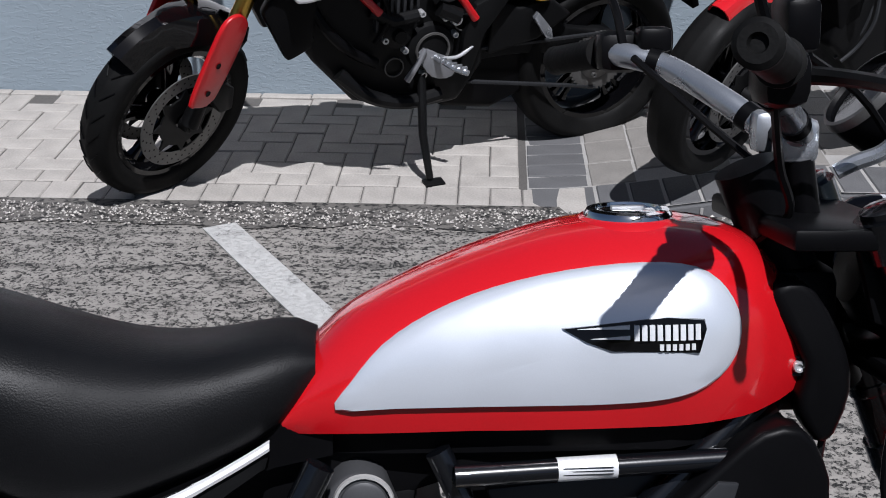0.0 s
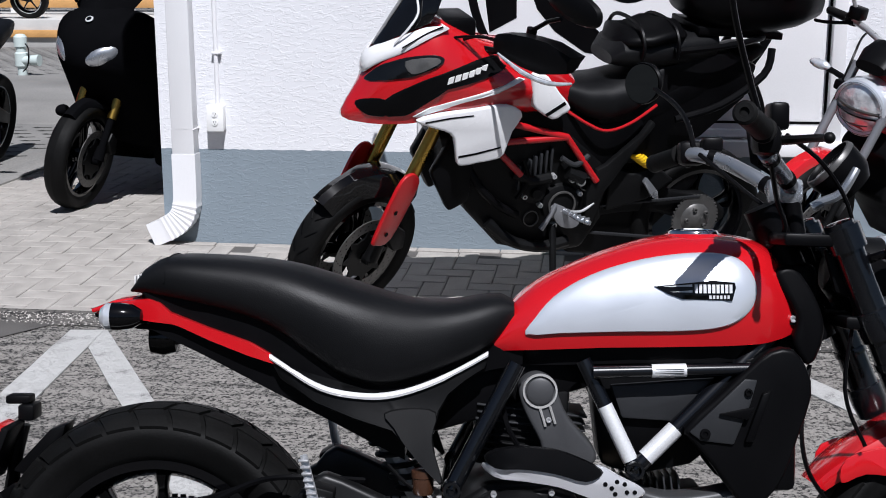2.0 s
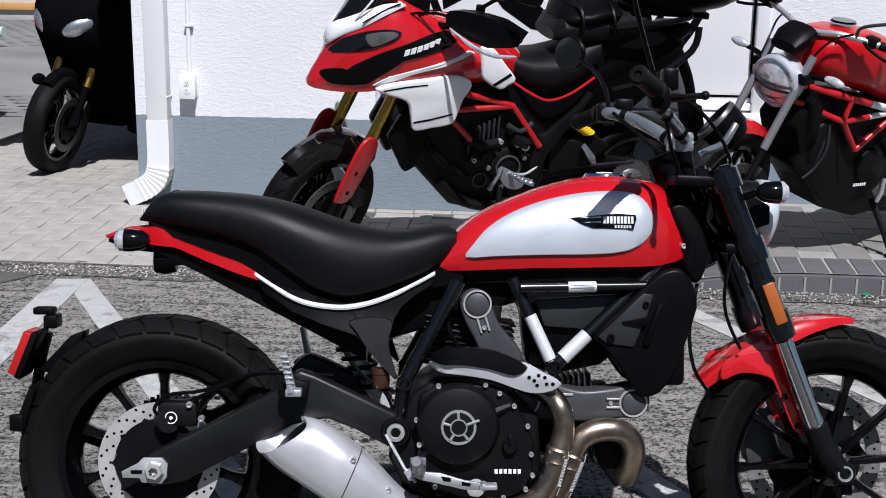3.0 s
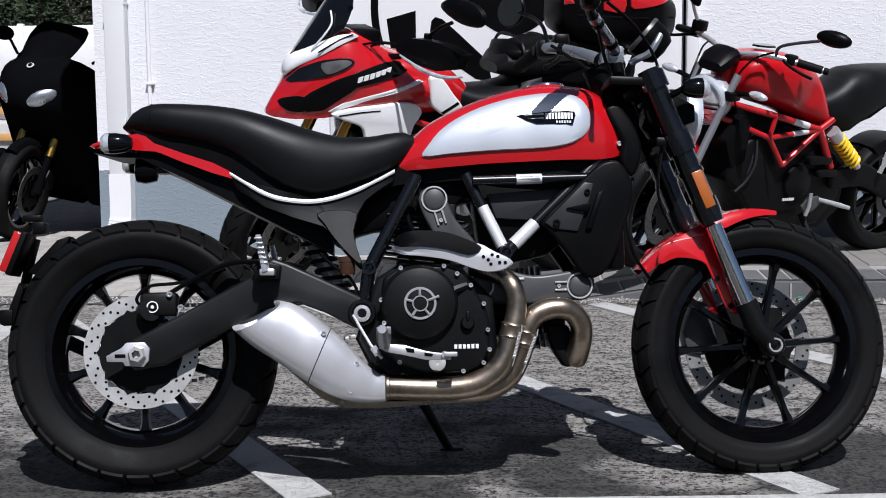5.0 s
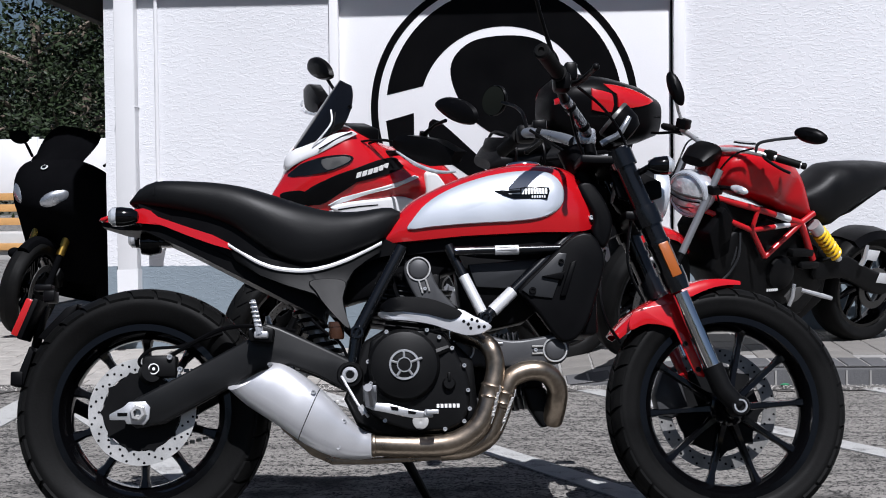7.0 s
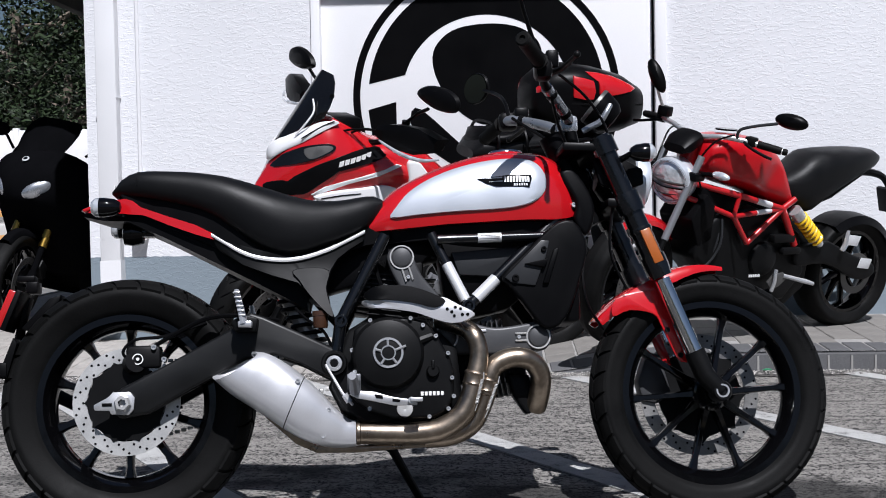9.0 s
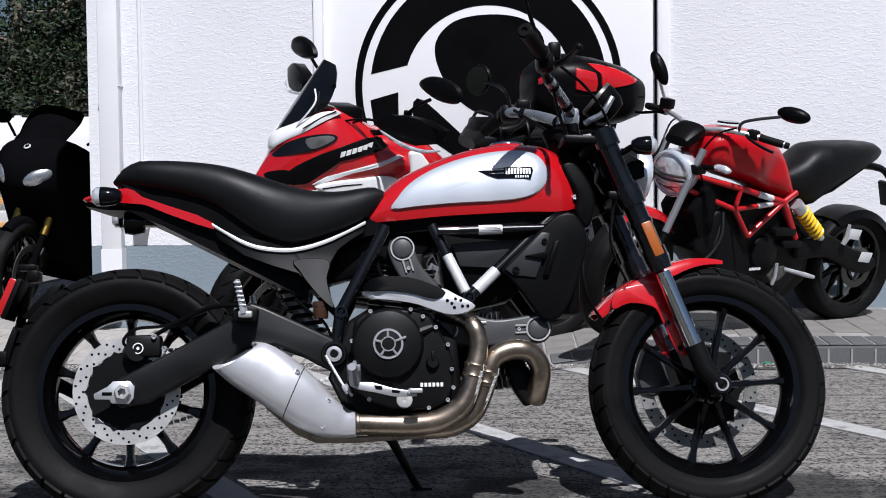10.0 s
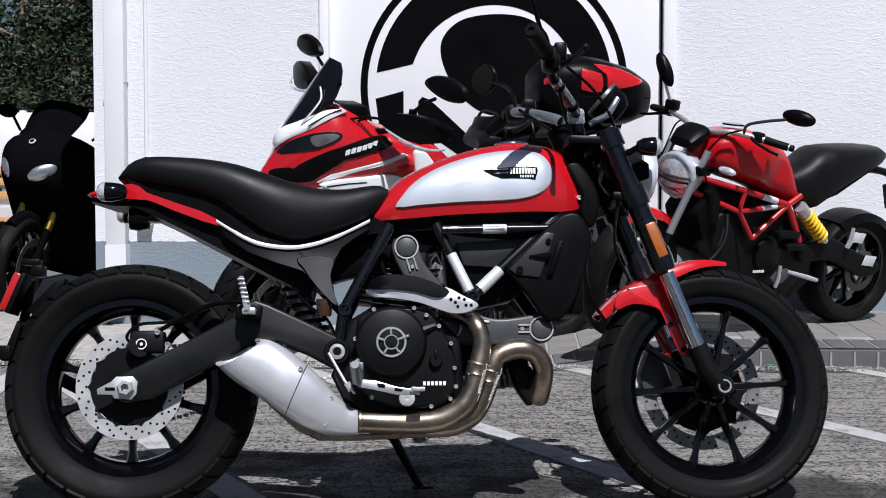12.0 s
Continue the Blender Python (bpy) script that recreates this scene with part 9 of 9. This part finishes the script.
    part("seat_and_tank", bm, MATTK, t)
    for s in (-1, 1):
        bm = bmesh.new()
        loft(bm, [ringxz((x, zt), (x, zb), s * 0.33, w, 18, 3.5) for x, zt, zb, w in ((0.35, 0.80, 0.50, 0.06), (0.25, 0.86, 0.44, 0.11), (-0.05, 0.90, 0.44, 0.12), (-0.25, 0.88, 0.52, 0.10))])
        part("pannier", bm, MATTK, t, "black hard pannier")
    bm = bmesh.new()
    tube(bm, curve([(1.12, 0.30, 0.62), (1.10, 0.36, 0.55), (1.05, 0.37, 0.42), (0.95, 0.30, 0.34)], 4), 0.012, 8)
    part("crash_bar", bm, MATTK, t)
    bm = bmesh.new()
    ball(bm, (1.22, -0.36, 0.46), (0.05, 0.035, 0.035))
    part("fog_lamp", bm, MATTK, t)
    bm = bmesh.new()
    plate(bm, [(0.25, 0.5), (0.9, 0.62), (1.0, 0.35), (0.8, 0.2), (0.4, 0.24)], -0.14, 0.14, 0.02)
    part("engine", bm, MATTK, t)
    wheel(t, (0, 0, 0.315), 0.220, 0.315, 0.18, 5, GLOSSK, 0.011, tread=False, twin=True)
    bm = bmesh.new()
    tube(bm, [(0.62, 0.15, 0.25), (0.60, 0.27, 0.045)], 0.014, 8)
    part("side_stand", bm, MATTK, t)


# heads towards the lot
dark_bike(bike_pose(-2.44, 7.33, 0.058, -106, 8))


def sport_bike(m, paint, name_label, group):
    t = thing("motorcycle", m, name_label, "motorcycle", group)
    S = steering(1.50, 24, 0)
    hub = (1.40, 0, 0.300)
    fw = wheel(t, hub, 0.218, 0.300, 0.12, 5, GLOSSK, 0.010, S, tread=False)
    disc(fw, (hub[0], 0.07, hub[2]), 0.118, 0.160, 0.09, 20, S)
    disc(fw, (hub[0], -0.07, hub[2]), 0.118, 0.160, 0.09, 20, S)
    gold_front_end(t, S, hub, 24, 0.10, 0.85, CASTK, CASTK)
    mudguard(t, S, hub, 0.328, 150, 60, 0.07, paint, "painted front mudguard")
    rw = wheel(t, (0, 0, 0.312), 0.220, 0.312, 0.18, 5, GLOSSK, 0.010, tread=False, stripe=STICK)
    bm = bmesh.new()
    loft(bm, [ringxz((x, zt), (x, zb), 0, w, 22, 2.6) for x, zt, zb, w in ((0.62, 0.62, 0.40, 0.15), (0.85, 0.80, 0.28, 0.20), (1.05, 0.98, 0.30, 0.22), (1.22, 1.02, 0.52, 0.20), (1.36, 0.94, 0.68, 0.14), (1.46, 0.84, 0.72, 0.05))])
    part("fairing", bm, paint, t, "glossy painted fairing")
    bm = bmesh.new()
    loft(bm, [ringxz((x, zt), (x, zb), 0, w, 20, 2.6) for x, zt, zb, w in ((1.05, 0.94, 0.70, 0.12), (0.90, 1.00, 0.68, 0.17), (0.70, 0.92, 0.66, 0.15), (0.58, 0.80, 0.66, 0.11))])
    part("fuel_tank", bm, paint, t)
    bm = bmesh.new()
    loft(bm, [ringxz((x, zt), (x, zb), 0, w, 18, 2.6) for x, zt, zb, w in ((0.62, 0.82, 0.70, 0.12), (0.40, 0.83, 0.70, 0.14), (0.20, 0.92, 0.74, 0.13), (-0.1, 0.98, 0.85, 0.10), (-0.25, 0.97, 0.90, 0.05))])
    part("seat", bm, SEATM, t)
    bm = bmesh.new()
    plate(bm, [(0.45, 0.5), (0.95, 0.62), (1.05, 0.35), (0.8, 0.2), (0.45, 0.25)], -0.15, 0.15, 0.02)
    part("engine", bm, CASTK, t)
    for s in (-1, 1):
        bm = bmesh.new()
        plate(bm, [(0.55, 0.44), (0.25, 0.46), (-0.05, 0.35), (-0.05, 0.28), (0.3, 0.35), (0.55, 0.36)], s * 0.09, s * 0.14, 0.012)
        part("swingarm", bm, CASTK, t)
        bm = bmesh.new()
        tube(bm, [(1.08, s * 0.10, 0.95), (1.02, s * 0.33, 0.93)], 0.016, 10)
        tube(bm, [(1.2, s * 0.18, 1.0), (1.18, s * 0.30, 1.08), (1.16, s * 0.34, 1.09)], 0.008, 8)
        ball(bm, (1.15, s * 0.37, 1.09), (0.03, 0.07, 0.035))
        part("mirror", bm, BLACK, t)
    bm = bmesh.new()
    tube(bm, [(0.62, 0.12, 0.25), (0.60, 0.25, 0.045)], 0.013, 8)
    part("side_stand", bm, CASTK, t)
    return t


sport_bike(bike_pose(-4.17, 7.42, 0.058, -86, 8), RED, "red sport motorcycle beside the dark tourer", "motorcycles in the yard")
sport_bike(bike_pose(-9.16, 18.98, 0.50, 180, 8), LIME, "black and lime motorcycle on the timber deck", "motorcycles in the yard")


# brick paving, piece by piece
def paver_mesh(name, w, d, h=0.012, b=0.004):
    bm = bmesh.new()
    a = [bm.verts.new((x * w / 2, y * d / 2, -h)) for x, y in ((-1, -1), (1, -1), (1, 1), (-1, 1))]
    c = [bm.verts.new((x * w / 2, y * d / 2, -b)) for x, y in ((-1, -1), (1, -1), (1, 1), (-1, 1))]
    e = [bm.verts.new((x * (w / 2 - b), y * (d / 2 - b), 0)) for x, y in ((-1, -1), (1, -1), (1, 1), (-1, 1))]
    for p, q in ((a, c), (c, e)):
        for i in range(4):
            j = (i + 1) % 4
            bm.faces.new((p[i], p[j], q[j], q[i]))
    bm.faces.new(e)
    me = bpy.data.meshes.new(name)
    bm.to_mesh(me)
    bm.free()
    return me


def lay(me, material, x, y, turn, parent, rnd, joined=None):
    z = pave_z(x, y) + rnd.uniform(-0.0015, 0.0025)
    ey = (pave_z(x, y + 0.05) - pave_z(x, y - 0.05)) / 0.1
    ex = (pave_z(x + 0.05, y) - pave_z(x - 0.05, y)) / 0.1
    m = Matrix.Translation((x, y, z)) @ Euler((math.atan(ey) + rnd.uniform(-0.008, 0.008), -math.atan(ex) + rnd.uniform(-0.008, 0.008), 0)).to_matrix().to_4x4() @ Matrix.Rotation(turn + rnd.uniform(-0.012, 0.012), 4, "Z")
    if joined is not None:
        k = len(joined[0])
        joined[0].extend(m @ v.co for v in me.vertices)
        joined[1].extend(tuple(i + k for i in p.vertices) for p in me.polygons)
        return
    if not me.materials:
        me.materials.append(material)
    ob = new("paver", me)
    ob.matrix_world = m
    ob.parent = parent


def joined_pavers(joined, material, parent, name):
    me = bpy.data.meshes.new(name)
    me.from_pydata(joined[0], [], joined[1])
    me.materials.append(material)
    ob = new(name, me)
    ob.parent = parent
    ob["kind"] = "stuff"


rnd = random.Random(5)
def apron(x):
    """Front edge of the paving: it steps out towards the lot on the far side of the stall line."""
    return KERB_Y if x > -1.98 else max(3.22, KERB_Y - (-1.98 - x) * 1.55)


base = sheet("pavement", -14.0, 0.225, KERB_Y, 14.0, lambda x, y: pave_z(x, y) - 0.005, JOINT, "grey brick paving in a herringbone bond", 0.5)
bm = bmesh.new()
rim = [(-14.0, 3.225), (-2.45, 3.225), (-1.985, KERB_Y), (-1.985, KERB_Y + 0.01), (-14.0, KERB_Y + 0.01)]
bm.faces.new([bm.verts.new((x, y, 0.0045)) for x, y in rim])
tagged(part("pavement_apron", bm, JOINT), "apron of grey brick paving beside the stall line", "pavement", kind="structure")
HALF = paver_mesh("paver", 0.096, 0.096)
FULL, SOLD, CELL = paver_mesh("paver", 0.196, 0.096), paver_mesh("paver", 0.099, 0.208), 0.1
far = ([], [])
y0 = KERB_Y + 0.218
for i in range(-140, 3):
    for j in range(-10, 98):
        v = (i - j) % 4
        if v == 0:
            x, y, turn = (i + 1) * CELL, y0 + (j + 0.5) * CELL, 0.0
            ends = (i * CELL, (i + 2) * CELL, y0 + j * CELL, y0 + (j + 1) * CELL)
        elif v == 3:
            x, y, turn = (i + 0.5) * CELL, y0 + (j + 1) * CELL, math.pi / 2
            ends = (i * CELL, (i + 1) * CELL, y0 + j * CELL, y0 + (j + 2) * CELL)
        else:
            continue
        if ends[2] < apron(x) + (0.21 if x > -2.0 else 0.0):
            if v == 3 and x > -2.0 and ends[3] > y0 + 0.05 and ends[1] < 0.205:
                lay(HALF, PAVER, x, ends[3] - 0.05, 0.0, base, rnd)
            continue
        if v == 0 and 0.0 < ends[0] + 0.1 < 0.205 < ends[1] and ends[3] < WALL_Y - 0.055:
            lay(HALF, PAVER, ends[0] + 0.05, y, 0.0, base, rnd)
            continue
        if ends[1] > 0.205 or (ends[0] > CORNER_X - 0.02 and ends[3] > WALL_Y - 0.055) or x < -9:
            continue
        near = -2.75 < x and y < 5.2
        lay(FULL, PAVER, x, y, turn, base, rnd, None if near else far)
joined_pavers(far, PAVER, base, "paving_field")
far = ([], [])
for k in range(-20, 3):
    x = 0.155 - 0.0 + k * 0.103
    lay(SOLD, PAVER, x, KERB_Y + 0.108, 0.0, base, rnd, None if x > -2.6 else far)
EDGE = paver_mesh("paver", 0.196, 0.046)
for k in range(-11, 1):
    lay(EDGE, PAVER, 0.09 + k * 0.2, WALL_Y - 0.027, 0.0, base, rnd)
joined_pavers(far, PAVER, base, "border_course")

# raised paving past the dark border column, with pale joints and a dark kerb course
raised = sheet("raised_pavement", 0.225, 7.0, KERB_Y, WALL_Y + 0.01, lambda x, y: pave_z(x, y) - 0.004, JOINTW, "raised brown-grey brick paving with pale joints", 0.06)
COLM, SQ, KERB = paver_mesh("paver", 0.196, 0.096), paver_mesh("paver", 0.148, 0.196), paver_mesh("paver", 0.096, 0.215)
far = ([], [])
for j in range(9):
    lay(COLM, PAVERD, 0.325, KERB_Y + 0.275 + j * 0.102, 0.0, raised, rnd)
for i in range(40):
    for j in range(5):
        x, y = 0.505 + i * 0.153, KERB_Y + 0.325 + j * 0.201 + (0.1 if i % 2 else 0)
        if y + 0.1 < WALL_Y and x < 6.2:
            lay(SQ, PAVERB, x, y, 0.0, raised, rnd, None if x < 2.3 else far)
joined_pavers(far, PAVERB, raised, "paving_field")
far = ([], [])
for k in range(60):
    x = 0.285 + k * 0.105
    lay(KERB, PAVERD, x, KERB_Y + 0.110, 0.0, raised, rnd, None if x < 2.6 else far)
joined_pavers(far, PAVERD, raised, "kerb_course")
bm = bmesh.new()
rows = []
for k in range(110):
    x = 0.225 + k * 0.06
    z = pave_z(x, KERB_Y)
    rows.append([bm.verts.new((x, KERB_Y + 0.012, max(z - 0.004, 0.001))), bm.verts.new((x, KERB_Y - 0.002, max(z - 0.018, 0.0005))), bm.verts.new((x, KERB_Y - 0.006, -0.02))])
for a, b in zip(rows, rows[1:]):
    for i in range(2):
        bm.faces.new((a[i], b[i], b[i + 1], a[i + 1]))
tagged(part("kerb", bm, PAVERD), "dark grey kerb face along the raised paving", "kerb", kind="structure")
bm = bmesh.new()
for k in range(58):
    x = 0.335 + k * 0.105
    z = pave_z(x, KERB_Y)
    if z > 0.02:
        block(bm, (x, KERB_Y - 0.0065, z / 2 - 0.012), (0.009, 0.004, z - 0.02), 0)
tagged(part("kerb_joints", bm, JOINTW), "pale mortar joints in the kerb", "kerb", kind="structure")
# a small leaf and scraps by the kerb
leaf = thing("leaf", Matrix.Translation((1.42, KERB_Y - 0.02, 0.012)), "small green leaf lying by the kerb", "leaf")
bm = bmesh.new()
plate(bm, [(-0.02, 0), (0, 0.006), (0.022, 0.003), (0.02, -0.004), (0, -0.004)], -0.004, 0.004, 0.001)
part("blade", bm, mat("fresh_leaf", (0.03, 0.22, 0.10), 0.5), leaf)
